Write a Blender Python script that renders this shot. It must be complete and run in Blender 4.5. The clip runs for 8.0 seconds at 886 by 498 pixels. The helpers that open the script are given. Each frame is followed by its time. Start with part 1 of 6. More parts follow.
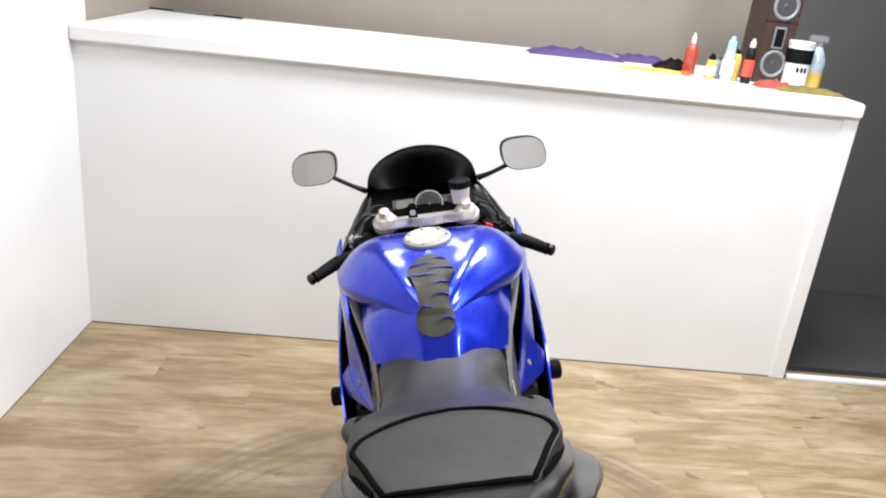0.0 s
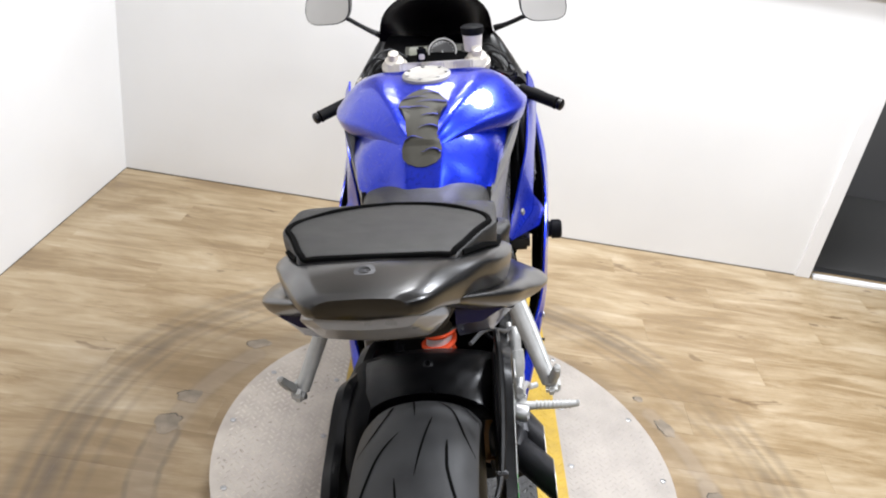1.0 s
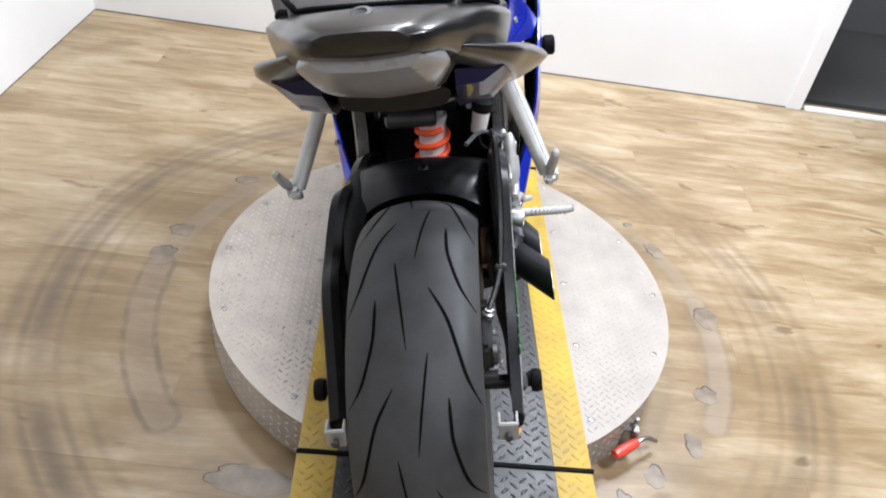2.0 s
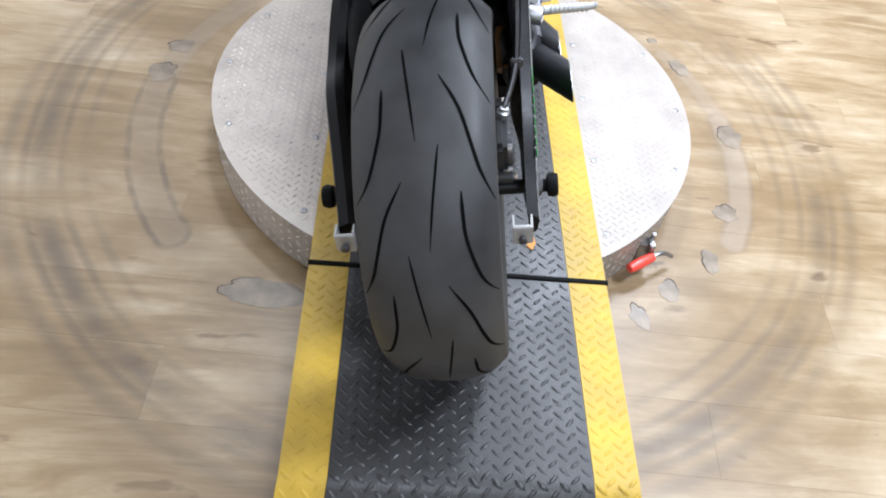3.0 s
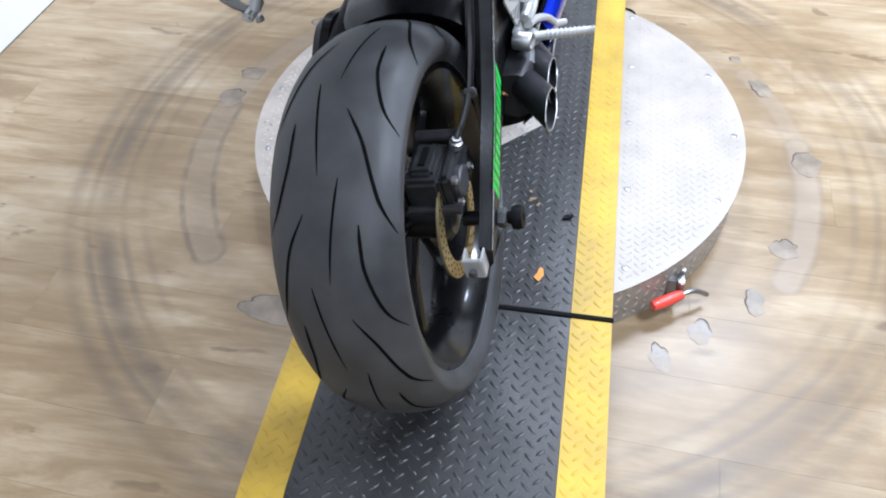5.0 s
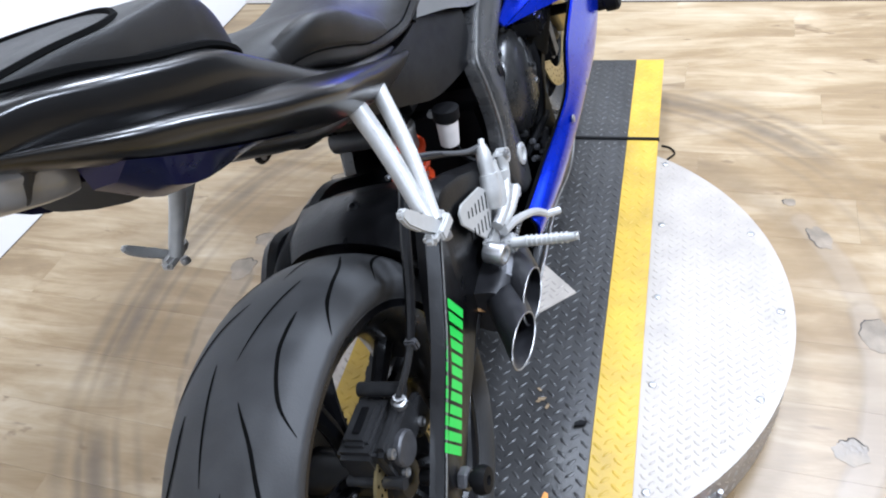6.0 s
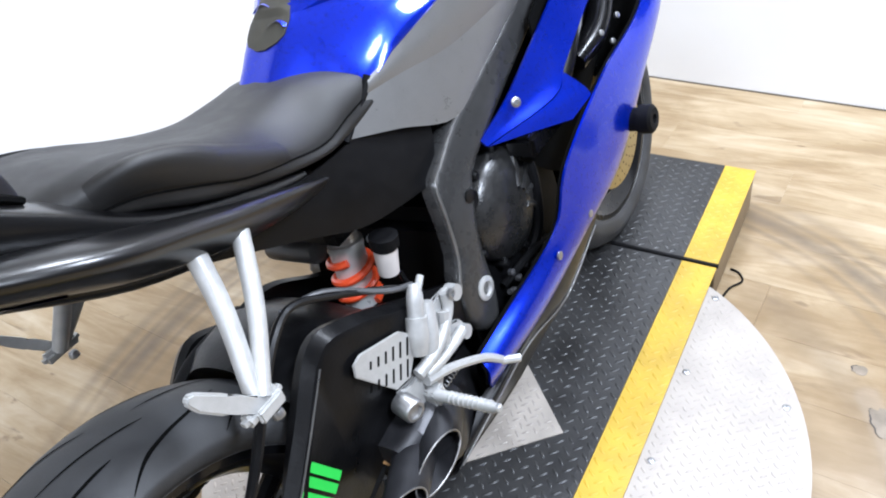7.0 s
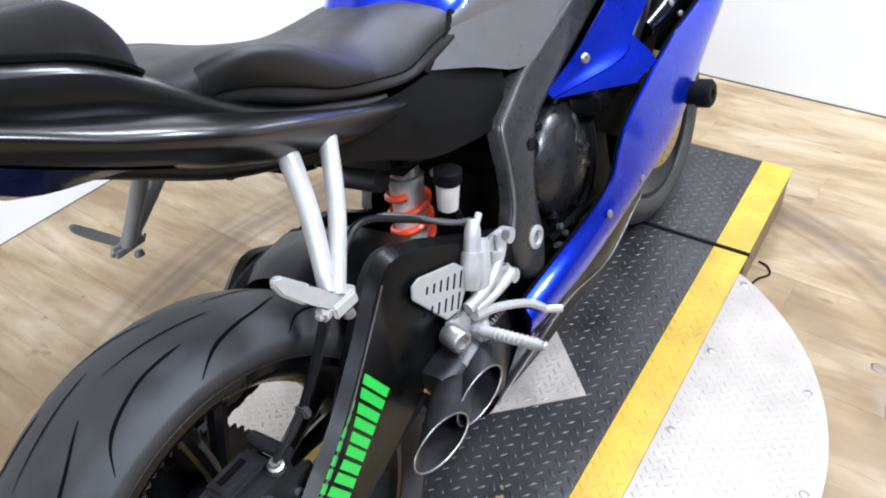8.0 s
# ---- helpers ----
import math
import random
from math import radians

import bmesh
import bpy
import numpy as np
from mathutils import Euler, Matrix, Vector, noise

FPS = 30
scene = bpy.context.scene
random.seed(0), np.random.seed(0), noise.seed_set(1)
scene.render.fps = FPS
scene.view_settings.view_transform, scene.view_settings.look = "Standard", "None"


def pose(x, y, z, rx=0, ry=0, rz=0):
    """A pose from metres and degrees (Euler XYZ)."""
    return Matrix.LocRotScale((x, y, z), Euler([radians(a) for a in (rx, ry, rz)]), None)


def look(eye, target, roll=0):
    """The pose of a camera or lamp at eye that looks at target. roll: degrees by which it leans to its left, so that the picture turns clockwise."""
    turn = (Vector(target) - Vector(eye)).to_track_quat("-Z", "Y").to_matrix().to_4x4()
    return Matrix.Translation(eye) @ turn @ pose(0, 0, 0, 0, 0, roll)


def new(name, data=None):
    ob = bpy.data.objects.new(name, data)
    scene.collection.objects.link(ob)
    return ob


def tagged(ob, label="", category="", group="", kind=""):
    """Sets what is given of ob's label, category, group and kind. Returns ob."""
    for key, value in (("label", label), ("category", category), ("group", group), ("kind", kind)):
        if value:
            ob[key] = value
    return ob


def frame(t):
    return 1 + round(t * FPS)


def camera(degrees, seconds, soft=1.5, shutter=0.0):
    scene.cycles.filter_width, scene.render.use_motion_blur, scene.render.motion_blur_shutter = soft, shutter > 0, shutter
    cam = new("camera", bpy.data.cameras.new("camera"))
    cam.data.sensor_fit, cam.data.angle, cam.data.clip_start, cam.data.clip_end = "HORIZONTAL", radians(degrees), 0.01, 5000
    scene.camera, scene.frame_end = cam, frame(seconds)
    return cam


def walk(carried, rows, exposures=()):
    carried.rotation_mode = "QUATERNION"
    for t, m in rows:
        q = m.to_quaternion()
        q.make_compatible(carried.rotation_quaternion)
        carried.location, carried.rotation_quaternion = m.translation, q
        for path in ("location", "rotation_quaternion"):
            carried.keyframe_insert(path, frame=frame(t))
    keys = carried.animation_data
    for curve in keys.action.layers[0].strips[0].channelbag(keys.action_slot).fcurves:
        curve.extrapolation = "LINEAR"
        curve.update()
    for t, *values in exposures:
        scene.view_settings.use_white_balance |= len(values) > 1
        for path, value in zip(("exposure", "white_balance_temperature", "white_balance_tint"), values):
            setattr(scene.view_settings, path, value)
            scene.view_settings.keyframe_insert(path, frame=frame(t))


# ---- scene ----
cam = camera(60.5, 8.0, soft=2.0)
PATH = [
    (0, (-0.398, -0.924, 1.809), (-0.188, 0.937, 1.106), 6.2),
    (0.5, (-0.29, -0.957, 1.773), (-0.123, 0.875, 0.987), 7.3),
    (1, (-0.237, -0.987, 1.694), (-0.142, 0.768, 0.739), 9.1),
    (1.5, (-0.241, -1.022, 1.644), (-0.087, 0.667, 0.585), 9.3),
    (2, (-0.239, -1.043, 1.573), (-0.067, 0.52, 0.337), 9.4),
    (2.2, (-0.236, -1.057, 1.544), (-0.063, 0.445, 0.234), 10.4),
    (3.3, (-0.22, -1.048, 1.425), (-0.039, 0.178, -0.145), 8.8),
    (3.5, (-0.24, -1.057, 1.395), (-0.034, 0.142, -0.192), 7.6),
    (4, (-0.203, -1.057, 1.399), (0.026, 0.085, -0.227), 2.8),
    (4.2, (-0.14, -1.065, 1.443), (-0.09, 0.144, -0.149), -2.0),
    (5.3, (0.232, -0.863, 1.51), (-0.078, 0.429, 0.015), -3.2),
    (5.5, (0.266, -0.754, 1.525), (-0.022, 0.585, 0.068), -6.8),
    (6, (0.323, -0.604, 1.523), (-0.225, 0.756, 0.163), -11.9),
    (6.5, (0.472, -0.412, 1.535), (-0.302, 0.889, 0.228), -10.3),
    (7, (0.569, -0.247, 1.526), (-0.339, 0.998, 0.251), -10.8),
    (7.5, (0.582, -0.201, 1.513), (-0.373, 1.019, 0.248), -12.1),
    (8, (0.534, -0.363, 1.49), (-0.377, 0.865, 0.201), -5.2),
]
EXPOSE = [(0.0, -0.20, 6050, 10), (1.0, -0.12, 6000, 10), (2.0, 0.04, 5800, 10), (3.4, 0.26, 5450, 10), (4.1, 0.26, 5400, 10), (5.4, 0.16, 5250, 10), (6.5, 0.22, 5400, 10), (8.0, 0.18, 5500, 10)]
walk(cam, [(t, look(eye, target, roll)) for t, eye, target, roll in PATH], EXPOSE)

# ---- world and light ----
world = bpy.data.worlds.new("world")
scene.world = world
world.use_nodes = True
world.node_tree.nodes["Background"].inputs[0].default_value = (0.9, 0.92, 1.0, 1)
world.node_tree.nodes["Background"].inputs[1].default_value = 0.05
scene.view_settings.exposure = 0.0

ROOM = pose(-1.69, 2.53, 0, 0, 0, -3.1)      # the corner of the half wall and the side wall
CEILING = 3.0


def round_lamp(x, y, watts, tint):
    data = bpy.data.lights.new("ceiling_lamp", "AREA")
    data.shape, data.size, data.energy = "DISK", 0.7, watts
    data.color = tint
    lamp = new("ceiling_lamp", data)
    lamp.matrix_world = pose(x, y, CEILING - 0.075)
    return lamp


LAMPS = [(1.65, 0.0, 98), (1.15, 1.9, 92), (-0.9, 0.9, 12), (0.4, -2.2, 50), (-0.25, 1.75, 55), (-0.55, 3.3, 18)]
for lx, ly, lw in LAMPS:
    round_lamp(lx, ly, lw, (1.0, 0.985, 0.975) if lx > 0 else (1.0, 0.965, 0.92))


# ---- materials ----
def mat(name, color, rough=0.5, metal=0.0, coat=0.0, var=0.12, scale=30.0, bump=0.0, bump_scale=200.0, rough_var=0.1, spec=0.5, coat_rough=0.03, stretch=(1, 1, 1)):
    """A plain surface with two scales of colour and gloss variation and a fine relief."""
    m = bpy.data.materials.new(name)
    m.use_nodes = True
    nt = m.node_tree
    b = nt.nodes["Principled BSDF"]
    b.inputs["Metallic"].default_value = metal
    b.inputs["Coat Weight"].default_value = coat
    b.inputs["Coat Roughness"].default_value = coat_rough
    b.inputs["Specular IOR Level"].default_value = spec
    tc = nt.nodes.new("ShaderNodeTexCoord")
    mp = nt.nodes.new("ShaderNodeMapping")
    mp.inputs["Scale"].default_value = stretch
    nt.links.new(tc.outputs["Object"], mp.inputs["Vector"])
    n1 = nt.nodes.new("ShaderNodeTexNoise")
    n1.inputs["Scale"].default_value, n1.inputs["Detail"].default_value = scale, 6
    n2 = nt.nodes.new("ShaderNodeTexNoise")
    n2.inputs["Scale"].default_value, n2.inputs["Detail"].default_value = scale * 0.13, 4
    for n in (n1, n2):
        nt.links.new(mp.outputs[0], n.inputs["Vector"])
    mix = nt.nodes.new("ShaderNodeMath")
    mix.operation = "ADD"
    nt.links.new(n1.outputs[0], mix.inputs[0])
    nt.links.new(n2.outputs[0], mix.inputs[1])
    ramp = nt.nodes.new("ShaderNodeMapRange")
    ramp.inputs[1].default_value, ramp.inputs[2].default_value = 0.6, 1.4
    ramp.inputs[3].default_value, ramp.inputs[4].default_value = 1 - var, 1 + var
    nt.links.new(mix.outputs[0], ramp.inputs[0])
    col = nt.nodes.new("ShaderNodeVectorMath")
    col.operation = "SCALE"
    col.inputs[0].default_value = color
    nt.links.new(ramp.outputs[0], col.inputs["Scale"])
    nt.links.new(col.outputs[0], b.inputs["Base Color"])
    rr = nt.nodes.new("ShaderNodeMapRange")
    rr.inputs[1].default_value, rr.inputs[2].default_value = 0.6, 1.4
    rr.inputs[3].default_value, rr.inputs[4].default_value = max(0.02, rough - rough_var), min(1, rough + rough_var)
    nt.links.new(mix.outputs[0], rr.inputs[0])
    nt.links.new(rr.outputs[0], b.inputs["Roughness"])
    if bump:
        n3 = nt.nodes.new("ShaderNodeTexNoise")
        n3.inputs["Scale"].default_value, n3.inputs["Detail"].default_value = bump_scale, 3
        nt.links.new(mp.outputs[0], n3.inputs["Vector"])
        bp = nt.nodes.new("ShaderNodeBump")
        bp.inputs["Strength"].default_value, bp.inputs["Distance"].default_value = bump, 0.002
        nt.links.new(n3.outputs[0], bp.inputs["Height"])
        nt.links.new(bp.outputs[0], b.inputs["Normal"])
    return m


BLUE = mat("blue_paint", (0.0050, 0.023, 0.50), 0.29, 0.68, 0.7, 0.05, 900, rough_var=0.04, spec=0.35, coat_rough=0.09)
BLACK_GLOSS = mat("black_gloss", (0.003, 0.003, 0.0035), 0.3, 0, 0.4, 0.2, 60, rough_var=0.06, spec=0.2, coat_rough=0.1)
BLACK_SATIN = mat("black_satin", (0.0035, 0.0035, 0.004), 0.36, 0, 0, 0.25, 50, 0.05, 400, spec=0.3)
BLACK_MATT = mat("black_matt", (0.0035, 0.0035, 0.004), 0.6, 0, 0, 0.25, 40, 0.1, 500, spec=0.1)
PLASTIC = mat("dark_plastic", (0.0032, 0.0032, 0.0036), 0.40, 0, 0, 0.25, 60, 0.12, 700, spec=0.16)
VINYL = mat("seat_vinyl", (0.0056, 0.0050, 0.0045), 0.48, 0, 0, 0.3, 40, 0.3, 900, rough_var=0.08, spec=0.5)
RUBBER = mat("tyre_rubber", (0.037, 0.0372, 0.038), 0.56, 0, 0, 0.6, 12, 0.12, 350, rough_var=0.16, spec=0.4)
# near-black: painted shade of grooves, holes and gaps; also seat seams and piping
SHADE_AND_TRIM = mat("shade_and_trim_black", (0.003, 0.003, 0.003), 0.9, 0, 0, 0.2, 40, spec=0.05)
FRAME_GREY = mat("frame_grey", (0.055, 0.055, 0.055), 0.30, 0.5, 0.15, 0.12, 60, 0.12, 400, coat_rough=0.12)
TRIM_GREY = mat("trim_grey", (0.18, 0.179, 0.177), 0.35, 0.35, 0.0, 0.06, 300, 0.08, 900, spec=0.6)
SWING = mat("swingarm_black", (0.0032, 0.0032, 0.0036), 0.36, 0.0, 0.06, 0.5, 25, 0.15, 160, rough_var=0.14, spec=0.16, coat_rough=0.15)
SILVER = mat("cast_silver", (0.44, 0.44, 0.43), 0.46, 0.4, 0, 0.12, 90, 0.15, 400)
CLAMP = mat("machined_clamp", (0.60, 0.565, 0.50), 0.38, 0.45, 0, 0.15, 60, 0.05, 300)
# pale line colour; on swingarm and frame it paints the edge highlight
EDGE_LINE = mat("bright_edge_line", (0.24, 0.24, 0.235), 0.32, 0.8, 0, 0.35, 30, 0.3, 260)
GOLD = mat("gold_disc", (0.42, 0.34, 0.17), 0.42, 0.9, 0, 0.15, 60)
STEEL = mat("dull_steel", (0.33, 0.33, 0.33), 0.4, 0.9, 0, 0.2, 60, 0.1, 300)
ORANGE = mat("orange_spring", (0.8, 0.085, 0.02), 0.35, 0, 0.3, 0.08, 60)
GREEN = mat("green_decal", (0.055, 0.52, 0.065), 0.5, 0, 0, 0.12, 40, spec=0.3)
RED = mat("red_plastic", (0.72, 0.06, 0.035), 0.4, 0, 0.2, 0.1, 60)
CLOUDY = mat("cloudy_plastic", (0.56, 0.52, 0.49), 0.45, 0, 0, 0.12, 60)
BRASS = mat("brown_oxide", (0.28, 0.15, 0.05), 0.6, 0.5, 0, 0.4, 40)
MAT_BLACK = mat("mat_black", (0.0205, 0.0202, 0.0200), 0.38, 0, 0, 0.5, 9, 0.35, 250, rough_var=0.14, spec=0.5)
MAT_YELLOW = mat("mat_yellow", (0.42, 0.275, 0.020), 0.52, 0, 0, 0.35, 12, 0.3, 250)
PLATE = mat("tread_plate", (0.405, 0.366, 0.322), 0.5, 0.4, 0, 0.28, 14, 0.15, 250, rough_var=0.12)
# copy of PLATE for the glare-lit right deck, darker and duller to offset it
PLATE_LIT = mat("lit_plate", (0.330, 0.299, 0.264), 0.5, 0.15, 0, 0.2, 12, 0.2, 250, rough_var=0.12, spec=0.3)
# paler than PLATE: puts the bars' sheen into the colour
TREAD_SHEEN = mat("sheen_tread", (0.44, 0.392, 0.335), 0.33, 0.4, 0, 0.25, 40)
WALL = mat("white_wall_paint", (0.75, 0.748, 0.742), 0.6, 0, 0, 0.05, 2, 0.06, 120)
TRIM_WHITE = mat("white_trim_paint", (0.76, 0.755, 0.75), 0.45, 0, 0, 0.04, 6, 0.05, 120)
WALL_GREY = mat("grey_wall_paint", (0.27, 0.238, 0.198), 0.6, 0, 0, 0.06, 4, 0.06, 120)
# dark because the floor beyond is unlit; the dimness is in the colour
CARPET = mat("dim_carpet", (0.05, 0.049, 0.047), 0.9, 0, 0, 0.2, 90, 0.4, 500)
SCREEN = mat("smoked_screen", (0.0015, 0.001, 0.002), 0.25, 0, 0, 0.1, 30, rough_var=0.02, spec=0.03)
MIRROR = mat("mirror_glass", (0.9, 0.9, 0.9), 0.03, 1.0, 0, 0.01, 30, rough_var=0.01)
DIAL = mat("dial_face", (0.02, 0.02, 0.022), 0.4, 0, 0.6, 0.1, 60)
PANEL = mat("panel_grey", (0.115, 0.115, 0.095), 0.45, 0, 0, 0.15, 40, 0.1, 400)
LCD = mat("lcd_face", (0.25, 0.26, 0.2), 0.3, 0, 0.4, 0.1, 60)


def wood_material():
    """Washed oak boards along x, with dark tyre arcs round the turntable."""
    m = bpy.data.materials.new("oak_board")
    m.use_nodes = True
    nt = m.node_tree
    L = nt.links.new
    b = nt.nodes["Principled BSDF"]
    geo = nt.nodes.new("ShaderNodeNewGeometry")
    info = nt.nodes.new("ShaderNodeObjectInfo")
    shift = nt.nodes.new("ShaderNodeVectorMath")
    shift.operation = "SCALE"
    shift.inputs[0].default_value = (13.0, 7.0, 5.0)
    L(info.outputs["Random"], shift.inputs["Scale"])
    add = nt.nodes.new("ShaderNodeVectorMath")
    L(geo.outputs["Position"], add.inputs[0])
    L(shift.outputs[0], add.inputs[1])

    def noise_at(stretch, scale, detail, rough=0.6, distort=0.0, source=None):
        mp = nt.nodes.new("ShaderNodeMapping")
        mp.inputs["Scale"].default_value = stretch
        L((source or add).outputs[0], mp.inputs["Vector"])
        n = nt.nodes.new("ShaderNodeTexNoise")
        n.inputs["Scale"].default_value, n.inputs["Detail"].default_value = scale, detail
        n.inputs["Roughness"].default_value, n.inputs["Distortion"].default_value = rough, distort
        L(mp.outputs[0], n.inputs["Vector"])
        return n

    grain = noise_at((0.9, 5.6, 1.0), 2.6, 11, 0.62, 0.8)
    broad = noise_at((1.0, 2.4, 1.0), 1.5, 8, 0.62, 0.9, source=geo)
    fine = noise_at((1.6, 34.0, 1.0), 3.0, 6, 0.65, 0.4)
    knot = noise_at((1.0, 2.6, 1.0), 5.5, 3, 0.5, 0.6)
    ramp = nt.nodes.new("ShaderNodeValToRGB")
    els = ramp.color_ramp.elements
    els[0].position, els[0].color = 0.3, (0.135, 0.090, 0.047, 1)
    els[1].position, els[1].color = 0.77, (0.49, 0.412, 0.300, 1)
    e = els.new(0.48)
    e.color = (0.243, 0.172, 0.090, 1)
    e = els.new(0.58)
    e.color = (0.340, 0.262, 0.158, 1)
    s1 = nt.nodes.new("ShaderNodeMath")
    s1.operation = "MULTIPLY_ADD"
    s1.inputs[1].default_value = 0.50
    L(grain.outputs[0], s1.inputs[0])
    s2 = nt.nodes.new("ShaderNodeMath")
    s2.operation = "MULTIPLY"
    s2.inputs[1].default_value = 0.50
    L(broad.outputs[0], s2.inputs[0])
    L(s2.outputs[0], s1.inputs[2])
    s3 = nt.nodes.new("ShaderNodeMath")
    s3.operation = "MULTIPLY_ADD"
    s3.inputs[1].default_value = 0.11
    L(fine.outputs[0], s3.inputs[0])
    L(s1.outputs[0], s3.inputs[2])
    s4 = nt.nodes.new("ShaderNodeMath")
    s4.operation = "MULTIPLY_ADD"
    s4.inputs[1].default_value = 0.05
    L(info.outputs["Random"], s4.inputs[0])
    L(s3.outputs[0], s4.inputs[2])
    s5 = nt.nodes.new("ShaderNodeMath")
    s5.operation = "SUBTRACT"
    s5.inputs[1].default_value = 0.040
    L(s4.outputs[0], s5.inputs[0])
    L(s5.outputs[0], ramp.inputs[0])
    # tyre arcs: rings of rubber dirt round the turntable's axle, broken up by noise
    rel = nt.nodes.new("ShaderNodeVectorMath")
    rel.operation = "SUBTRACT"
    rel.inputs[1].default_value = (-0.05, 0.665, 0.0)
    L(geo.outputs["Position"], rel.inputs[0])
    flat = nt.nodes.new("ShaderNodeVectorMath")
    flat.operation = "MULTIPLY"
    flat.inputs[1].default_value = (1, 1, 0)
    L(rel.outputs[0], flat.inputs[0])
    length = nt.nodes.new("ShaderNodeVectorMath")
    length.operation = "LENGTH"
    L(flat.outputs[0], length.inputs[0])
    wob = noise_at((1, 1, 1), 1.3, 2, source=geo)
    wobs = nt.nodes.new("ShaderNodeMath")
    wobs.operation = "MULTIPLY_ADD"
    wobs.inputs[1].default_value = 0.04
    L(wob.outputs[0], wobs.inputs[0])
    L(length.outputs["Value"], wobs.inputs[2])
    total = None
    for r, w, a in ((1.095, 0.03, 0.75), (1.135, 0.014, 0.6), (1.045, 0.012, 0.5), (1.185, 0.02, 0.45), (0.835, 0.05, 0.25), (0.99, 0.012, 0.3)):
        d = nt.nodes.new("ShaderNodeMath")
        d.operation = "SUBTRACT"
        d.inputs[1].default_value = r + 0.02
        L(wobs.outputs[0], d.inputs[0])
        ab = nt.nodes.new("ShaderNodeMath")
        ab.operation = "ABSOLUTE"
        L(d.outputs[0], ab.inputs[0])
        mr = nt.nodes.new("ShaderNodeMapRange")
        mr.interpolation_type = "SMOOTHSTEP"
        mr.inputs[1].default_value, mr.inputs[2].default_value = 0.0, w * 1.6
        mr.inputs[3].default_value, mr.inputs[4].default_value = a, 0.0
        L(ab.outputs[0], mr.inputs[0])
        if total is None:
            total = mr
        else:
            sm = nt.nodes.new("ShaderNodeMath")
            sm.operation = "MAXIMUM"
            L(total.outputs[0], sm.inputs[0])
            L(mr.outputs[0], sm.inputs[1])
            total = sm
    patch = noise_at((1, 1, 1), 2.6, 5, source=geo)
    pr = nt.nodes.new("ShaderNodeMapRange")
    pr.inputs[1].default_value, pr.inputs[2].default_value = 0.32, 0.6
    L(patch.outputs[0], pr.inputs[0])
    dirt = nt.nodes.new("ShaderNodeMath")
    dirt.operation = "MULTIPLY"
    L(total.outputs[0], dirt.inputs[0])
    L(pr.outputs[0], dirt.inputs[1])
    mix = nt.nodes.new("ShaderNodeMixRGB")
    mix.inputs[2].default_value = (0.095, 0.072, 0.050, 1)
    L(dirt.outputs[0], mix.inputs[0])
    # brown knots, and a patchy brown tint round the turntable that fades outwards
    kr = nt.nodes.new("ShaderNodeMapRange")
    kr.interpolation_type = "SMOOTHSTEP"
    kr.inputs[1].default_value, kr.inputs[2].default_value = 0.655, 0.74
    kr.inputs[3].default_value, kr.inputs[4].default_value = 0.0, 0.65
    L(knot.outputs[0], kr.inputs[0])
    knots = nt.nodes.new("ShaderNodeMixRGB")
    knots.inputs[2].default_value = (0.095, 0.055, 0.026, 1)
    L(kr.outputs[0], knots.inputs[0])
    L(ramp.outputs[0], knots.inputs[1])
    band = nt.nodes.new("ShaderNodeMapRange")
    band.interpolation_type = "SMOOTHSTEP"
    band.inputs[1].default_value, band.inputs[2].default_value = 1.05, 1.6
    band.inputs[3].default_value, band.inputs[4].default_value = 0.76, 0.0
    L(wobs.outputs[0], band.inputs[0])
    blot = noise_at((1, 1.6, 1), 2.1, 4, source=geo)
    br = nt.nodes.new("ShaderNodeMapRange")
    br.inputs[1].default_value, br.inputs[2].default_value = 0.38, 0.62
    L(blot.outputs[0], br.inputs[0])
    browned = nt.nodes.new("ShaderNodeMath")
    browned.operation = "MULTIPLY"
    L(band.outputs[0], browned.inputs[0])
    L(br.outputs[0], browned.inputs[1])
    brown = nt.nodes.new("ShaderNodeMixRGB")
    brown.inputs[2].default_value = (0.165, 0.105, 0.042, 1)
    L(browned.outputs[0], brown.inputs[0])
    L(knots.outputs[0], brown.inputs[1])
    # long worn places: their dark edges and their greyed print, by radius and bearing from the axle
    parts_xyz = nt.nodes.new("ShaderNodeSeparateXYZ")
    L(rel.outputs[0], parts_xyz.inputs[0])

    def calc(op, a, b=None, c=None):
        n = nt.nodes.new("ShaderNodeMath")
        n.operation = op
        for k, v in enumerate((a, b, c)):
            if v is None:
                continue
            if isinstance(v, (int, float)):
                n.inputs[k].default_value = v
            else:
                L(v, n.inputs[k])
        return n.outputs[0]

    def bump_at(value, middle, half, soft, top):
        """top inside middle +- half, falling to nothing over soft."""
        n = nt.nodes.new("ShaderNodeMapRange")
        n.interpolation_type = "SMOOTHSTEP"
        n.inputs[1].default_value, n.inputs[2].default_value = half, half + soft
        n.inputs[3].default_value, n.inputs[4].default_value = top, 0.0
        L(calc("ABSOLUTE", calc("SUBTRACT", value, middle)), n.inputs[0])
        return n.outputs[0]

    ragged = noise_at((1, 1, 1), 9, 6, source=geo)
    ragged_r = calc("MULTIPLY_ADD", ragged.outputs[0], 0.022, length.outputs["Value"])
    left_turn = calc("ARCTAN2", parts_xyz.outputs[1], calc("MULTIPLY", parts_xyz.outputs[0], -1.0))
    right_turn = calc("ARCTAN2", parts_xyz.outputs[1], parts_xyz.outputs[0])
    dark_edge = None
    grey_band = None
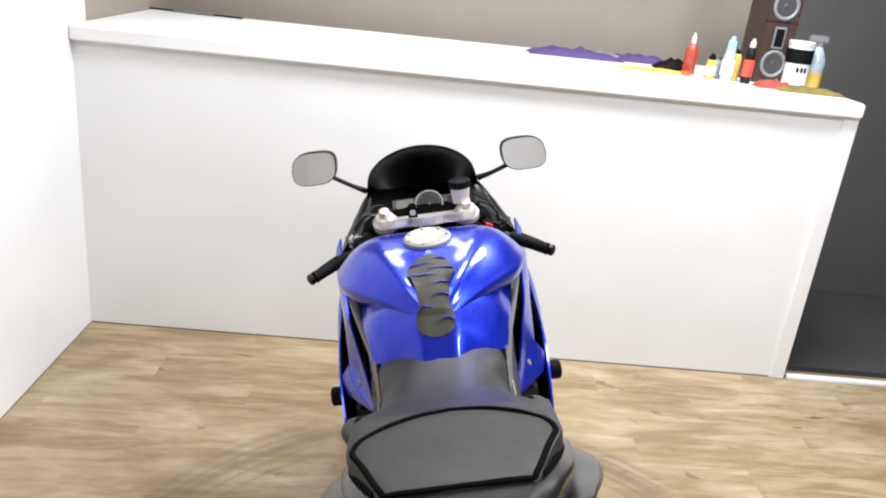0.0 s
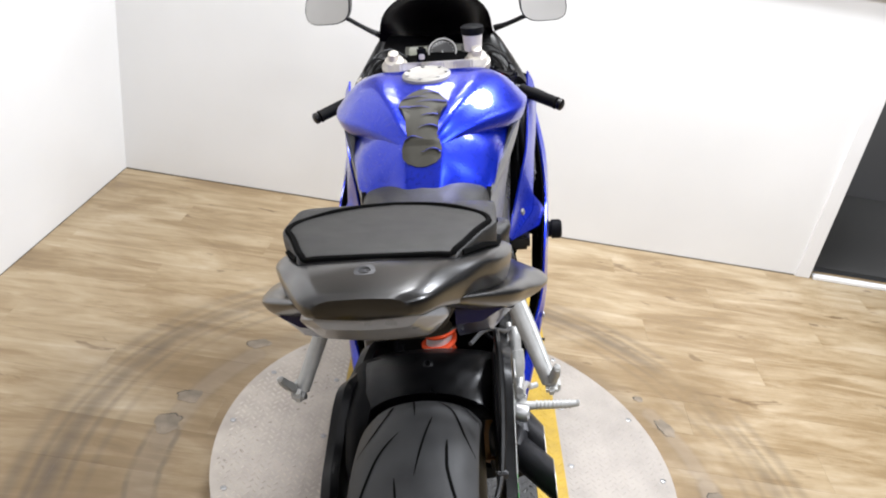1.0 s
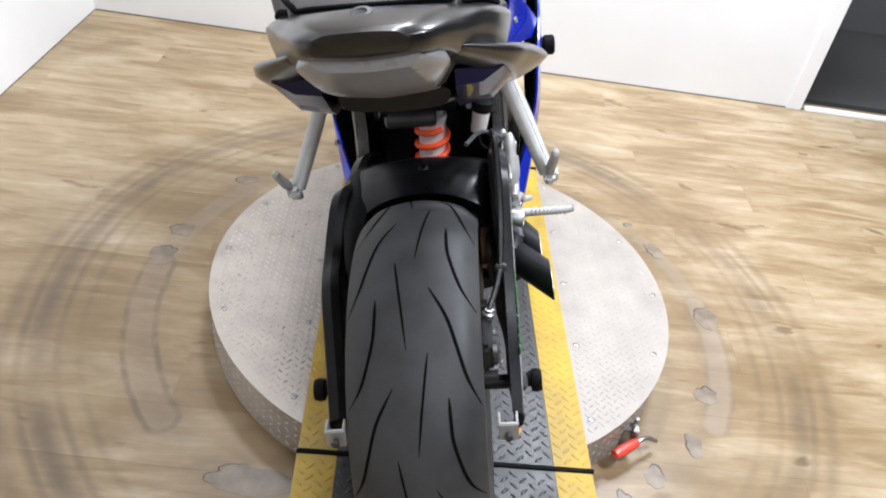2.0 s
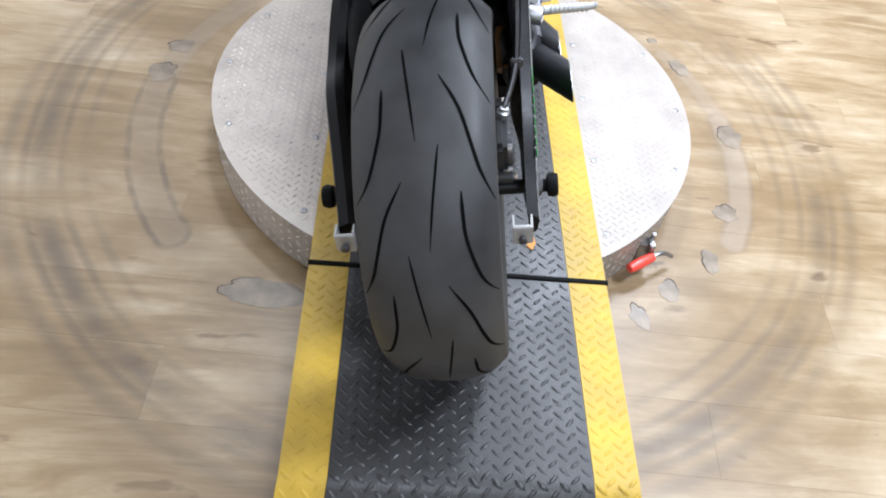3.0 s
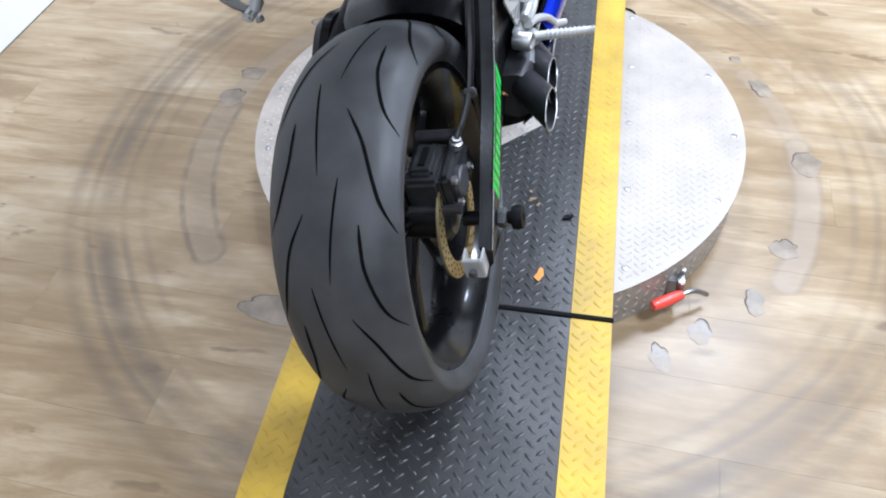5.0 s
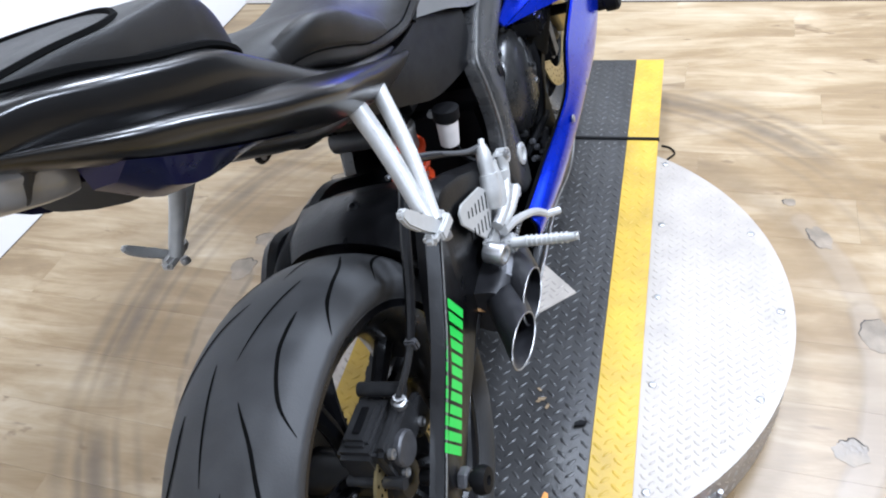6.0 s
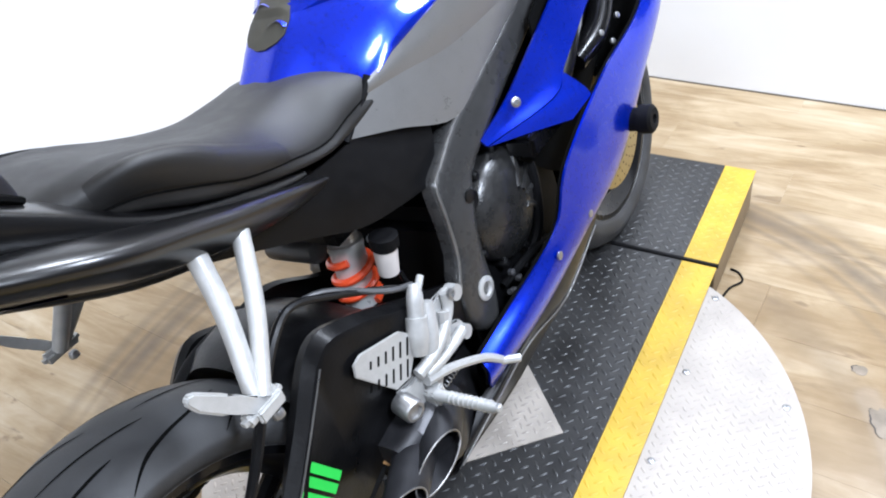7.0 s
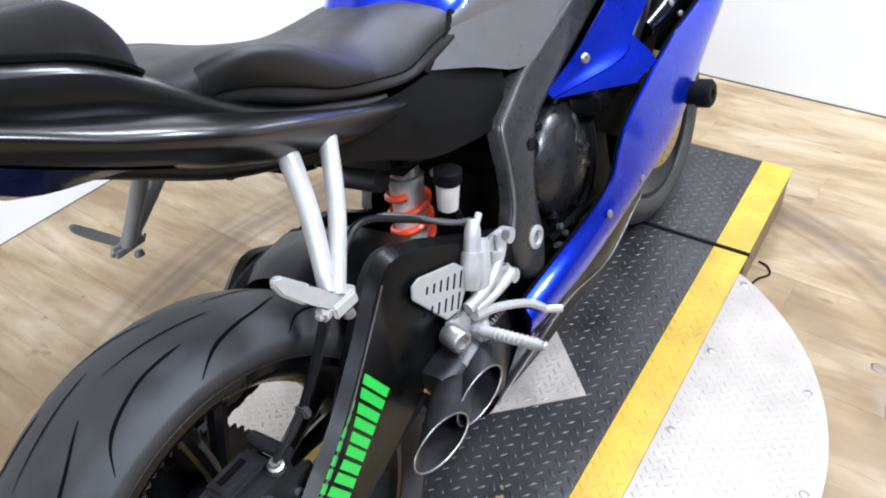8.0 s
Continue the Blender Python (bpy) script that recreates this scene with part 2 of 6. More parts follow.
    for turn, mid, half, r0, r1, edge_top, fill_top in ((left_turn, -0.27, 0.36, 0.800, 0.885, 0.55, 0.20), (right_turn, -0.16, 0.30, 0.835, 0.905, 0.22, 0.50), (left_turn, 0.35, 0.30, 0.80, 0.87, 0.12, 0.30), (right_turn, 0.36, 0.18, 0.84, 0.90, 0.10, 0.30)):
        r_mid, wide = (r0 + r1) / 2 + 0.011, (r1 - r0) / 2
        past = calc("MULTIPLY", calc("MAXIMUM", calc("SUBTRACT", calc("ABSOLUTE", calc("SUBTRACT", turn, mid)), half), 0.0), r_mid)
        off = calc("SUBTRACT", ragged_r, r_mid)
        away = calc("SQRT", calc("ADD", calc("MULTIPLY", past, past), calc("MULTIPLY", off, off)))
        e_ = bump_at(away, wide, 0.002, 0.011, edge_top)
        f_ = bump_at(away, 0.0, wide - 0.012, 0.02, fill_top)
        dark_edge = e_ if dark_edge is None else calc("MAXIMUM", dark_edge, e_)
        grey_band = f_ if grey_band is None else calc("MAXIMUM", grey_band, f_)
    greyed = nt.nodes.new("ShaderNodeMixRGB")
    greyed.inputs[2].default_value = (0.27, 0.225, 0.175, 1)
    L(grey_band, greyed.inputs[0])
    L(brown.outputs[0], greyed.inputs[1])
    edged = nt.nodes.new("ShaderNodeMixRGB")
    edged.inputs[2].default_value = (0.085, 0.066, 0.052, 1)
    frayed = nt.nodes.new("ShaderNodeMapRange")
    frayed.inputs[1].default_value, frayed.inputs[2].default_value = 0.36, 0.62
    frayed.inputs[3].default_value = 0.25
    L(noise_at((1, 1, 1), 11, 3, source=geo).outputs[0], frayed.inputs[0])
    L(calc("MULTIPLY", dark_edge, frayed.outputs[0]), edged.inputs[0])
    L(greyed.outputs[0], edged.inputs[1])
    L(edged.outputs[0], mix.inputs[1])
    L(mix.outputs[0], b.inputs["Base Color"])
    rr = nt.nodes.new("ShaderNodeMapRange")
    rr.inputs[3].default_value, rr.inputs[4].default_value = 0.32, 0.48
    L(broad.outputs[0], rr.inputs[0])
    L(rr.outputs[0], b.inputs["Roughness"])
    bp = nt.nodes.new("ShaderNodeBump")
    bp.inputs["Strength"].default_value, bp.inputs["Distance"].default_value = 0.25, 0.001
    L(grain.outputs[0], bp.inputs["Height"])
    L(bp.outputs[0], b.inputs["Normal"])
    return m


OAK = wood_material()
SUBFLOOR = mat("subfloor", (0.14, 0.11, 0.075), 0.8, 0, 0, 0.2, 20)
PLY = mat("brown_ply", (0.20, 0.145, 0.082), 0.5, 0, 0, 0.3, 25, 0.2, 120)
TORN = mat("torn_backing", (0.185, 0.150, 0.108), 0.38, 0, 0, 0.5, 20, 0.3, 120)
TEAR_EDGE = mat("tear_edge", (0.06, 0.05, 0.043), 0.8, 0, 0, 0.3, 60)


# ---- mesh helpers ----
def finish(bm, name, material, angle=38):
    me = bpy.data.meshes.new(name)
    bmesh.ops.recalc_face_normals(bm, faces=bm.faces)
    bm.to_mesh(me)
    bm.free()
    me.materials.append(material)
    me.polygons.foreach_set("use_smooth", [True] * len(me.polygons))
    me.set_sharp_from_angle(angle=radians(angle))
    return me


def part(name, bm, material, parent=None, label="", angle=38):
    ob = new(name, finish(bm, name, material, angle))
    ob.parent = parent
    if label:
        tagged(ob, label)
    return ob


def spline(pts, n, closed=False):
    """Catmull-Rom through pts (numbers or vectors as arrays), n steps a span."""
    P = [np.asarray(p, float) for p in pts]
    k = len(P)
    out = []
    for i in range(k if closed else k - 1):
        if closed:
            a, b, c, d = P[i - 1], P[i], P[(i + 1) % k], P[(i + 2) % k]
        else:
            b, c = P[i], P[i + 1]
            a = P[i - 1] if i else 2 * b - c
            d = P[i + 2] if i + 2 < k else 2 * c - b
        for j in range(n):
            u = j / n
            out.append(0.5 * (2 * b + (c - a) * u + (2 * a - 5 * b + 4 * c - d) * u * u + (3 * b - a - 3 * c + d) * u ** 3))
    if not closed:
        out.append(P[-1])
    return out


def skin(rings, cap=True, closed=True, bm=None):
    """A skin over rings of points."""
    bm = bm or bmesh.new()
    vs = [[bm.verts.new(p) for p in r] for r in rings]
    n = len(vs[0])
    for a, b in zip(vs, vs[1:]):
        for i in range(n if closed else n - 1):
            j = (i + 1) % n
            bm.faces.new((a[i], a[j], b[j], b[i]))
    if cap and closed:
        bm.faces.new(vs[0][::-1])
        bm.faces.new(vs[-1])
    return bm


def half_rings(sections, along=6, around=4):
    """Rings from mirrored half profiles: (y, [(x, z) from the top middle to the bottom middle])."""
    ctrl = []
    for y, half in sections:
        right = spline(half, around)
        ring = [(p[0], y, p[1]) for p in right] + [(-p[0], y, p[1]) for p in right[-2:0:-1]]
        ctrl.append(np.array(ring))
    return spline(ctrl, along)


def loft(sections, along=6, around=4):
    return skin(half_rings(sections, along, around))


def side_loft(sections, along=5, around=3):
    """A skin over closed profiles (y, [(x, z), ...]) on one side of the machine."""
    ctrl = [np.array([(p[0], y, p[1]) for p in spline(ring, around, True)]) for y, ring in sections]
    return skin(spline(ctrl, along))


def mirrored(bm):
    geom = bmesh.ops.duplicate(bm, geom=bm.verts[:] + bm.edges[:] + bm.faces[:])["geom"]
    vs = [g for g in geom if isinstance(g, bmesh.types.BMVert)]
    for v in vs:
        v.co.x = -v.co.x
    bmesh.ops.reverse_faces(bm, faces=[g for g in geom if isinstance(g, bmesh.types.BMFace)])
    return bm


def flip(bm):
    for v in bm.verts:
        v.co.x = -v.co.x
    return bm


def sheet(grid, nu=5, nv=5, thick=0.004):
    """A curved panel through a grid of points, with a thickness."""
    rows = [spline([np.array(p, float) for p in r], nv) for r in grid]
    rows = spline([np.array(r) for r in rows], nu)
    bm = bmesh.new()
    vs = [[bm.verts.new(p) for p in r] for r in rows]
    for a, b in zip(vs, vs[1:]):
        for i in range(len(a) - 1):
            bm.faces.new((a[i], a[i + 1], b[i + 1], b[i]))
    bmesh.ops.recalc_face_normals(bm, faces=bm.faces)
    bmesh.ops.solidify(bm, geom=bm.faces[:], thickness=thick)
    return bm


def tube(pts, r, sides=10, smooth=5, bm=None, cap=True):
    """A round bar along pts; r may be one number or one for each point."""
    rr = r if isinstance(r, (list, tuple)) else [r] * len(pts)
    path = spline([np.array((*p, q), float) for p, q in zip(pts, rr)], smooth) if smooth > 1 else [np.array((*p, q), float) for p, q in zip(pts, rr)]
    bm = bm or bmesh.new()
    rings, side = [], None
    for i, p in enumerate(path):
        a, b = path[max(0, i - 1)][:3], path[min(len(path) - 1, i + 1)][:3]
        d = Vector(b - a).normalized()
        if side is None:
            side = d.orthogonal().normalized()
        side = (side - d * side.dot(d)).normalized()
        up = d.cross(side)
        c = Vector(p[:3])
        rings.append([c + (side * math.cos(math.tau * k / sides) + up * math.sin(math.tau * k / sides)) * p[3] for k in range(sides)])
    return skin(rings, cap, True, bm)


def lathe(profile, centre, axis, sides=32, bm=None):
    """A turned body: (radius, distance along the axis) round the axis through centre."""
    a = Vector(axis).normalized()
    u = a.orthogonal().normalized()
    w = a.cross(u)
    c = Vector(centre)
    rings = [[c + a * h + (u * math.cos(math.tau * k / sides) + w * math.sin(math.tau * k / sides)) * r for k in range(sides)] for r, h in profile]
    return skin(rings, True, True, bm)


def ring_lathe(profile, centre, axis, sides=48, bm=None):
    """A turned ring: a closed profile round the axis."""
    a = Vector(axis).normalized()
    u = a.orthogonal().normalized()
    w = a.cross(u)
    c = Vector(centre)
    bm = bm or bmesh.new()
    vs = [[bm.verts.new(c + a * h + (u * math.cos(math.tau * k / sides) + w * math.sin(math.tau * k / sides)) * r) for r, h in profile] for k in range(sides)]
    n = len(profile)
    for k in range(sides):
        for i in range(n):
            j = (i + 1) % n
            bm.faces.new((vs[k][i], vs[k][j], vs[(k + 1) % sides][j], vs[(k + 1) % sides][i]))
    return bm


def slab(outline, depth, m=None, bevel=0.0, bm=None):
    """A plate of the given outline in its own x, y and thickness in z, set at m."""
    own = bmesh.new()
    lo = [own.verts.new((x, y, 0)) for x, y in outline]
    hi = [own.verts.new((x, y, depth)) for x, y in outline]
    n = len(lo)
    own.faces.new(lo[::-1])
    own.faces.new(hi)
    for i in range(n):
        own.faces.new((lo[i], lo[(i + 1) % n], hi[(i + 1) % n], hi[i]))
    if bevel:
        bmesh.ops.bevel(own, geom=own.edges[:], offset=bevel, segments=2, affect="EDGES", clamp_overlap=True)
    if m is not None:
        bmesh.ops.transform(own, matrix=m, verts=own.verts)
    if bm is None:
        return own
    tmp = bpy.data.meshes.new("tmp")
    own.to_mesh(tmp)
    own.free()
    bm.from_mesh(tmp)
    bpy.data.meshes.remove(tmp)
    return bm


def block(x0, y0, z0, x1, y1, z1, bevel=0.0, m=None, bm=None):
    return slab([(x0, y0), (x1, y0), (x1, y1), (x0, y1)], z1 - z0, (m or Matrix()) @ Matrix.Translation((0, 0, z0)), bevel, bm)


SIDE = Matrix(((0, 0, 1, 0), (1, 0, 0, 0), (0, 1, 0, 0), (0, 0, 0, 1)))     # a plate's x, y become the machine's y, z; its thickness +x


def side_plate(outline, x, depth, bevel=0.003, bm=None):
    return slab(outline, depth, Matrix.Translation((x, 0, 0)) @ SIDE, bevel, bm)


def thing(name, label, category, m=None, group="", kind=""):
    ob = new(name)
    if m is not None:
        ob.matrix_world = m
    return tagged(ob, label, category, group, kind)


# ---- the room ----
def structure(name, bm, material, label, category, m=None):
    ob = new(name, finish(bm, name, material, 30))
    if m is not None:
        ob.matrix_world = m
    return tagged(ob, label, category, kind="structure")


RW, RL = 5.2, 6.4           # the room's width and length, from its corner
structure("wall_west", block(-0.12, -RL, 0, 0, 0.15, CEILING), WALL, "plain white painted side wall", "wall", ROOM)
structure("wall_half", block(0, 0, 0, 3.475, 0.14, 1.341), WALL, "white painted half wall behind the motorcycle", "wall", ROOM)
structure("trim_ledge", block(-0.0, -0.035, 1.342, 3.48, 1.02, 1.410, 0.008), TRIM_WHITE, "white painted ledge along the top of the half wall", "ledge", ROOM)
structure("trim_post", block(3.41, -0.012, 0.0, 3.48, 0.001, 1.340, 0.002), TRIM_WHITE, "white painted corner board of the half wall", "trim", ROOM)
structure("trim_threshold", block(3.497, -0.02, 0.0, RW, 0.02, 0.018, 0.003), TRIM_WHITE, "white threshold strip beside the half wall", "trim", ROOM)
GAP = mat("dark_gap", (0.10, 0.085, 0.07), 0.9)
structure("trim_gap_north", block(0.004, -0.003, 0.0, 3.405, 0.0, 0.005), GAP, "dark open joint between floor and half wall", "joint", ROOM)
structure("trim_gap_west", block(0.0, -RL, 0.0, 0.002, -0.005, 0.003), GAP, "dark open joint between floor and side wall", "joint", ROOM)
structure("wall_north", block(-0.12, 1.3, 0, RW + 0.5, 1.42, CEILING), WALL_GREY, "grey painted wall beyond the half wall", "wall", ROOM)
DARK_WALL = mat("dim_grey_wall", (0.095, 0.094, 0.094), 0.5, 0, 0, 0.06, 4, 0.06, 120)
# darker sheet before the grey wall: the passage's poor light, as colour
structure("wall_passage", block(3.56, 1.27, 0, RW, 1.297, CEILING), DARK_WALL, "wall of the passage, its dimness put in a dark grey", "wall", ROOM)
structure("wall_counter_end", block(3.425, 0.141, 0, 3.475, 1.0, 1.341), WALL_GREY, "grey end panel of the counter", "wall", ROOM)
structure("floor_carpet", block(0.0, 0.14, -0.02, RW + 0.5, 1.3, -0.002), CARPET, "carpet beyond the half wall, its dimness put in the colour", "floor", ROOM)
# unseen wall added to close the room; dark so right-side reflections stay deep
structure("wall_east", block(RW, -RL, 0, RW + 0.12, 1.3, CEILING), DARK_WALL, "plain unseen closing wall, dark grey to deepen reflections", "wall", ROOM)
structure("wall_south", block(-0.12, -RL - 0.12, 0, RW + 0.12, -RL, CEILING), WALL, "plain white painted wall", "wall", ROOM)
structure("ceiling", block(-0.12, -RL, CEILING, RW + 0.5, 1.42, CEILING + 0.1), WALL, "plain white ceiling", "ceiling", ROOM)
structure("wall_back_left", block(-0.12, 0.15, 0, 0.0, 1.3, CEILING), WALL_GREY, "grey painted end wall beyond the half wall", "wall", ROOM)

for lx, ly, lw in LAMPS:
    fix = thing("ceiling_light", "white round ceiling light with a flat diffuser", "light", pose(lx, ly, CEILING), "ceiling lights")
    part("housing", lathe([(0.05, -0.001), (0.38, -0.001), (0.382, -0.05), (0.37, -0.06), (0.1, -0.06)], (0, 0, 0), (0, 0, 1), 32), TRIM_WHITE, fix)

# ---- the turntable ----
CX, CY, RAD, TOP = -0.036, 0.645, 0.66, 0.136
MX0, MX1 = -0.372, 0.30      # the mat's edges
YEL = 0.088                  # width of the yellow bands


def bars(cells, size, height, place):
    """Raised tread bars at the given (x, y, turn), lying on place(x, y) -> z."""
    verts, faces = [], []
    L0, W0 = size
    for x, y, a in cells:
        c, s = math.cos(a), math.sin(a)
        i = len(verts)
        for u, v, h in ((-L0, 0, 0), (-L0 * 0.45, -W0, 0), (L0 * 0.45, -W0, 0), (L0, 0, 0), (L0 * 0.45, W0, 0), (-L0 * 0.45, W0, 0), (-L0 * 0.6, 0, height), (L0 * 0.6, 0, height)):
            px, py = x + c * u - s * v, y + s * u + c * v
            verts.append((px, py, place(px, py) + h - 0.0005))
        faces += [(i, i + 1, i + 6), (i + 1, i + 2, i + 7, i + 6), (i + 2, i + 3, i + 7), (i + 3, i + 4, i + 7), (i + 4, i + 5, i + 6, i + 7), (i + 5, i, i + 6)]
    me = bpy.data.meshes.new("tread_relief")
    me.from_pydata(verts, [], faces)
    me.polygons.foreach_set("use_smooth", [True] * len(faces))
    return me


def tread_cells(x0, x1, y0, y1, step_x, step_y, inside=None, angle=45):
    out = []
    nx, ny = int((x1 - x0) / step_x + 0.3), int((y1 - y0) / step_y)
    for i in range(nx):
        for j in range(ny + 1):
            x, y = x0 + (i + 0.5) * (x1 - x0) / nx, y0 + (j + (0.5 if i % 2 else 0.0)) * step_y
            if y0 + 0.008 < y < y1 - 0.008 and (inside is None or inside(x, y)):
                out.append((x, y, radians(angle if i % 2 else -angle)))
    return out


turntable = thing("turntable", "round aluminium tread-plate turntable under the motorcycle", "turntable")


def half_disc(x_edge, side):
    a = math.acos((x_edge - CX) / RAD * 1.0)
    pts = []
    if side > 0:
        for k in range(49):
            t = -a + 2 * a * k / 48
            pts.append((CX + RAD * math.cos(t), CY + RAD * math.sin(t)))
    else:
        for k in range(49):
            t = a + (math.tau - 2 * a) * k / 48
            pts.append((CX + RAD * math.cos(t), CY + RAD * math.sin(t)))
    return pts


for edge, side, plate_mat, lab in ((MX1, 1, PLATE_LIT, "aluminium tread plate, coloured darker to offset the glare"), (MX0, -1, PLATE, "aluminium tread plate")):
    deck = part("deck_plate", slab(half_disc(edge, side), 0.006, Matrix.Translation((0, 0, TOP - 0.006)), 0.0012), plate_mat, turntable, lab)
    lo, hi = (MX1, CX + RAD) if side > 0 else (CX - RAD, MX0)
    cells = tread_cells(lo + 0.008, hi, CY - RAD, CY + RAD, 0.0165, 0.0225, lambda x, y: math.hypot(x - CX, y - CY) < RAD - 0.018)
    tb = new("tread_relief", bars(cells, (0.0100, 0.0034), 0.0026, lambda x, y: TOP))
    tb.data.materials.append(plate_mat if side > 0 else TREAD_SHEEN)
    tb.parent = deck
    tagged(tb, "raised tread bars of the plate", kind="stuff")
    skirt = ring_lathe([(RAD - 0.004, 0.0), (RAD - 0.004, TOP - 0.006), (RAD - 0.012, TOP - 0.006), (RAD - 0.012, 0.0)], (CX, CY, 0.002), (0, 0, 1), 128)
    if side > 0:
        part("skirt", skirt, PLATE, turntable, "aluminium tread-plate skirt")
        wall_cells = []
        for k in range(150):
            for j in range(5):
                wall_cells.append((math.tau * k / 150, 0.02 + 0.0255 * j, radians(45 if (k + j) % 2 else -45)))
        vv, ff = [], []
        for th, z, a in wall_cells:
            i = len(vv)
            c, s = math.cos(a), math.sin(a)
            for u, v, h in ((-0.0125, 0, 0), (0, -0.0036, 0), (0.0125, 0, 0), (0, 0.0042, 0), (0, 0, 0.0034)):
                q, zz = th + (c * u - s * v) / RAD, z + s * u + c * v
                r = RAD - 0.0045 + h
                vv.append((CX + r * math.cos(q), CY + r * math.sin(q), zz))
            ff += [(i, i + 1, i + 4), (i + 1, i + 2, i + 4), (i + 2, i + 3, i + 4), (i + 3, i, i + 4)]
        me = bpy.data.meshes.new("skirt_relief")
        me.from_pydata(vv, [], ff)
        me.materials.append(TREAD_SHEEN)
        sb = new("skirt_relief", me)
        sb.parent = turntable
        tagged(sb, "raised tread bars of the skirt", kind="stuff")
    else:
        skirt.free()

# screws of the deck plates
screw = finish(lathe([(0.0085, 0), (0.0085, 0.0015), (0.006, 0.003), (0.0025, 0.003), (0.0022, 0.0015)], (0, 0, 0), (0, 0, 1), 14), "screw", STEEL)
SCREWS = [(MX1 + 0.024, CY - 0.49 + 0.255 * k) for k in range(5)] + [(0.54, 0.40), (0.594, 0.648), (0.54, 0.902)]
SCREWS += [(MX0 - 0.03, CY - 0.49 + 0.255 * k) for k in range(5)] + [(-0.625, 0.432), (-0.667, 0.686), (-0.6, 0.92)]
for sx, sy in SCREWS:
    if math.hypot(sx - CX, sy - CY) < RAD - 0.012:
        s_ob = new("screw", screw)
        s_ob.parent = turntable
        s_ob.location = (sx, sy, TOP)

# locking handle at the turntable's rim
lock = thing("turntable_clamp", "steel toggle clamp with a red rubber grip beside the turntable", "clamp")
part("grip", lathe([(0.004, 0), (0.012, 0.004), (0.0145, 0.03), (0.013, 0.07), (0.011, 0.082), (0.006, 0.085)], (0.397, 0.118, 0.052), (0.84, 0.52, 0.05), 16), RED, lock, "red rubber grip")
bmc = tube([(0.462, 0.158, 0.055), (0.485, 0.172, 0.057), (0.505, 0.18, 0.05), (0.53, 0.19, 0.03)], 0.006, 8)
part("lever", bmc, STEEL, lock)
bmc = block(0.43, 0.185, 0.004, 0.462, 0.215, 0.075, 0.004)
block(0.455, 0.17, 0.04, 0.468, 0.20, 0.085, 0.003, bm=bmc)
part("bracket", bmc, STEEL, lock)
part("pin", tube([(0.463, 0.20, 0.01), (0.463, 0.20, 0.10)], 0.006, 8, 1), STEEL, lock)
# ---- the runway mat ----
Y_END, Y_BEND, Y_FAR = -0.665, -0.49, 1.735
MTH = 0.004


def mat_z(x, y):
    if y < Y_BEND:
        return (TOP + MTH) * max(0.02, (y - Y_END) / (Y_BEND - Y_END))
    return TOP + MTH


def flare(x, y):
    """The mat spreads a little down the ramp."""
    f = max(0.0, (Y_BEND - y) / (Y_BEND - Y_END))
    return CX + (x - CX) * (1 + 0.07 * f)


def mat_strip(x0, x1, y0, y1, n):
    ys = [y0 + (y1 - y0) * k / n for k in range(n + 1)]
    if y0 < Y_BEND < y1:
        ys = sorted(ys + [Y_BEND - 0.02, Y_BEND, Y_BEND + 0.02])
    rings = []
    for y in ys:
        z = mat_z(0, y) - (0.004 if abs(y - Y_BEND) < 0.001 else 0)
        rings.append([(flare(x0, y), y, z - MTH), (flare(x1, y), y, z - MTH), (flare(x1, y), y, z), (flare(x0, y), y, z)])
    return skin(rings)


runway = thing("runway", "black rubber tread mat runway with yellow edges across the turntable", "mat")
for y0, y1, n in ((Y_END, -0.004, 20), (0.004, 1.283, 8), (1.291, Y_FAR, 6)):
    for x0, x1, m, lab in ((MX0, MX0 + YEL, MAT_YELLOW, "yellow rubber edge band"), (MX0 + YEL + 0.001, MX1 - YEL - 0.001, MAT_BLACK, "black rubber tread mat"), (MX1 - YEL, MX1, MAT_YELLOW, "yellow rubber edge band")):
        piece = part("edge_band" if m is MAT_YELLOW else "mat_panel", mat_strip(x0, x1, y0, y1, n), m, runway, lab, 20)
        cells = [(flare(x, y), y, a) for x, y, a in tread_cells(x0 + 0.002, x1 - 0.002, y0 + 0.004, y1, 0.0215, 0.029, None, 42)]
        tb = new("tread_relief", bars(cells, (0.0142, 0.0042), 0.0031, mat_z))
        tb.data.materials.append(m)
        tb.parent = piece
        tagged(tb, kind="stuff")
for y in (0.0, 1.287):
    bmj = tube([(MX0 - 0.002, y, TOP + 0.004), (MX1 + 0.003, y, TOP + 0.004)], 0.0065, 8, 1)
    part("joint_strip", bmj, BLACK_MATT, runway, "black joint strip between the mats")
# the fixed platforms under the mat outside the disc
part("ramp_body", skin([[(MX0 + 0.004, y, 0.001), (MX1 - 0.004, y, 0.001), (MX1 - 0.004, y, z), (MX0 + 0.004, y, z)] for y, z in ((Y_END + 0.01, 0.004), (Y_BEND, TOP - 0.007), (-0.006, TOP - 0.002))]), PLY, runway)
part("platform", block(MX0 + 0.004, 1.29, 0.001, MX1 - 0.004, Y_FAR - 0.004, TOP - 0.002), PLY, runway)
part("deck_core", block(MX0 + 0.006, 0.006, 0.003, MX1 - 0.006, 1.284, TOP - 0.002), BLACK_MATT, runway)
patch = slab([(-0.03, 0.50), (0.135, 0.655), (-0.018, 0.805)], 0.003, Matrix.Translation((0, 0, TOP + MTH + 0.0002)), 0.001)
arrow = tagged(new("metal_plate", finish(patch, "metal_plate", PLATE)), "bright triangular tread-plate piece lying on the mat", "plate")
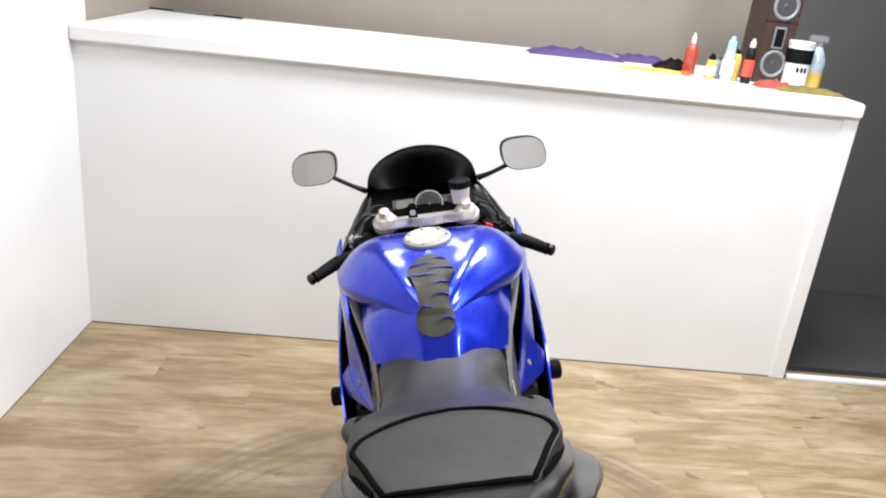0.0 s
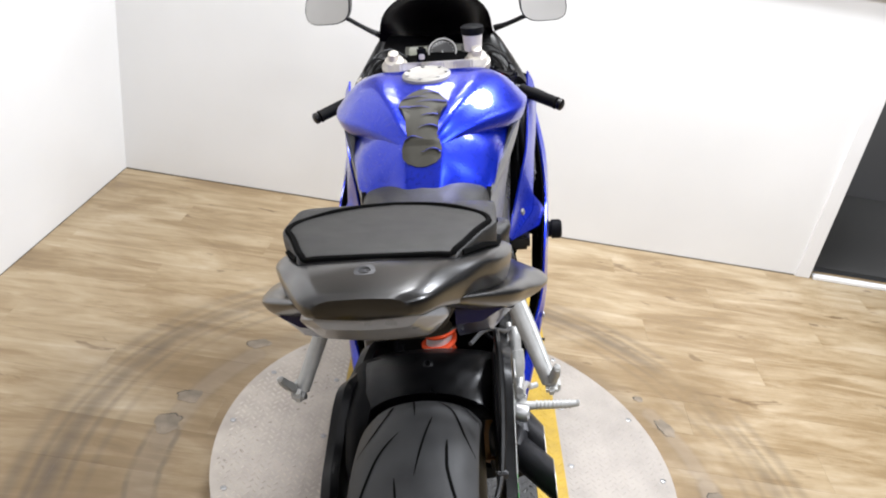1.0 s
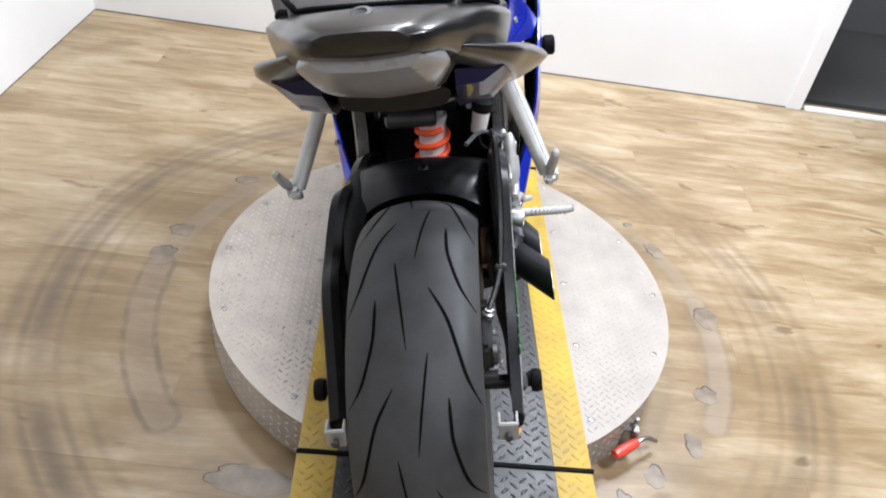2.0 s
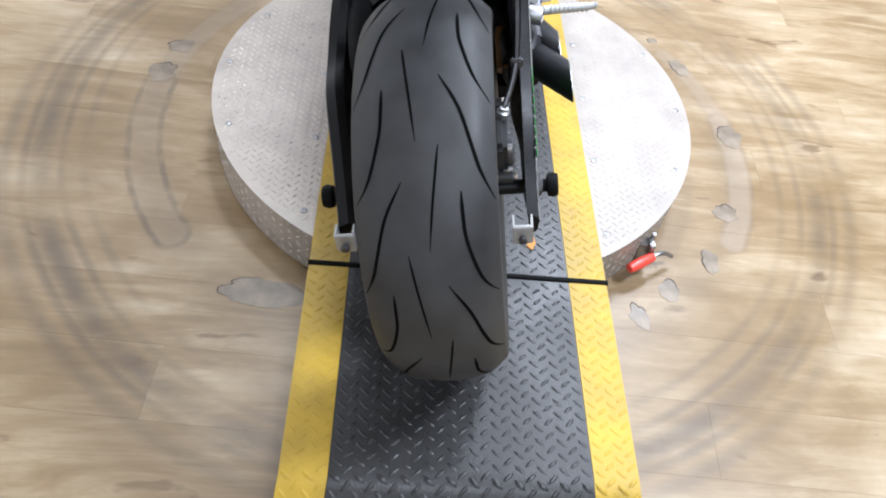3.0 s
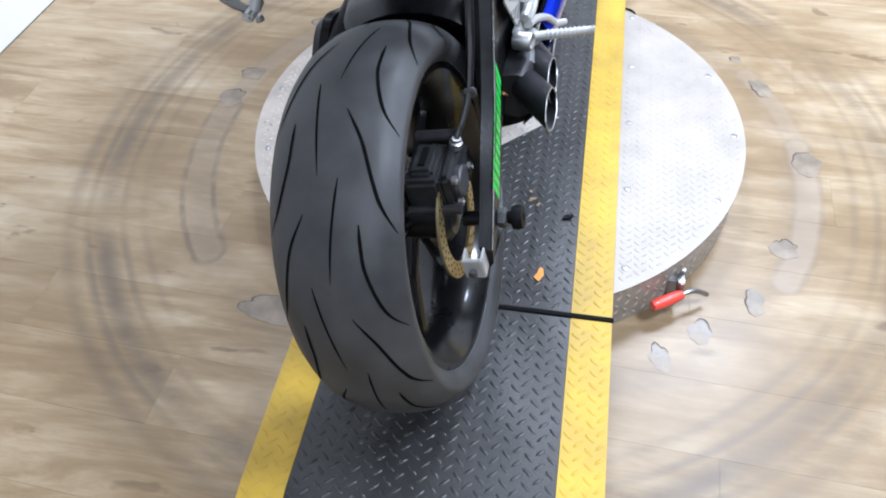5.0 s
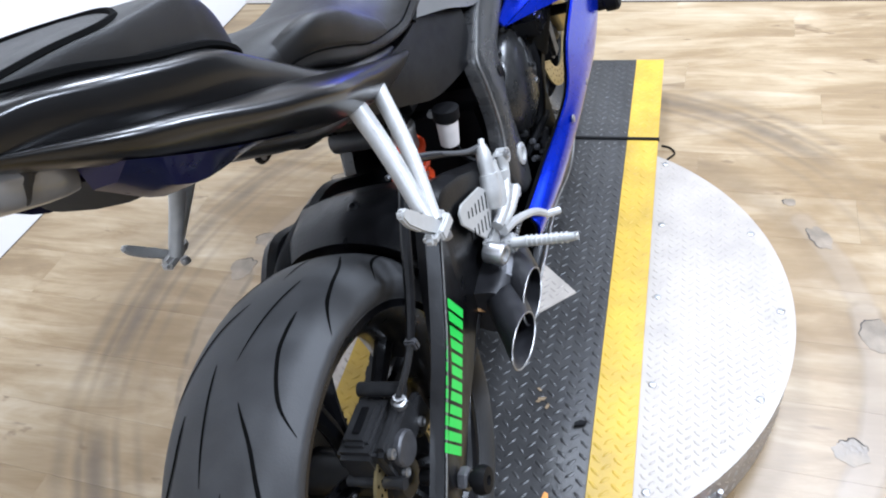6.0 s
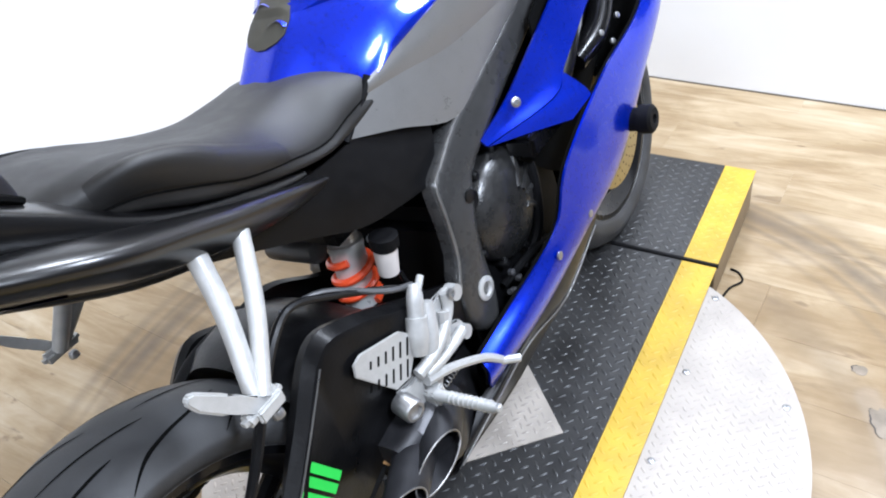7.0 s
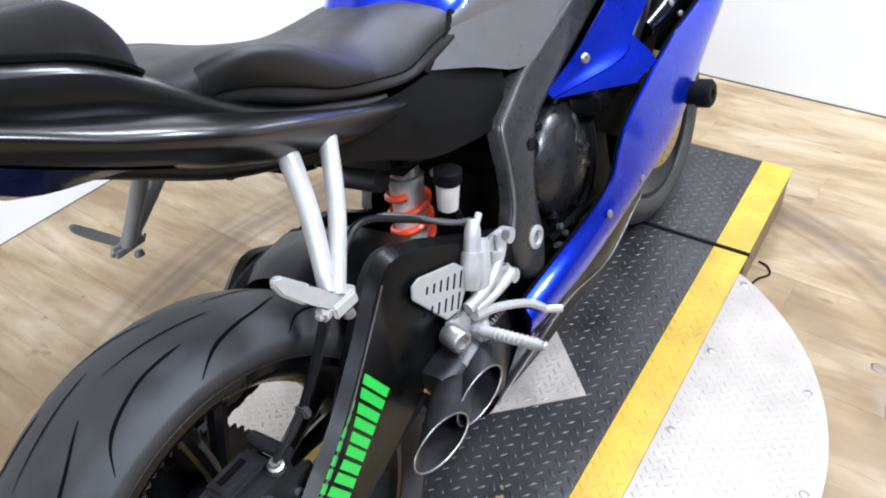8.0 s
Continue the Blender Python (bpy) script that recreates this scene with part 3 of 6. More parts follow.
ab = new("tread_relief", bars(tread_cells(-0.03, 0.135, 0.5, 0.81, 0.0165, 0.0225, lambda x, y: x + abs(y - 0.655) < 0.118 and x > -0.015), (0.0125, 0.0036), 0.0024, lambda x, y: TOP + MTH + 0.003))
ab.data.materials.append(PLATE_LIT)
ab.parent = arrow
tagged(ab, kind="stuff")

# ---- the motorcycle ----
BIKE = pose(-0.04, -0.056, 0.147, 0, -12.2, -1.3)
bike = thing("motorcycle", "blue and black sport motorcycle on its side stand", "motorcycle", BIKE)
AX = 0.315
X = (1, 0, 0)


def tyre_profile(half, crown_r, rim_r):
    """Half profile points (x, radius) of a motorcycle tyre from bead to bead."""
    wall = crown_r - rim_r
    pts = [(-half * 0.78, rim_r), (-half * 0.94, rim_r + 0.20 * wall), (-half, rim_r + 0.43 * wall), (-half * 0.93, crown_r - 0.034), (-half * 0.72, crown_r - 0.0155), (-half * 0.4, crown_r - 0.0042), (0, crown_r)]
    return pts + [(-x, r) for x, r in pts[-2::-1]]


def tyre_r(half, crown_r, x, rim_r):
    """The tread's radius at a distance from its middle."""
    s = spline([np.array(p) for p in tyre_profile(half, crown_r, rim_r)], 8)
    xs, rs = [p[0] for p in s], [p[1] for p in s]
    k = [i for i in range(len(s)) if rs[i] > crown_r - 0.05]
    return float(np.interp(x, [xs[i] for i in k], [rs[i] for i in k]))


def wheel(name, centre, half, crown_r, rim_r, rim_half, groove_sets, label):
    c = Vector(centre)
    prof = [(r, x) for x, r in ((-rim_half, rim_r), (-rim_half, rim_r + 0.012), (-rim_half + 0.006, rim_r + 0.012), (-rim_half + 0.01, rim_r - 0.004), (-0.02, rim_r - 0.028), (0.02, rim_r - 0.028), (rim_half - 0.01, rim_r - 0.004), (rim_half - 0.006, rim_r + 0.012), (rim_half, rim_r + 0.012), (rim_half, rim_r), (rim_half - 0.012, rim_r - 0.014), (0.03, rim_r - 0.04), (-0.03, rim_r - 0.04), (-rim_half + 0.012, rim_r - 0.014))]
    w = part(name, ring_lathe(prof, c, X, 72), BLACK_GLOSS, bike, label)
    for e in (-1, 1):
        part("rim_edge", ring_lathe([(rim_r + 0.0125, e * rim_half), (rim_r + 0.0145, e * (rim_half + 0.0008)), (rim_r + 0.0125, e * (rim_half + 0.0016))], c, X, 72), EDGE_LINE, w, "thin bright line along the rim's edge")
    s = spline([np.array(p) for p in tyre_profile(half, crown_r, rim_r + 0.008)], 6)
    tp = [(p[1], p[0]) for p in s] + [(rim_r + 0.006, half * 0.5), (rim_r + 0.006, -half * 0.5)]
    part("tyre", ring_lathe(tp, c, X, 120), RUBBER, w, "black road tyre with curved tread grooves", 50)
    # tread grooves as flat tapered strips, their shade painted near-black, along the tyre's curve
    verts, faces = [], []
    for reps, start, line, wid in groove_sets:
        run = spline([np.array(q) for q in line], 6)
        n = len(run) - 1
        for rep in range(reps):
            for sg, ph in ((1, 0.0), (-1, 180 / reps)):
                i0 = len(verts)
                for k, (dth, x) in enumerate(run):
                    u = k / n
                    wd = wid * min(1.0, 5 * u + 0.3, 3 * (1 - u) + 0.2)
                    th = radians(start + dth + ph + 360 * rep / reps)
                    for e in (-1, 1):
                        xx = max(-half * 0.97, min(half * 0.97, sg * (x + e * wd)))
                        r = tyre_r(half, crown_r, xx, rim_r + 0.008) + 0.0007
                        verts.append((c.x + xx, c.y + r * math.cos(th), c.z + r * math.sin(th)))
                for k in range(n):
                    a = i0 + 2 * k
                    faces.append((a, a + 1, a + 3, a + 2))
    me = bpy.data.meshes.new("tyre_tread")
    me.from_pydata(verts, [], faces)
    me.materials.append(SHADE_AND_TRIM)
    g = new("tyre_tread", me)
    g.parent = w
    tagged(g, "near-black strips for the shade in the tread grooves", kind="stuff")
    # spokes and hub
    for k in range(5):
        a = math.tau * k / 5 + 0.17
        bm = bmesh.new()
        for d in (-0.16, 0.16):
            ca, sa = math.cos(a), math.sin(a)
            cb, sb_ = math.cos(a + d), math.sin(a + d)
            r1 = rim_r - 0.03
            tube([(c.x, c.y + 0.035 * ca, c.z + 0.035 * sa), (c.x, c.y + 0.5 * r1 * math.cos(a + d * 0.5), c.z + 0.5 * r1 * math.sin(a + d * 0.5)), (c.x, c.y + r1 * cb, c.z + r1 * sb_)], [0.018, 0.014, 0.017], 8, 4, bm)
        part("spoke", bm, BLACK_GLOSS, w)
    part("hub", lathe([(0.03, -0.09), (0.042, -0.08), (0.036, -0.03), (0.036, 0.03), (0.042, 0.08), (0.03, 0.09)], c, X, 24), BLACK_SATIN, w)
    return w


def brake_disc(parent, centre, r0, r1, x, metal=GOLD, label="bronze-coloured brake disc with drilled holes"):
    bm = ring_lathe([(r0, x - 0.0025), (r1, x - 0.0025), (r1, x + 0.0025), (r0, x + 0.0025)], centre, X, 48)
    d = part("brake_disc", bm, metal, parent, label)
    # flat near-black discs paint the shade inside the drilled holes
    verts, faces = [], []
    c = Vector(centre)
    for k in range(30):
        for j, f in enumerate((0.2, 0.5, 0.8)):
            a = math.tau * (k + j / 3) / 30
            r = r0 + (r1 - r0) * f
            for sgn in (-1, 1):
                i = len(verts)
                for q in range(8):
                    t = math.tau * q / 8
                    verts.append((c.x + x + sgn * 0.0029, c.y + r * math.cos(a) + 0.003 * math.cos(t), c.z + r * math.sin(a) + 0.003 * math.sin(t)))
                faces.append(tuple(range(i, i + 8)))
    me = bpy.data.meshes.new("drill_holes")
    me.from_pydata(verts, [], faces)
    me.materials.append(SHADE_AND_TRIM)
    h = new("drill_holes", me)
    h.parent = parent
    tagged(h, kind="stuff")
    return d


# repeats round the tyre, first angle, (degrees on, distance from the middle), half width
GROOVES = [(7, 84, [(0, 0.0545), (6, 0.0555), (12, 0.0590), (22, 0.0765), (28.5, 0.100)], 0.0026),
           (7, 107, [(0, 0.0285), (8.5, 0.0555), (18, 0.0725), (24, 0.083), (31, 0.1015)], 0.0026),
           (7, 73, [(0, 0.0255), (8, 0.0190), (16, 0.0125), (25, 0.0060)], 0.0018)]
rear = wheel("rear_wheel", (0, -0.012, 0.332), 0.106, 0.350, 0.262, 0.087, GROOVES, "black rear wheel with five split spokes")
brake_disc(rear, (0, -0.012, 0.332), 0.08, 0.110, 0.092)
teeth = []
for k in range(45 * 2):
    a = math.tau * k / 90
    r = 0.124 if k % 2 else 0.114
    teeth.append((r * math.cos(a), AX + r * math.sin(a)))
part("sprocket", side_plate(teeth, -0.106, 0.006, 0.0), BLACK_SATIN, rear, "dark toothed rear sprocket")

FAX = 0.318
FY = 1.42
front = wheel("front_wheel", (0, FY, FAX), 0.065, 0.328, 0.236, 0.054, [(9, 0, [(0, 0.012), (8, 0.022), (16, 0.036), (24, 0.055)], 0.0022)], "black front wheel with five split spokes")
for s in (-1, 1):
    brake_disc(front, (0, FY, FAX), 0.115, 0.168, s * 0.066)

# chain along the left side
CHX = -0.103
chain_pts = []
for k in range(13):
    a = radians(90 + 15 * k)
    chain_pts.append((0.103 * math.cos(a), AX + 0.103 * math.sin(a)))
for k in range(9):
    a = radians(-90 + 22.5 * k)
    chain_pts.append((0.62 + 0.04 * math.cos(a), 0.40 + 0.04 * math.sin(a)))
bm = bmesh.new()
path = [np.array(p) for p in chain_pts] + [np.array(chain_pts[0])]
acc = []
for a, b in zip(path, path[1:]):
    n = max(1, round(np.linalg.norm(b - a) / 0.0159))
    acc += [a + (b - a) * k / n for k in range(n)]
for k, (a, b) in enumerate(zip(acc, acc[1:] + acc[:1])):
    m_, d = (a + b) / 2, b - a
    ang = math.atan2(d[1], d[0])
    w = 0.009 if k % 2 else 0.0065
    block(-0.0095, -0.0065, -w, 0.0095, 0.0065, w, 0.0, Matrix.Translation((CHX, m_[0], m_[1])) @ Matrix.Rotation(ang, 4, "X") @ Matrix(((0, 0, 1, 0), (1, 0, 0, 0), (0, 1, 0, 0), (0, 0, 0, 1))), bm)
part("chain", bm, BLACK_SATIN, bike, "dark drive chain")

# swingarm
SCUFF = mat("scuffed_metal", (0.085, 0.085, 0.09), 0.45, 0.6, 0, 0.4, 60, 0.3, 300)
def arm_sections(x_in, x_out, top, lift=0.0, bowed=False):
    secs, thick = [], x_out - x_in
    for y, z0, z1 in ((-0.095, 0.292, 0.342), (-0.03, 0.278, 0.385), (0.03, 0.275, 0.43), (0.11, 0.28, 0.485), (0.19, 0.29, 0.558 + top), (0.275, 0.31, 0.640 + top), (0.35, 0.335, 0.625 + top), (0.44, 0.36, 0.575), (0.53, 0.385, 0.525), (0.62, 0.41, 0.48)):
        if bowed:
            x_out = float(np.interp(y, (-0.095, 0.05, 0.15, 0.21, 0.30, 0.45, 0.62), (0.190, 0.203, 0.212, 0.211, 0.186, 0.160, 0.150)))
            x_in = x_out - thick
        else:
            x_in = float(np.interp(y, (-0.095, 0.07, 0.17), (0.153, 0.151, 0.130)))
        z0 += lift * max(0.0, min(1.0, (y - 0.05) / 0.06, (0.52 - y) / 0.15))
        mid = z1 - min(0.022, 0.4 * (z1 - z0))
        x_low = x_out - 0.13 * (mid - z0)
        secs.append((y, [(x_in, z0 + 0.006), (x_in + 0.01, z0), (x_low - 0.008, z0), (x_low, z0 + 0.008), (x_out, mid), (x_out - 0.003, mid + 0.01), (x_out - 0.016, z1 - 0.004), (x_out - 0.022, z1), (x_in + 0.004, z1 - 0.004), (x_in, z1 - 0.03)]))
    return secs


def flat_loft(sections, along=5):
    ctrl = [np.array([(p[0], y, p[1]) for p in ring]) for y, ring in sections]
    return skin(spline(ctrl, along))


swing = part("swingarm", flat_loft(arm_sections(0.130, 0.1715, 0.0, 0.035)), SWING, bike, "black aluminium swingarm", 30)
bm = flip(flat_loft(arm_sections(0.164, 0.206, -0.055, 0.10, True)))
part("arm", bm, SWING, swing, angle=30)
# thin pale tube: the highlight along the arm's worn edge, as colour
part("worn_edge", tube([(0.1705, y, z - 0.016) for y, z in ((-0.09, 0.345), (-0.03, 0.385), (0.03, 0.43), (0.11, 0.485), (0.19, 0.558), (0.262, 0.630))], 0.0016, 6, 4), EDGE_LINE, swing, "bright line for the highlight on the swingarm's worn edge")
# the bridge in front of the tyre, arched underneath, and the hugger lip over it
rings = []
for k in range(21):
    x = -0.135 + 0.27 * k / 20
    f = 1 - (x / 0.135) ** 2
    g = f ** 0.5
    rings.append([(x, 0.236, 0.505 + 0.088 * g), (x, 0.36, 0.42), (x, 0.46, 0.41), (x, 0.47, 0.49 + 0.015 * f), (x, 0.43, 0.552 + 0.015 * f), (x, 0.35, 0.590 + 0.022 * f), (x, 0.265, 0.568 + 0.050 * g), (x, 0.228, 0.525 + 0.083 * g)])
part("bridge", skin(rings), SWING, swing, angle=30)
part("bridge_bolt", lathe([(0.011, 0), (0.011, 0.006), (0.006, 0.008), (0.005, 0.002)], (0.0, 0.31, 0.612), (0, -0.4, 1), 14), BLACK_SATIN, swing)
part("chain_guard", sheet([[(-0.163, 0.37, 0.565), (-0.14, 0.37, 0.585), (-0.105, 0.37, 0.59)], [(-0.164, 0.25, 0.555), (-0.142, 0.25, 0.578), (-0.112, 0.25, 0.58)], [(-0.160, 0.16, 0.51), (-0.143, 0.16, 0.53), (-0.122, 0.16, 0.53)], [(-0.150, 0.12, 0.48), (-0.140, 0.12, 0.492), (-0.128, 0.12, 0.492)]], thick=0.003), BLACK_MATT, bike, "black chain guard")
for s in (-1, 1):
    axle_x = 0.183 if s > 0 else 0.204
    bm = tube([(s * 0.10, 0.0, AX), (s * (axle_x - 0.003), 0.0, AX)], 0.014, 12, 1)
    part("axle_end", bm, BLACK_SATIN, bike)
    part("axle_nut", lathe([(0.018, 0), (0.019, 0.004), (0.019, 0.012), (0.015, 0.015)], (s * (axle_x - 0.017), 0.0, AX), (s, 0, 0), 6), SCUFF if s > 0 else SILVER, bike)
    part("axle_slider", lathe([(0.012, 0), (0.012, 0.006), (0.021, 0.008), (0.023, 0.018), (0.02, 0.027), (0.008, 0.028), (0.007, 0.02)], (s * axle_x, 0.0, AX), (s, 0, 0), 20), BLACK_MATT, bike, "black rubber axle slider")
    ax = 0.141 if s > 0 else -0.175
    bm = block(ax - 0.018, -0.124, AX - 0.020, ax + 0.018, -0.116, AX + 0.024, 0.002)
    block(ax - 0.018, -0.118, AX - 0.020, ax - 0.014, -0.092, AX + 0.024, 0.001, bm=bm)
    block(ax + 0.014, -0.118, AX - 0.020, ax + 0.018, -0.085, AX + 0.024, 0.001, bm=bm)
    part("chain_adjuster", bm, SILVER, bike, "bright chain adjuster cap")
    part("adjuster_bolt", lathe([(0.005, 0), (0.005, 0.006), (0.008, 0.006), (0.008, 0.012), (0.003, 0.013)], (ax, -0.124, AX), (0, -1, 0), 6), SCUFF, bike)

# green slanted bars on the swingarm
base = Vector((0.1684, 0.006, 0.363))
along = Vector((0.1660, 0.200, 0.489)) - base
length = along.length
along.normalize()
face = Vector((1.0, 0.0, -0.13))
face = (face - along * face.dot(along)).normalized()
across = face.cross(along)
place = Matrix((along, across, face)).transposed().to_4x4()
place.translation = base + face * 0.0001
w, h = length / 6, 0.074
for k in range(6):
    o = k * w
    for a0, a1 in ((0.04, 0.40), (0.52, 0.88)):
        part("decal_bar", slab([(o + w * a0, -h / 2), (o + w * a1, -h / 2), (o + w * (a1 + 0.16), h / 2), (o + w * (a0 + 0.16), h / 2)], 0.0006, place, 0), GREEN, bike, "bright green slanted decal bar" if k == 0 else "")
# rear brake caliper, bracket and hose
CALIPER = mat("caliper_grey", (0.035, 0.035, 0.036), 0.38, 0.5, 0, 0.35, 50, 0.2, 300)
bm = block(0.035, -0.060, 0.398, 0.10, 0.045, 0.462, 0.008)
block(0.045, -0.045, 0.455, 0.088, 0.030, 0.474, 0.006, bm=bm)
block(0.095, -0.055, 0.395, 0.122, 0.052, 0.465, 0.009, bm=bm)
block(0.10, 0.03, 0.37, 0.118, 0.08, 0.43, 0.006, bm=bm)
caliper = part("rear_caliper", bm, CALIPER, bike, "dark grey rear brake caliper")
part("piston_cap", lathe([(0.027, 0), (0.027, 0.008), (0.024, 0.011), (0.008, 0.011)], (0.121, -0.022, 0.430), (1, 0, 0), 24), SCUFF, caliper, "round grey piston cap")
part("slide_pin", tube([(0.035, -0.062, 0.402), (0.128, -0.062, 0.402)], 0.009, 10, 1), CALIPER, caliper)
part("slide_pin", tube([(0.04, 0.052, 0.468), (0.115, 0.052, 0.468)], 0.0115, 12, 1), CALIPER, caliper)
part("pad_spring", block(0.062, -0.03, 0.472, 0.074, 0.015, 0.477, 0.001), BLACK_MATT, caliper)
for dy, dz in ((-0.048, 0.455), (0.038, 0.408), (-0.045, 0.404)):
    part("caliper_bolt", lathe([(0.008, 0), (0.008, 0.007), (0.005, 0.008), (0.004, 0.003)], (0.121, dy, dz), (1, 0, 0), 10), STEEL, caliper)
part("banjo", lathe([(0.012, 0), (0.012, 0.012), (0.008, 0.014), (0.008, 0.02), (0.003, 0.02)], (0.112, 0.03, 0.460), (0.35, 0, 1), 10), STEEL, caliper)
part("braided_hose", tube([(0.118, 0.032, 0.478), (0.128, 0.05, 0.495), (0.136, 0.068, 0.512), (0.142, 0.085, 0.530)], 0.0055, 8), CALIPER, bike, "dull braided end of the brake hose")
part("brake_hose", tube([(0.142, 0.085, 0.530), (0.146, 0.13, 0.575), (0.148, 0.18, 0.632), (0.146, 0.24, 0.685), (0.142, 0.29, 0.697), (0.14, 0.36, 0.655), (0.145, 0.44, 0.60), (0.155, 0.50, 0.555)], [0.0062, 0.0078, 0.0078, 0.007, 0.006, 0.0055, 0.0055, 0.0055], 8), BLACK_SATIN, bike, "black rear brake hose")
part("hose_clip", block(0.133, 0.080, 0.520, 0.154, 0.092, 0.538, 0.003), SCUFF, bike)

# rear shock
BRIGHT = mat("polished_shock", (0.72, 0.72, 0.71), 0.33, 0.35, 0, 0.1, 60)
CANISTER = mat("canister_grey", (0.07, 0.07, 0.072), 0.45, 0.3, 0, 0.2, 40)
shock = part("shock_absorber", lathe([(0.014, -0.10), (0.030, -0.095), (0.030, 0.015), (0.032, 0.02), (0.032, 0.03), (0.026, 0.032), (0.026, 0.075), (0.016, 0.08)], (0.012, 0.515, 0.595), (0.08, 0.10, 1), 24), BRIGHT, bike, "bright rear shock absorber")
helix = [(0.012 + 0.08 * (h - 0.595) + 0.0345 * math.cos(t), 0.515 + 0.10 * (h - 0.595) + 0.0345 * math.sin(t), h) for t, h in ((k * math.tau / 14, 0.506 + 0.094 * k / 40) for k in range(41))]
part("spring", tube(helix, 0.0070, 8, 2), ORANGE, shock, "orange coil spring")
part("shock_canister", lathe([(0.014, 0), (0.021, 0.004), (0.022, 0.01), (0.022, 0.10), (0.020, 0.108), (0.012, 0.11)], (-0.083, 0.455, 0.652), (1, 0, 0), 20), CANISTER, shock, "dark grey shock reservoir")

# rear brake fluid pot
pot = part("brake_fluid_pot", lathe([(0.006, -0.02), (0.017, -0.012), (0.0195, 0.03), (0.0195, 0.034)], (0.1165, 0.494, 0.600), (0.20, 0.12, 1), 20), CLOUDY, bike, "cloudy plastic rear brake fluid pot")
part("pot_cap", lathe([(0.021, 0), (0.0235, 0.003), (0.0235, 0.022), (0.018, 0.023), (0.01, 0.023)], (0.1232, 0.498, 0.634), (0.20, 0.12, 1), 20), BLACK_MATT, pot, "black ribbed cap")
part("pot_bracket", block(0.090, 0.496, 0.640, 0.106, 0.512, 0.652, 0.003), SILVER, pot, "pale mounting tab")
part("pot_hose", tube([(0.112, 0.515, 0.57), (0.115, 0.52, 0.54), (0.14, 0.53, 0.51), (0.16, 0.54, 0.505)], 0.005, 8), BLACK_SATIN, pot)
# rider's footrest, brake pedal and heel plate on the right
def footrest(s):
    bm = tube([(s * 0.185, 0.405, 0.42), (s * 0.205, 0.405, 0.42), (s * 0.305, 0.402, 0.424), (s * 0.312, 0.402, 0.43)], [0.012, 0.010, 0.008, 0.006], 10, 3)
    for k in range(9):
        lathe([(0.008, 0), (0.0105, 0.001), (0.0105, 0.004), (0.008, 0.005)], (s * (0.222 + 0.009 * k), 0.404, 0.422), (s, 0, 0), 10, bm)
    peg = part("footrest", bm, SILVER, bike, "ribbed silver footrest")
    xb = 0.165 if s > 0 else -0.177
    bm = side_plate([(0.385, 0.385), (0.43, 0.385), (0.465, 0.43), (0.52, 0.425), (0.545, 0.44), (0.535, 0.46), (0.49, 0.475), (0.515, 0.495), (0.545, 0.50), (0.55, 0.52), (0.535, 0.53), (0.50, 0.525), (0.47, 0.53), (0.452, 0.51), (0.435, 0.46), (0.385, 0.455), (0.36, 0.47), (0.35, 0.455), (0.372, 0.42)], xb, 0.012, 0.004)
    tube([(s * 0.168, 0.542, 0.513), (s * 0.188, 0.542, 0.513)], 0.014, 12, 1, bm)
    tube([(s * 0.168, 0.53, 0.438), (s * 0.188, 0.53, 0.438)], 0.013, 12, 1, bm)
    block(s * 0.186 - 0.012, 0.395, 0.395, s * 0.186 + 0.014, 0.425, 0.43, 0.004, bm=bm)
    part("bracket", bm, SILVER, peg)
    return peg


footrest(1)
bm = tube([(0.188, 0.405, 0.45), (0.196, 0.455, 0.43), (0.205, 0.52, 0.39), (0.212, 0.555, 0.355)], [0.010, 0.008, 0.0075, 0.008], 8)
tube([(0.206, 0.552, 0.352), (0.232, 0.58, 0.338)], 0.0075, 8, 1, bm)
part("brake_pedal", bm, SILVER, bike, "silver rear brake pedal")
bm = tube([(0.182, 0.43, 0.455), (0.182, 0.455, 0.50), (0.178, 0.478, 0.548)], [0.012, 0.016, 0.012], 10, 3)
tube([(0.184, 0.47, 0.445), (0.184, 0.50, 0.51)], [0.009, 0.011], 8, 1, bm)
part("master_cylinder", bm, SILVER, bike, "silver rear master cylinder")
bm = tube([(0.178, 0.470, 0.590), (0.180, 0.462, 0.575), (0.181, 0.446, 0.545)], [0.008, 0.013, 0.014], 12, 3)
tube([(0.181, 0.446, 0.545), (0.183, 0.430, 0.515), (0.184, 0.418, 0.492)], [0.0175, 0.0175, 0.012], 14, 3, bm)
tube([(0.172, 0.478, 0.568), (0.168, 0.50, 0.58)], 0.006, 8, 1, bm)
part("brake_cylinder", bm, SILVER, bike, "silver rear brake cylinder with a banjo bolt")
bm = tube([(0.184, 0.398, 0.468), (0.190, 0.45, 0.475), (0.186, 0.505, 0.50), (0.184, 0.520, 0.53)], [0.011, 0.009, 0.009, 0.011], 10, 4)
tube([(0.186, 0.41, 0.455), (0.192, 0.46, 0.452), (0.188, 0.518, 0.452)], [0.010, 0.008, 0.011], 10, 4, bm)
part("hanger_arm", bm, SILVER, bike, "silver cast footrest hanger arms")
part("hanger_bolt", lathe([(0.0085, 0), (0.0085, 0.006), (0.005, 0.007), (0.004, 0.003)], (0.192, 0.520, 0.53), (1, 0, 0), 12), STEEL, bike)
part("brake_hose", tube([(0.172, 0.474, 0.585), (0.16, 0.43, 0.607), (0.12, 0.36, 0.66), (0.09, 0.30, 0.668)], 0.0045, 8), CANISTER, bike, "thin braided brake hose")
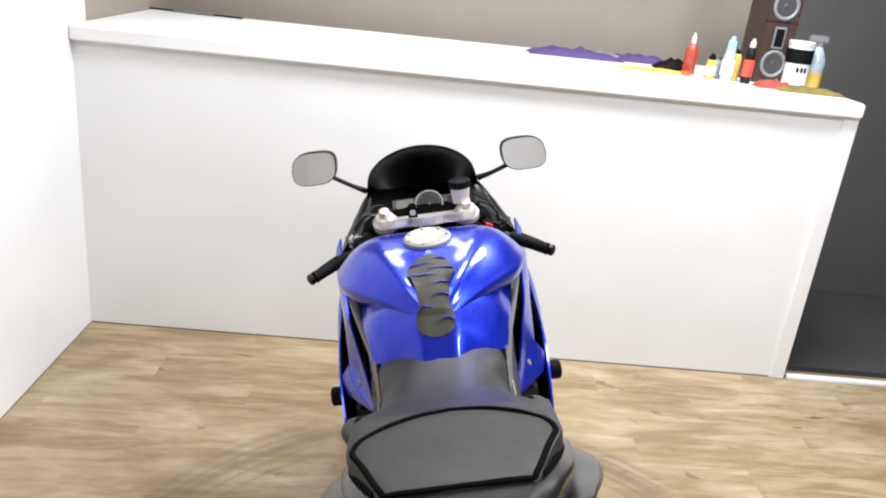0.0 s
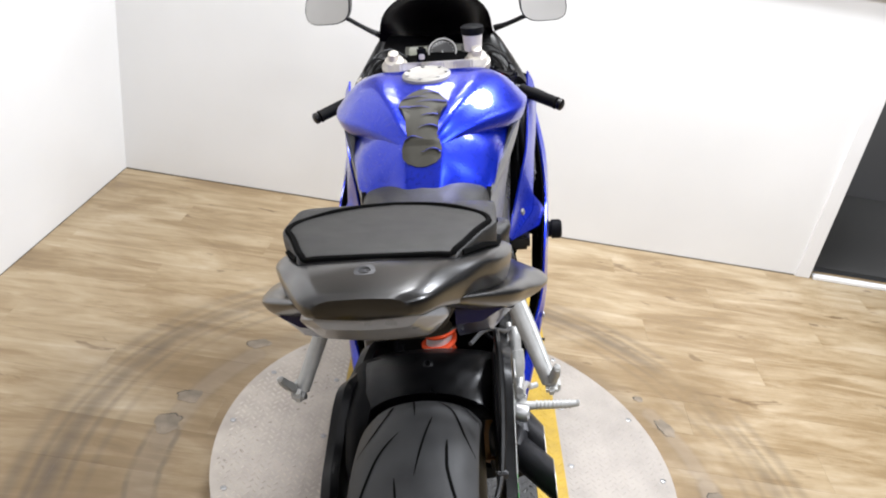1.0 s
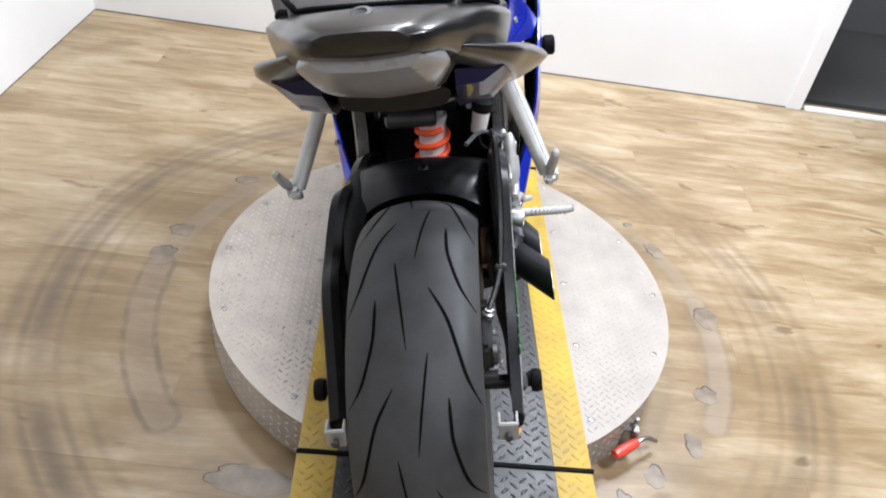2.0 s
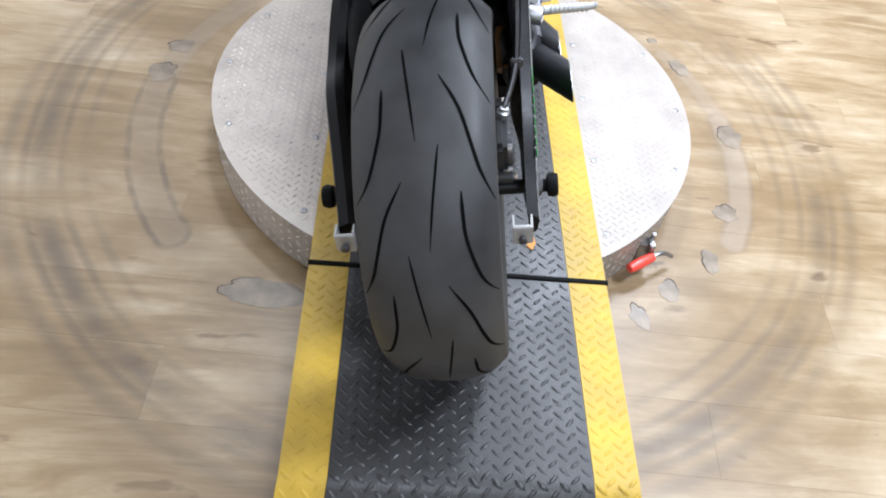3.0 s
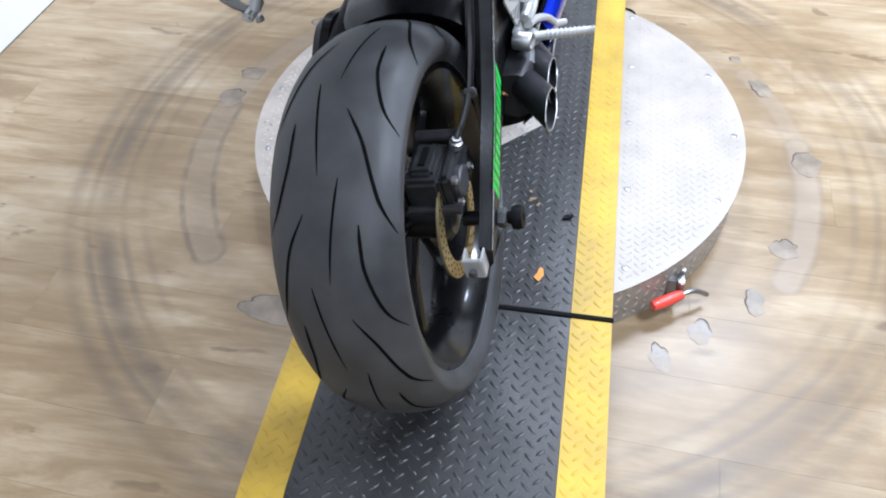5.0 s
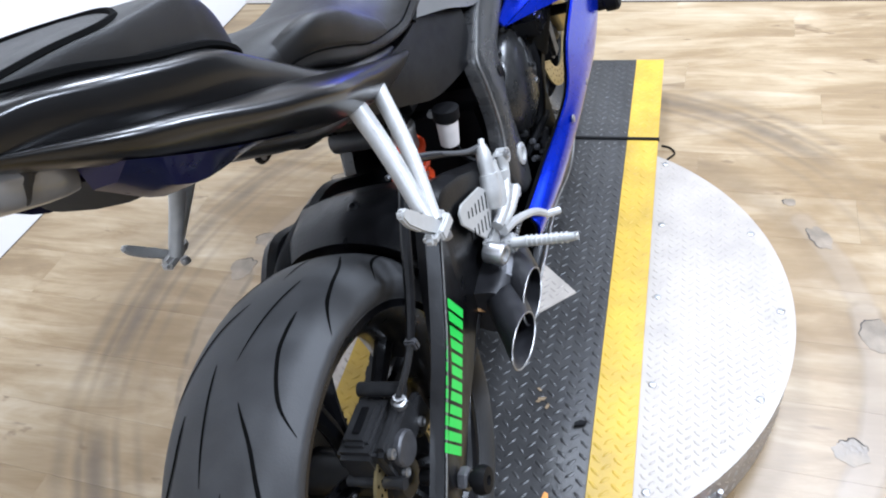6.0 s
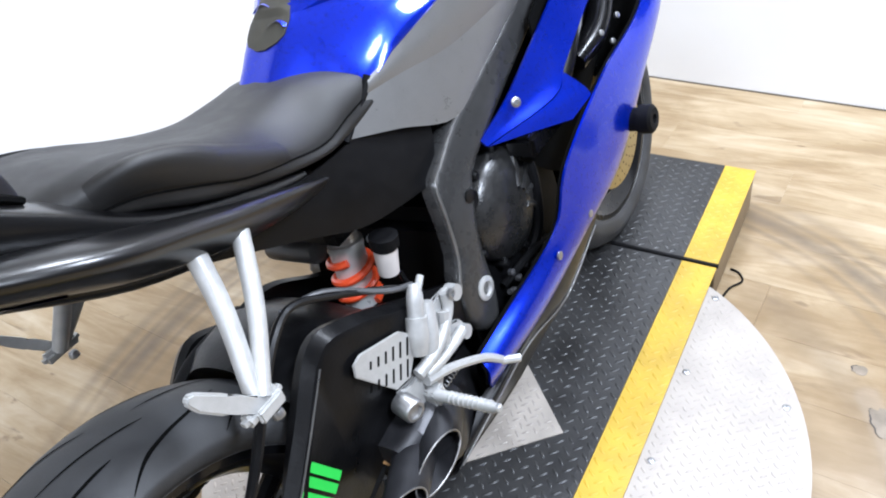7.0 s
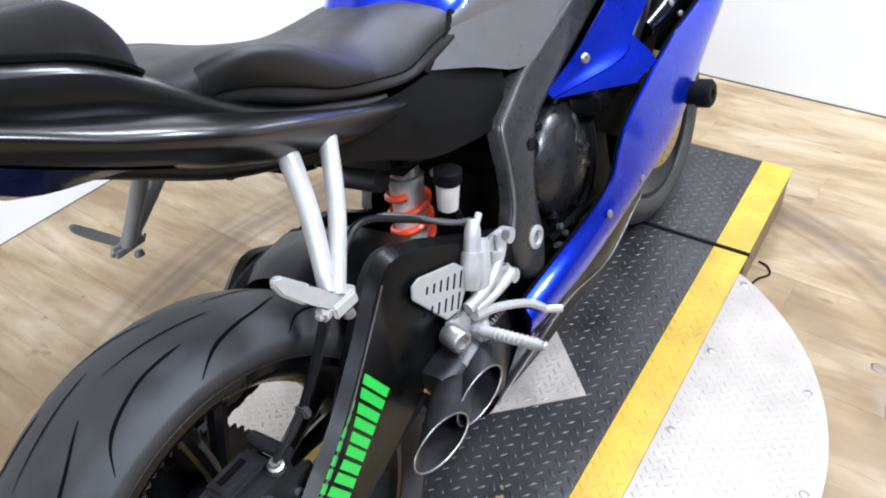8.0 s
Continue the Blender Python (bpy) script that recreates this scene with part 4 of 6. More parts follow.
part("return_spring", tube([(0.198 + 0.004 * math.cos(k * 1.3), 0.425 + 0.0016 * k, 0.418 + 0.004 * math.sin(k * 1.3)) for k in range(26)], 0.0012, 5, 1), STEEL, bike)
heel = [(0.300, 0.560), (0.306, 0.578), (0.324, 0.582), (0.405, 0.552), (0.428, 0.525), (0.42, 0.50), (0.388, 0.472), (0.355, 0.478)]
hp = part("heel_plate", side_plate(heel, 0.174, 0.004, 0.0015), SILVER, bike, "silver slotted heel plate")
hu, hv = Vector((0.857, -0.515)), Vector((0.515, 0.857))
# slots are thin near-black plates, the shade painted rather than cut
for k in range(6):
    for j in range(2):
        c0 = Vector((0.318, 0.553)) + hu * (0.012 + 0.0165 * k) + hv * (-0.027 + 0.034 * j + 0.002 * k)
        ln = 0.006 + 0.0016 * k
        part("slot", side_plate([tuple(c0 - hv * ln - hu * 0.0022), tuple(c0 - hv * ln + hu * 0.0022), tuple(c0 + hv * ln + hu * 0.0026), tuple(c0 + hv * ln - hu * 0.0018)], 0.1776, 0.0008, 0.0), SHADE_AND_TRIM, hp)

# passenger footrest stays
stays = []


def stay(s):
    bm = tube([(s * 0.146, 0.205, 0.875), (s * 0.180, 0.178, 0.79), (s * 0.219, 0.132, 0.70)], [0.0140, 0.0130, 0.0115], 10, 5)
    tube([(s * 0.152, 0.268, 0.850), (s * 0.190, 0.210, 0.775), (s * 0.222, 0.142, 0.705)], [0.0120, 0.0112, 0.0105], 10, 5, bm)
    block(s * 0.223 - 0.010, 0.104, 0.690, s * 0.223 + 0.010, 0.166, 0.708, 0.006, bm=bm)
    block(s * 0.235 - 0.004, 0.118, 0.688, s * 0.235 + 0.004, 0.158, 0.706, 0.003, bm=bm)
    st = part("footrest_stay", bm, SILVER, bike, "silver V-shaped passenger footrest stay")
    stays.append(st)
    d = Vector((s * 0.004, -0.060, 0.072))
    a = Vector((s * 0.230, 0.128, 0.708))
    bm = slab([(px * (0.92 if s > 0 else 0.74), py * (0.85 if s > 0 else 0.6)) for px, py in [(-0.020, -0.010), (0.0, -0.014), (0.03, -0.010), (0.045, -0.016), (0.085, -0.014), (0.104, -0.006), (0.106, 0.004), (0.098, 0.010), (0.05, 0.012), (0.03, 0.008), (0.0, 0.013), (-0.018, 0.010)]], 0.010, Matrix.Identity(4), 0.0025)
    dn = d.normalized()
    up = Vector((0.0, 0.68, 0.72))
    up = (up - dn * up.dot(dn)).normalized()
    m = Matrix((dn, up, dn.cross(up))).transposed().to_4x4()
    m.translation = a
    bm.transform(m)
    part("passenger_footrest", bm, SILVER, st, "silver passenger footrest folded up")
    tube_b = lathe([(0.006, 0), (0.008, 0.004), (0.008, 0.01), (0.004, 0.012)], (s * 0.226, 0.145, 0.682), (0, 0, -1), 10)
    part("bolt", tube_b, STEEL, st)


stay(1)
stay(-1)

# exhaust, two slash-cut outlets on the right
def outlet(p0, p1, r):
    """A pipe from p0 to p1, cut off upright, with its rim."""
    a, b = Vector(p0), Vector(p1)
    d = (b - a).normalized()
    n = Vector((1.0, 0.0, 0.06)).normalized()
    u = Vector((0, 0, 1)).cross(d).normalized()
    w = d.cross(u)
    rings, rim = [], []
    for f, rr in ((0, r * 1.05), (0.25, r * 1.06), (0.5, r * 1.03), (1.0, r), (1.0, r - 0.003), (0.35, r - 0.004), (0.33, 0.004)):
        ring = []
        for k in range(32):
            t = math.tau * k / 32
            off = u * math.cos(t) * rr + w * math.sin(t) * rr
            slant = -off.dot(n) / d.dot(n) if f == 1.0 else 0
            ring.append(a + (b - a) * f + off + d * slant)
        rings.append(ring)
    mid = [(p + q) / 2 for p, q in zip(rings[3], rings[4])]
    return skin(rings), mid + [mid[0]]


EXHAUST = mat("exhaust_black", (0.016, 0.016, 0.018), 0.42, 0.3, 0, 0.35, 30, 0.12, 300, spec=0.4)
bm = loft([(0.30, [(0, .405), (.022, .402), (.036, .385), (.04, .35), (.032, .315), (0, .30)]), (0.36, [(0, .415), (.028, .412), (.048, .39), (.052, .345), (.042, .30), (0, .285)]), (0.45, [(0, .40), (.03, .397), (.055, .375), (.06, .325), (.048, .27), (0, .25)]), (0.56, [(0, .36), (.03, .357), (.055, .33), (.06, .28), (.048, .225), (0, .205)]), (0.64, [(0, .31), (.02, .308), (.04, .29), (.045, .25), (.034, .21), (0, .20)])], 5, 5)
for v in bm.verts:
    v.co.x += 0.158 - 0.55 * max(0.0, v.co.y - 0.40)
exhaust = part("exhaust", bm, EXHAUST, bike, "matt black short exhaust with two slash-cut outlets")
for p0, p1 in (((0.168, 0.345, 0.358), (0.248, 0.205, 0.390)), ((0.165, 0.440, 0.368), (0.236, 0.318, 0.373))):
    bm, rim = outlet(p0, p1, 0.0325)
    o = part("outlet", bm, EXHAUST, exhaust, "black slash-cut exhaust outlet", 40)
    part("rim", tube(rim, 0.0015, 6, 1), STEEL, o, "bright worn rim")
part("scuff", sheet([[(0.168, 0.40, 0.413), (0.188, 0.40, 0.408), (0.208, 0.395, 0.393)], [(0.17, 0.37, 0.414), (0.192, 0.37, 0.409), (0.211, 0.365, 0.392)], [(0.176, 0.345, 0.410), (0.195, 0.342, 0.405), (0.212, 0.34, 0.388)]], thick=0.002), SCUFF, exhaust, "scuffed bare metal on the exhaust")
part("hanger", lathe([(0.016, -0.02), (0.019, -0.018), (0.0195, 0.014), (0.0165, 0.018), (0.012, 0.018), (0.011, 0.013), (0.003, 0.013)], (0.186, 0.352, 0.446), (1, -0.25, -0.1), 20), STEEL, exhaust, "grey rubber-bushed exhaust mount")
part("rusty_pipe", tube([(0.128, 0.31, 0.345), (0.132, 0.35, 0.372), (0.136, 0.39, 0.385), (0.14, 0.45, 0.39)], [0.026, 0.029, 0.030, 0.03], 14), BRASS, exhaust, "rust-brown exhaust pipe")

# main frame and pivot plate
for s in (1, -1):
    prof = [(0.57, 0.40), (0.562, 0.498), (0.585, 0.55), (0.595, 0.62), (0.606, 0.675), (0.637, 0.697), (0.715, 0.736), (0.812, 0.772), (0.93, 0.82), (1.06, 0.88), (1.10, 0.83), (0.96, 0.765), (0.875, 0.725), (0.765, 0.672), (0.70, 0.635), (0.67, 0.58), (0.655, 0.517), (0.65, 0.43), (0.625, 0.375)]
    top = [np.array(p) for p in spline([np.array(p) for p in prof], 3, True)]
    if len(top) > 1 and np.linalg.norm(top[0] - top[-1]) < 1e-6:
        top.pop()
    turn = sum(p[0] * q[1] - p[1] * q[0] for p, q in zip(top, top[1:] + top[:1]))
    rings = []
    for off, inset in ((-0.035, 0.0), (-0.016, 0.0), (-0.009, 0.0025), (-0.004, 0.008), (-0.001, 0.015), (0.0, 0.022)):
        ring = []
        for k, p in enumerate(top):
            d = top[(k + 2) % len(top)] - top[k - 2]
            d = d / max(np.linalg.norm(d), 1e-9)
            n = np.array((-d[1], d[0])) * (1 if turn > 0 else -1)
            y, z = p + n * inset
            # the frame narrows upwards and towards the head
            x = 0.183 - 0.12 * max(0, p[1] - 0.60) + 0.12 * max(0, p[0] - 0.7)
            ring.append((s * (x + off), y, z))
        rings.append(ring)
    fr = part("main_frame", skin(rings), FRAME_GREY, bike, "dark grey aluminium frame beam", 60)
    # ridge paler than the beam, so its highlight is painted in
    ridge = [(s * (0.1755 - 0.12 * max(0, z - 0.60) + 0.12 * max(0, y - 0.7)), y, z) for y, z in ((0.566, 0.50), (0.588, 0.55), (0.599, 0.62), (0.610, 0.673), (0.640, 0.693), (0.717, 0.732), (0.813, 0.768), (0.93, 0.816), (1.05, 0.872))]
    part("weld_ridge", tube(ridge, 0.0030, 8), EDGE_LINE, fr, "rounded ridge along the frame beam, its highlight in the colour")
    part("pivot_nut", lathe([(0.022, 0), (0.022, 0.006), (0.018, 0.008), (0.013, 0.008), (0.012, 0.003)], (s * 0.180, 0.615, 0.46), (s, 0, 0), 20), SILVER, fr, "silver swingarm pivot nut")
    part("plug", lathe([(0.012, 0), (0.012, 0.003), (0.004, 0.004)], (s * 0.181, 0.66, 0.62), (s, 0, 0), 12), BLACK_SATIN, fr)

# engine
ENGINE = mat("engine_casting", (0.055, 0.055, 0.055), 0.30, 0.75, 0, 0.35, 60, 0.25, 200)
bm = block(-0.15, 0.62, 0.24, 0.15, 1.0, 0.60, 0.03)
block(-0.13, 0.80, 0.5, 0.13, 1.05, 0.78, 0.03, bm=bm)
engine = part("engine", bm, BLACK_MATT, bike, "black four-cylinder engine block")
for s in (1, -1):
    cov = part("clutch_cover", lathe([(0.105, 0), (0.105, 0.02), (0.095, 0.035), (0.06, 0.05), (0.02, 0.054)], (s * 0.145, 0.76, 0.535), (s, 0.05, 0), 32), ENGINE, engine, "dark cast engine cover")
    for k in range(4):
        a = radians(-35 + 30 * k)
        part("rib", tube([(s * 0.196, 0.76 + 0.03 * math.cos(a), 0.535 + 0.03 * math.sin(a)), (s * 0.178, 0.76 + 0.098 * math.cos(a), 0.535 + 0.098 * math.sin(a))], [0.006, 0.009], 8, 1), ENGINE, cov)
    for k in range(9):
        a = math.tau * k / 9
        part("cover_bolt", lathe([(0.010, 0), (0.010, 0.024), (0.006, 0.03), (0.003, 0.03)], (s * 0.145, 0.76 + 0.107 * math.cos(a), 0.535 + 0.107 * math.sin(a)), (s, 0, 0), 8), BLACK_SATIN, engine)
    part("sensor", lathe([(0.006, 0), (0.013, 0.002), (0.013, 0.022), (0.010, 0.024), (0.010, 0.034), (0.014, 0.036), (0.014, 0.046), (0.008, 0.05), (0.007, 0.065)], (s * 0.178, 0.775, 0.352), (0, 0.12, 1), 14), SCUFF, engine, "grey sensor beside the engine cover")
    for dy, dz in ((0.690, 0.39), (0.715, 0.40), (0.735, 0.375), (0.70, 0.425), (0.745, 0.41)):
        part("link_bolt", lathe([(0.007, 0), (0.007, 0.008), (0.004, 0.01)], (s * 0.176, dy, dz), (s, 0, 0.1), 8), SCUFF, engine)
    part("link_rod", tube([(s * 0.18, 0.675, 0.40), (s * 0.184, 0.71, 0.375), (s * 0.184, 0.74, 0.345)], 0.0055, 8), SCUFF, engine)
    for dy, dz, dr in ((0.672, 0.605, 0.017), (0.684, 0.535, 0.016), (0.715, 0.60, 0.014)):
        part("dark_boss", lathe([(dr, 0), (dr, 0.004), (dr * 0.8, 0.006), (dr * 0.3, 0.003)], (s * 0.1735, dy, dz), (s, 0, 0), 16), BLACK_MATT, engine)
    for k, (dy, dz) in enumerate(((0.80, 0.575), (0.805, 0.555), (0.79, 0.49))):
        part("fin", block(s * 0.178 - 0.012, dy - 0.02, dz - 0.004, s * 0.178 + 0.012, dy + 0.022, dz + 0.004, 0.002), SCUFF, engine)
    bm = tube([(s * 0.16, 0.86, 0.62), (s * 0.19, 0.84, 0.55), (s * 0.18, 0.82, 0.44), (s * 0.16, 0.76, 0.38)], 0.011, 8)
    tube([(s * 0.16, 0.69, 0.40), (s * 0.185, 0.76, 0.42), (s * 0.18, 0.84, 0.40)], 0.008, 8, 5, bm)
    part("coolant_hose", bm, BLACK_MATT, engine)
bm = sheet([[(-0.12, 1.06, 0.80), (0.12, 1.06, 0.80)], [(-0.15, 1.12, 0.55), (0.15, 1.12, 0.55)], [(-0.12, 1.05, 0.32), (0.12, 1.05, 0.32)]], 4, 4, 0.03)
part("radiator", bm, BLACK_MATT, bike, "black radiator")
bm = block(-0.09, 0.44, 0.66, 0.09, 0.62, 0.82, 0.02)
part("battery_box", bm, BLACK_SATIN, bike, "black plastic inner tray")
# plain plates under the seat
for s in (1, -1):
    bm = sheet([[(s * 0.125, 0.70, 0.81), (s * 0.13, 0.60, 0.815), (s * 0.133, 0.45, 0.815), (s * 0.136, 0.32, 0.84), (s * 0.13, 0.20, 0.88)],
                [(s * 0.147, 0.67, 0.735), (s * 0.142, 0.58, 0.735), (s * 0.138, 0.45, 0.755), (s * 0.134, 0.34, 0.80), (s * 0.126, 0.21, 0.85)],
                [(s * 0.152, 0.63, 0.672), (s * 0.146, 0.56, 0.678), (s * 0.138, 0.46, 0.70), (s * 0.13, 0.36, 0.752), (s * 0.12, 0.23, 0.815)]], thick=0.004)
    sc = part("side_cover", bm, PLASTIC, bike, "black plastic side cover under the seat")
    part("cover_screw", lathe([(0.007, 0), (0.007, 0.003), (0.003, 0.004)], (s * 0.137, 0.665, 0.79), (s, 0, 0.2), 10), STEEL, sc)

# fuel tank
KNEE = [(0.495, [(0, .905), (.03, .904), (.045, .895), (.06, .875), (.07, .86), (.07, .852), (0, .85)]),
        (0.53, [(0, .935), (.032, .934), (.050, .920), (.072, .888), (.088, .860), (.088, .852), (0, .85)]),
        (0.56, [(0, .960), (.034, .959), (.056, .943), (.085, .905), (.106, .872), (.106, .858), (0, .85)]),
        (0.595, [(0, .985), (.036, .984), (.062, .966), (.104, .926), (.135, .884), (.134, .865), (0, .845)]),
        (0.66, [(0, 1.015), (.042, 1.015), (.072, .996), (.112, .966), (.150, .925), (.150, .885), (0, .84)]),
        (0.72, [(0, 1.02), (.048, 1.02), (.08, 1.0), (.124, .968), (.160, .935), (.162, .895), (0, .84)]),
        (0.80, [(0, 1.02), (.05, 1.02), (.09, 1.0), (.135, .966), (.168, .935), (.172, .90), (0, .84)]),
        (0.90, [(0, 1.0), (.05, 1.0), (.09, .99), (.14, .96), (.178, .93), (.182, .90), (0, .84)]),
        (1.0, [(0, .96), (.05, .96), (.09, .955), (.14, .94), (.165, .92), (.168, .90), (0, .85)])]
CROWN = [(0.59, [(0, .988), (.012, .988), (.022, .988), (.030, .985), (.037, .981), (.040, .975), (.03, .962), (0, .95)]),
         (0.645, [(0, 1.020), (.03, 1.018), (.056, 1.018), (.070, 1.006), (.083, .994), (.089, .984), (.078, .965), (0, .95)]),
         (0.70, [(0, 1.040), (.045, 1.036), (.080, 1.037), (.104, 1.020), (.128, 1.0), (.139, .985), (.118, .958), (0, .94)]),
         (0.765, [(0, 1.052), (.060, 1.047), (.105, 1.050), (.142, 1.028), (.177, .997), (.190, .976), (.160, .942), (0, .92)]),
         (0.82, [(0, 1.059), (.068, 1.055), (.120, 1.057), (.164, 1.034), (.205, .992), (.218, .967), (.175, .925), (0, .90)]),
         (0.88, [(0, 1.060), (.075, 1.058), (.130, 1.058), (.178, 1.036), (.221, .990), (.234, .960), (.19, .91), (0, .88)]),
         (0.95, [(0, 1.045), (.075, 1.045), (.132, 1.042), (.182, 1.022), (.226, .980), (.237, .955), (.19, .90), (0, .87)]),
         (1.01, [(0, 1.0), (.07, 1.0), (.12, .998), (.165, .985), (.20, .96), (.21, .94), (.17, .895), (0, .87)]),
         (1.04, [(0, .95), (.05, .95), (.085, .95), (.115, .945), (.14, .935), (.15, .925), (.12, .90), (0, .88)])]
tank = part("fuel_tank", loft(CROWN, 7, 6), BLUE, bike, "metallic blue fuel tank with overhanging shoulders", 40)
part("knee_panel", loft(KNEE, 6, 5), BLUE, tank, "", 40)


def skin_height(secs, y, x):
    ys = [q[0] for q in secs]
    if not ys[0] <= y <= ys[-1]:
        return 0.0
    zs = []
    for _, half in secs:
        q = spline([np.array(p) for p in half[:5]], 6)
        zs.append(float(np.interp(abs(x), [p[0] for p in q], [p[1] for p in q], right=0.9)))
    ctrl = spline([np.array((a, b)) for a, b in zip(ys, zs)], 8)
    return float(np.interp(y, [p[0] for p in ctrl], [p[1] for p in ctrl]))


def tank_top(y, x):
    """Height of the tank's skin at (x, y)."""
    return max(skin_height(KNEE, y, x), skin_height(CROWN, y, x))


CAP = mat("cap_alloy", (0.36, 0.345, 0.32), 0.55, 0.4, 0, 0.1, 60)
cap_z = tank_top(0.85, 0.0)
cap = part("filler_cap", lathe([(0.058, -0.01), (0.058, 0.004), (0.052, 0.008), (0.045, 0.006), (0.02, 0.007), (0.008, 0.007)], (0, 0.85, cap_z - 0.001), (0, -0.04, 1), 36), CAP, tank, "silver round filler cap")
for k in range(7):
    a = math.tau * k / 7
    part("cap_bolt", lathe([(0.005, 0), (0.005, 0.003), (0.002, 0.003)], (0.049 * math.cos(a), 0.85 + 0.049 * math.sin(a), cap_z + 0.005 + 0.04 * 0.049 * math.sin(a)), (0, -0.04, 1), 8), STEEL, cap)
# tank pad: a bone-shaped carbon-look sheet with cut waves
PAD = mat("tank_pad", (0.040, 0.037, 0.027), 0.6, 0.0, 0.0, 0.15, 700, 0.08, 900, spec=0.4)


def pad_half(u):
    return float(np.interp(u, (0, 0.03, 0.09, 0.18, 0.3, 0.45, 0.56, 0.66, 0.76, 0.86, 0.95, 1.0), (0.010, 0.030, 0.041, 0.043, 0.035, 0.036, 0.043, 0.054, 0.053, 0.042, 0.028, 0.010)))


bm = bmesh.new()
grid = []
for i in range(61):
    u = i / 60
    y = 0.545 + 0.215 * u
    hw = pad_half(u)
    grid.append([bm.verts.new((hw * (j / 5 - 1), y, tank_top(y, hw * (j / 5 - 1)) + 0.003)) for j in range(11)])
for a, b in zip(grid, grid[1:]):
    for j in range(10):
        bm.faces.new((a[j], a[j + 1], b[j + 1], b[j]))
bmesh.ops.recalc_face_normals(bm, faces=bm.faces)
bmesh.ops.solidify(bm, geom=bm.faces[:], thickness=0.0025)
pad = part("tank_pad", bm, PAD, tank, "grey gel tank pad with wavy cut-outs")
for k, (u0, sg, ln) in enumerate(((0.13, 1, 0.75), (0.24, -1, 0.8), (0.36, 1, 0.9), (0.50, 1, 0.8), (0.62, -1, 1.0), (0.72, 1, 0.95), (0.81, -1, 0.9), (0.90, 1, 0.8))):
    bm = bmesh.new()
    rows = []
    for i in range(11):
        f = i / 10
        u = u0 + 0.022 * math.sin(f * math.pi * 1.2)
        y = 0.545 + 0.215 * u
        hw = pad_half(u)
        x = sg * hw * (1 - ln * 1.35 * f)
        wdt = 0.0034 * (1 - f) + 0.0006
        rows.append([bm.verts.new((x, y + e * wdt, tank_top(y, x) + 0.0056)) for e in (-1, 1)])
    for a, b in zip(rows, rows[1:]):
        bm.faces.new((a[0], a[1], b[1], b[0]))
    part("cut_out", bm, BLUE, pad)

# grey covers beside the tank
for s in (1, -1):
    top = [(s * 0.137, 0.588, 0.872), (s * 0.165, 0.69, 0.902), (s * 0.194, 0.79, 0.930), (s * 0.215, 0.88, 0.938), (s * 0.222, 1.0, 0.92)]
    crease = [(s * 0.133, 0.572, 0.857), (s * 0.153, 0.655, 0.853), (s * 0.170, 0.745, 0.845), (s * 0.19, 0.86, 0.855), (s * 0.205, 1.0, 0.875)]
    mid = [tuple((p * 0.5 + q * 0.5) + (0.003 * s if k == 0 else 0) for k, (p, q) in enumerate(zip(a, b))) for a, b in zip(top, crease)]
    cover = part("tank_cover", sheet([top, mid, crease], 4, 5, 0.006), TRIM_GREY, bike, "dark grey cover beside the fuel tank", 50)
    low = [(s * 0.128, 0.512, 0.817), (s * 0.146, 0.60, 0.784), (s * 0.158, 0.72, 0.735), (s * 0.172, 0.82, 0.78), (s * 0.187, 0.94, 0.83)]
    mid = [tuple((p * 0.5 + q * 0.5) for p, q in zip(a, b)) for a, b in zip(crease, low)]
    part("lower_facet", sheet([crease, mid, low], 4, 5, 0.006), TRIM_GREY, cover, "", 50)
    part("edge_trim", tube([tuple(p) for p in spline([np.array(q) for q in ((s * 0.1375, 0.592, 0.876), (s * 0.1345, 0.570, 0.856), (s * 0.131, 0.543, 0.838), (s * 0.129, 0.508, 0.815))], 4)], 0.0068, 8, 1), BLACK_MATT, cover, "black seam trim")

# seats and tail
LENS = mat("smoky_lens", (0.23, 0.23, 0.235), 0.32, 0.1, 0.5, 0.15, 40, spec=0.4)
SEAT = [(0.10, [(0, .995), (.07, .993), (.11, .985), (.125, .965), (.115, .945), (0, .93)]),
        (0.18, [(0, .992), (.08, .99), (.125, .99), (.152, .975), (.15, .945), (.13, .925), (0, .92)]),
        (0.25, [(0, .965), (.08, .965), (.125, .97), (.158, .955), (.158, .915), (.14, .89), (0, .885)]),
        (0.32, [(0, .935), (.075, .938), (.12, .935), (.148, .915), (.152, .88), (.13, .86), (0, .855)]),
        (0.40, [(0, .918), (.07, .915), (.108, .90), (.135, .875), (.142, .855), (.13, .835), (0, .83)]),
        (0.47, [(0, .916), (.065, .912), (.10, .894), (.124, .866), (.134, .838), (.126, .82), (0, .815)]),
        (0.53, [(0, .918), (.06, .913), (.10, .900), (.126, .878), (.136, .848), (.126, .822), (0, .81)]),
        (0.575, [(0, .905), (.06, .904), (.102, .895), (.130, .880), (.139, .855), (.13, .832), (0, .815)]),
        (0.594, [(0, .885), (.06, .884), (.10, .882), (.126, .876), (.136, .858), (.13, .84), (0, .82)]),
        (0.602, [(0, .87), (.05, .87), (.09, .868), (.115, .864), (.125, .854), (.12, .842), (0, .83)])]
SEAT[0] = (0.10, [(0, .995), (.07, .993), (.105, .988), (.122, .972), (.12, .955), (.11, .945), (0, .93)])
rider = part("rider_seat", loft(SEAT, 6, 5), VINYL, bike, "black vinyl rider's seat", 60)
rows = half_rings(SEAT, 6, 5)
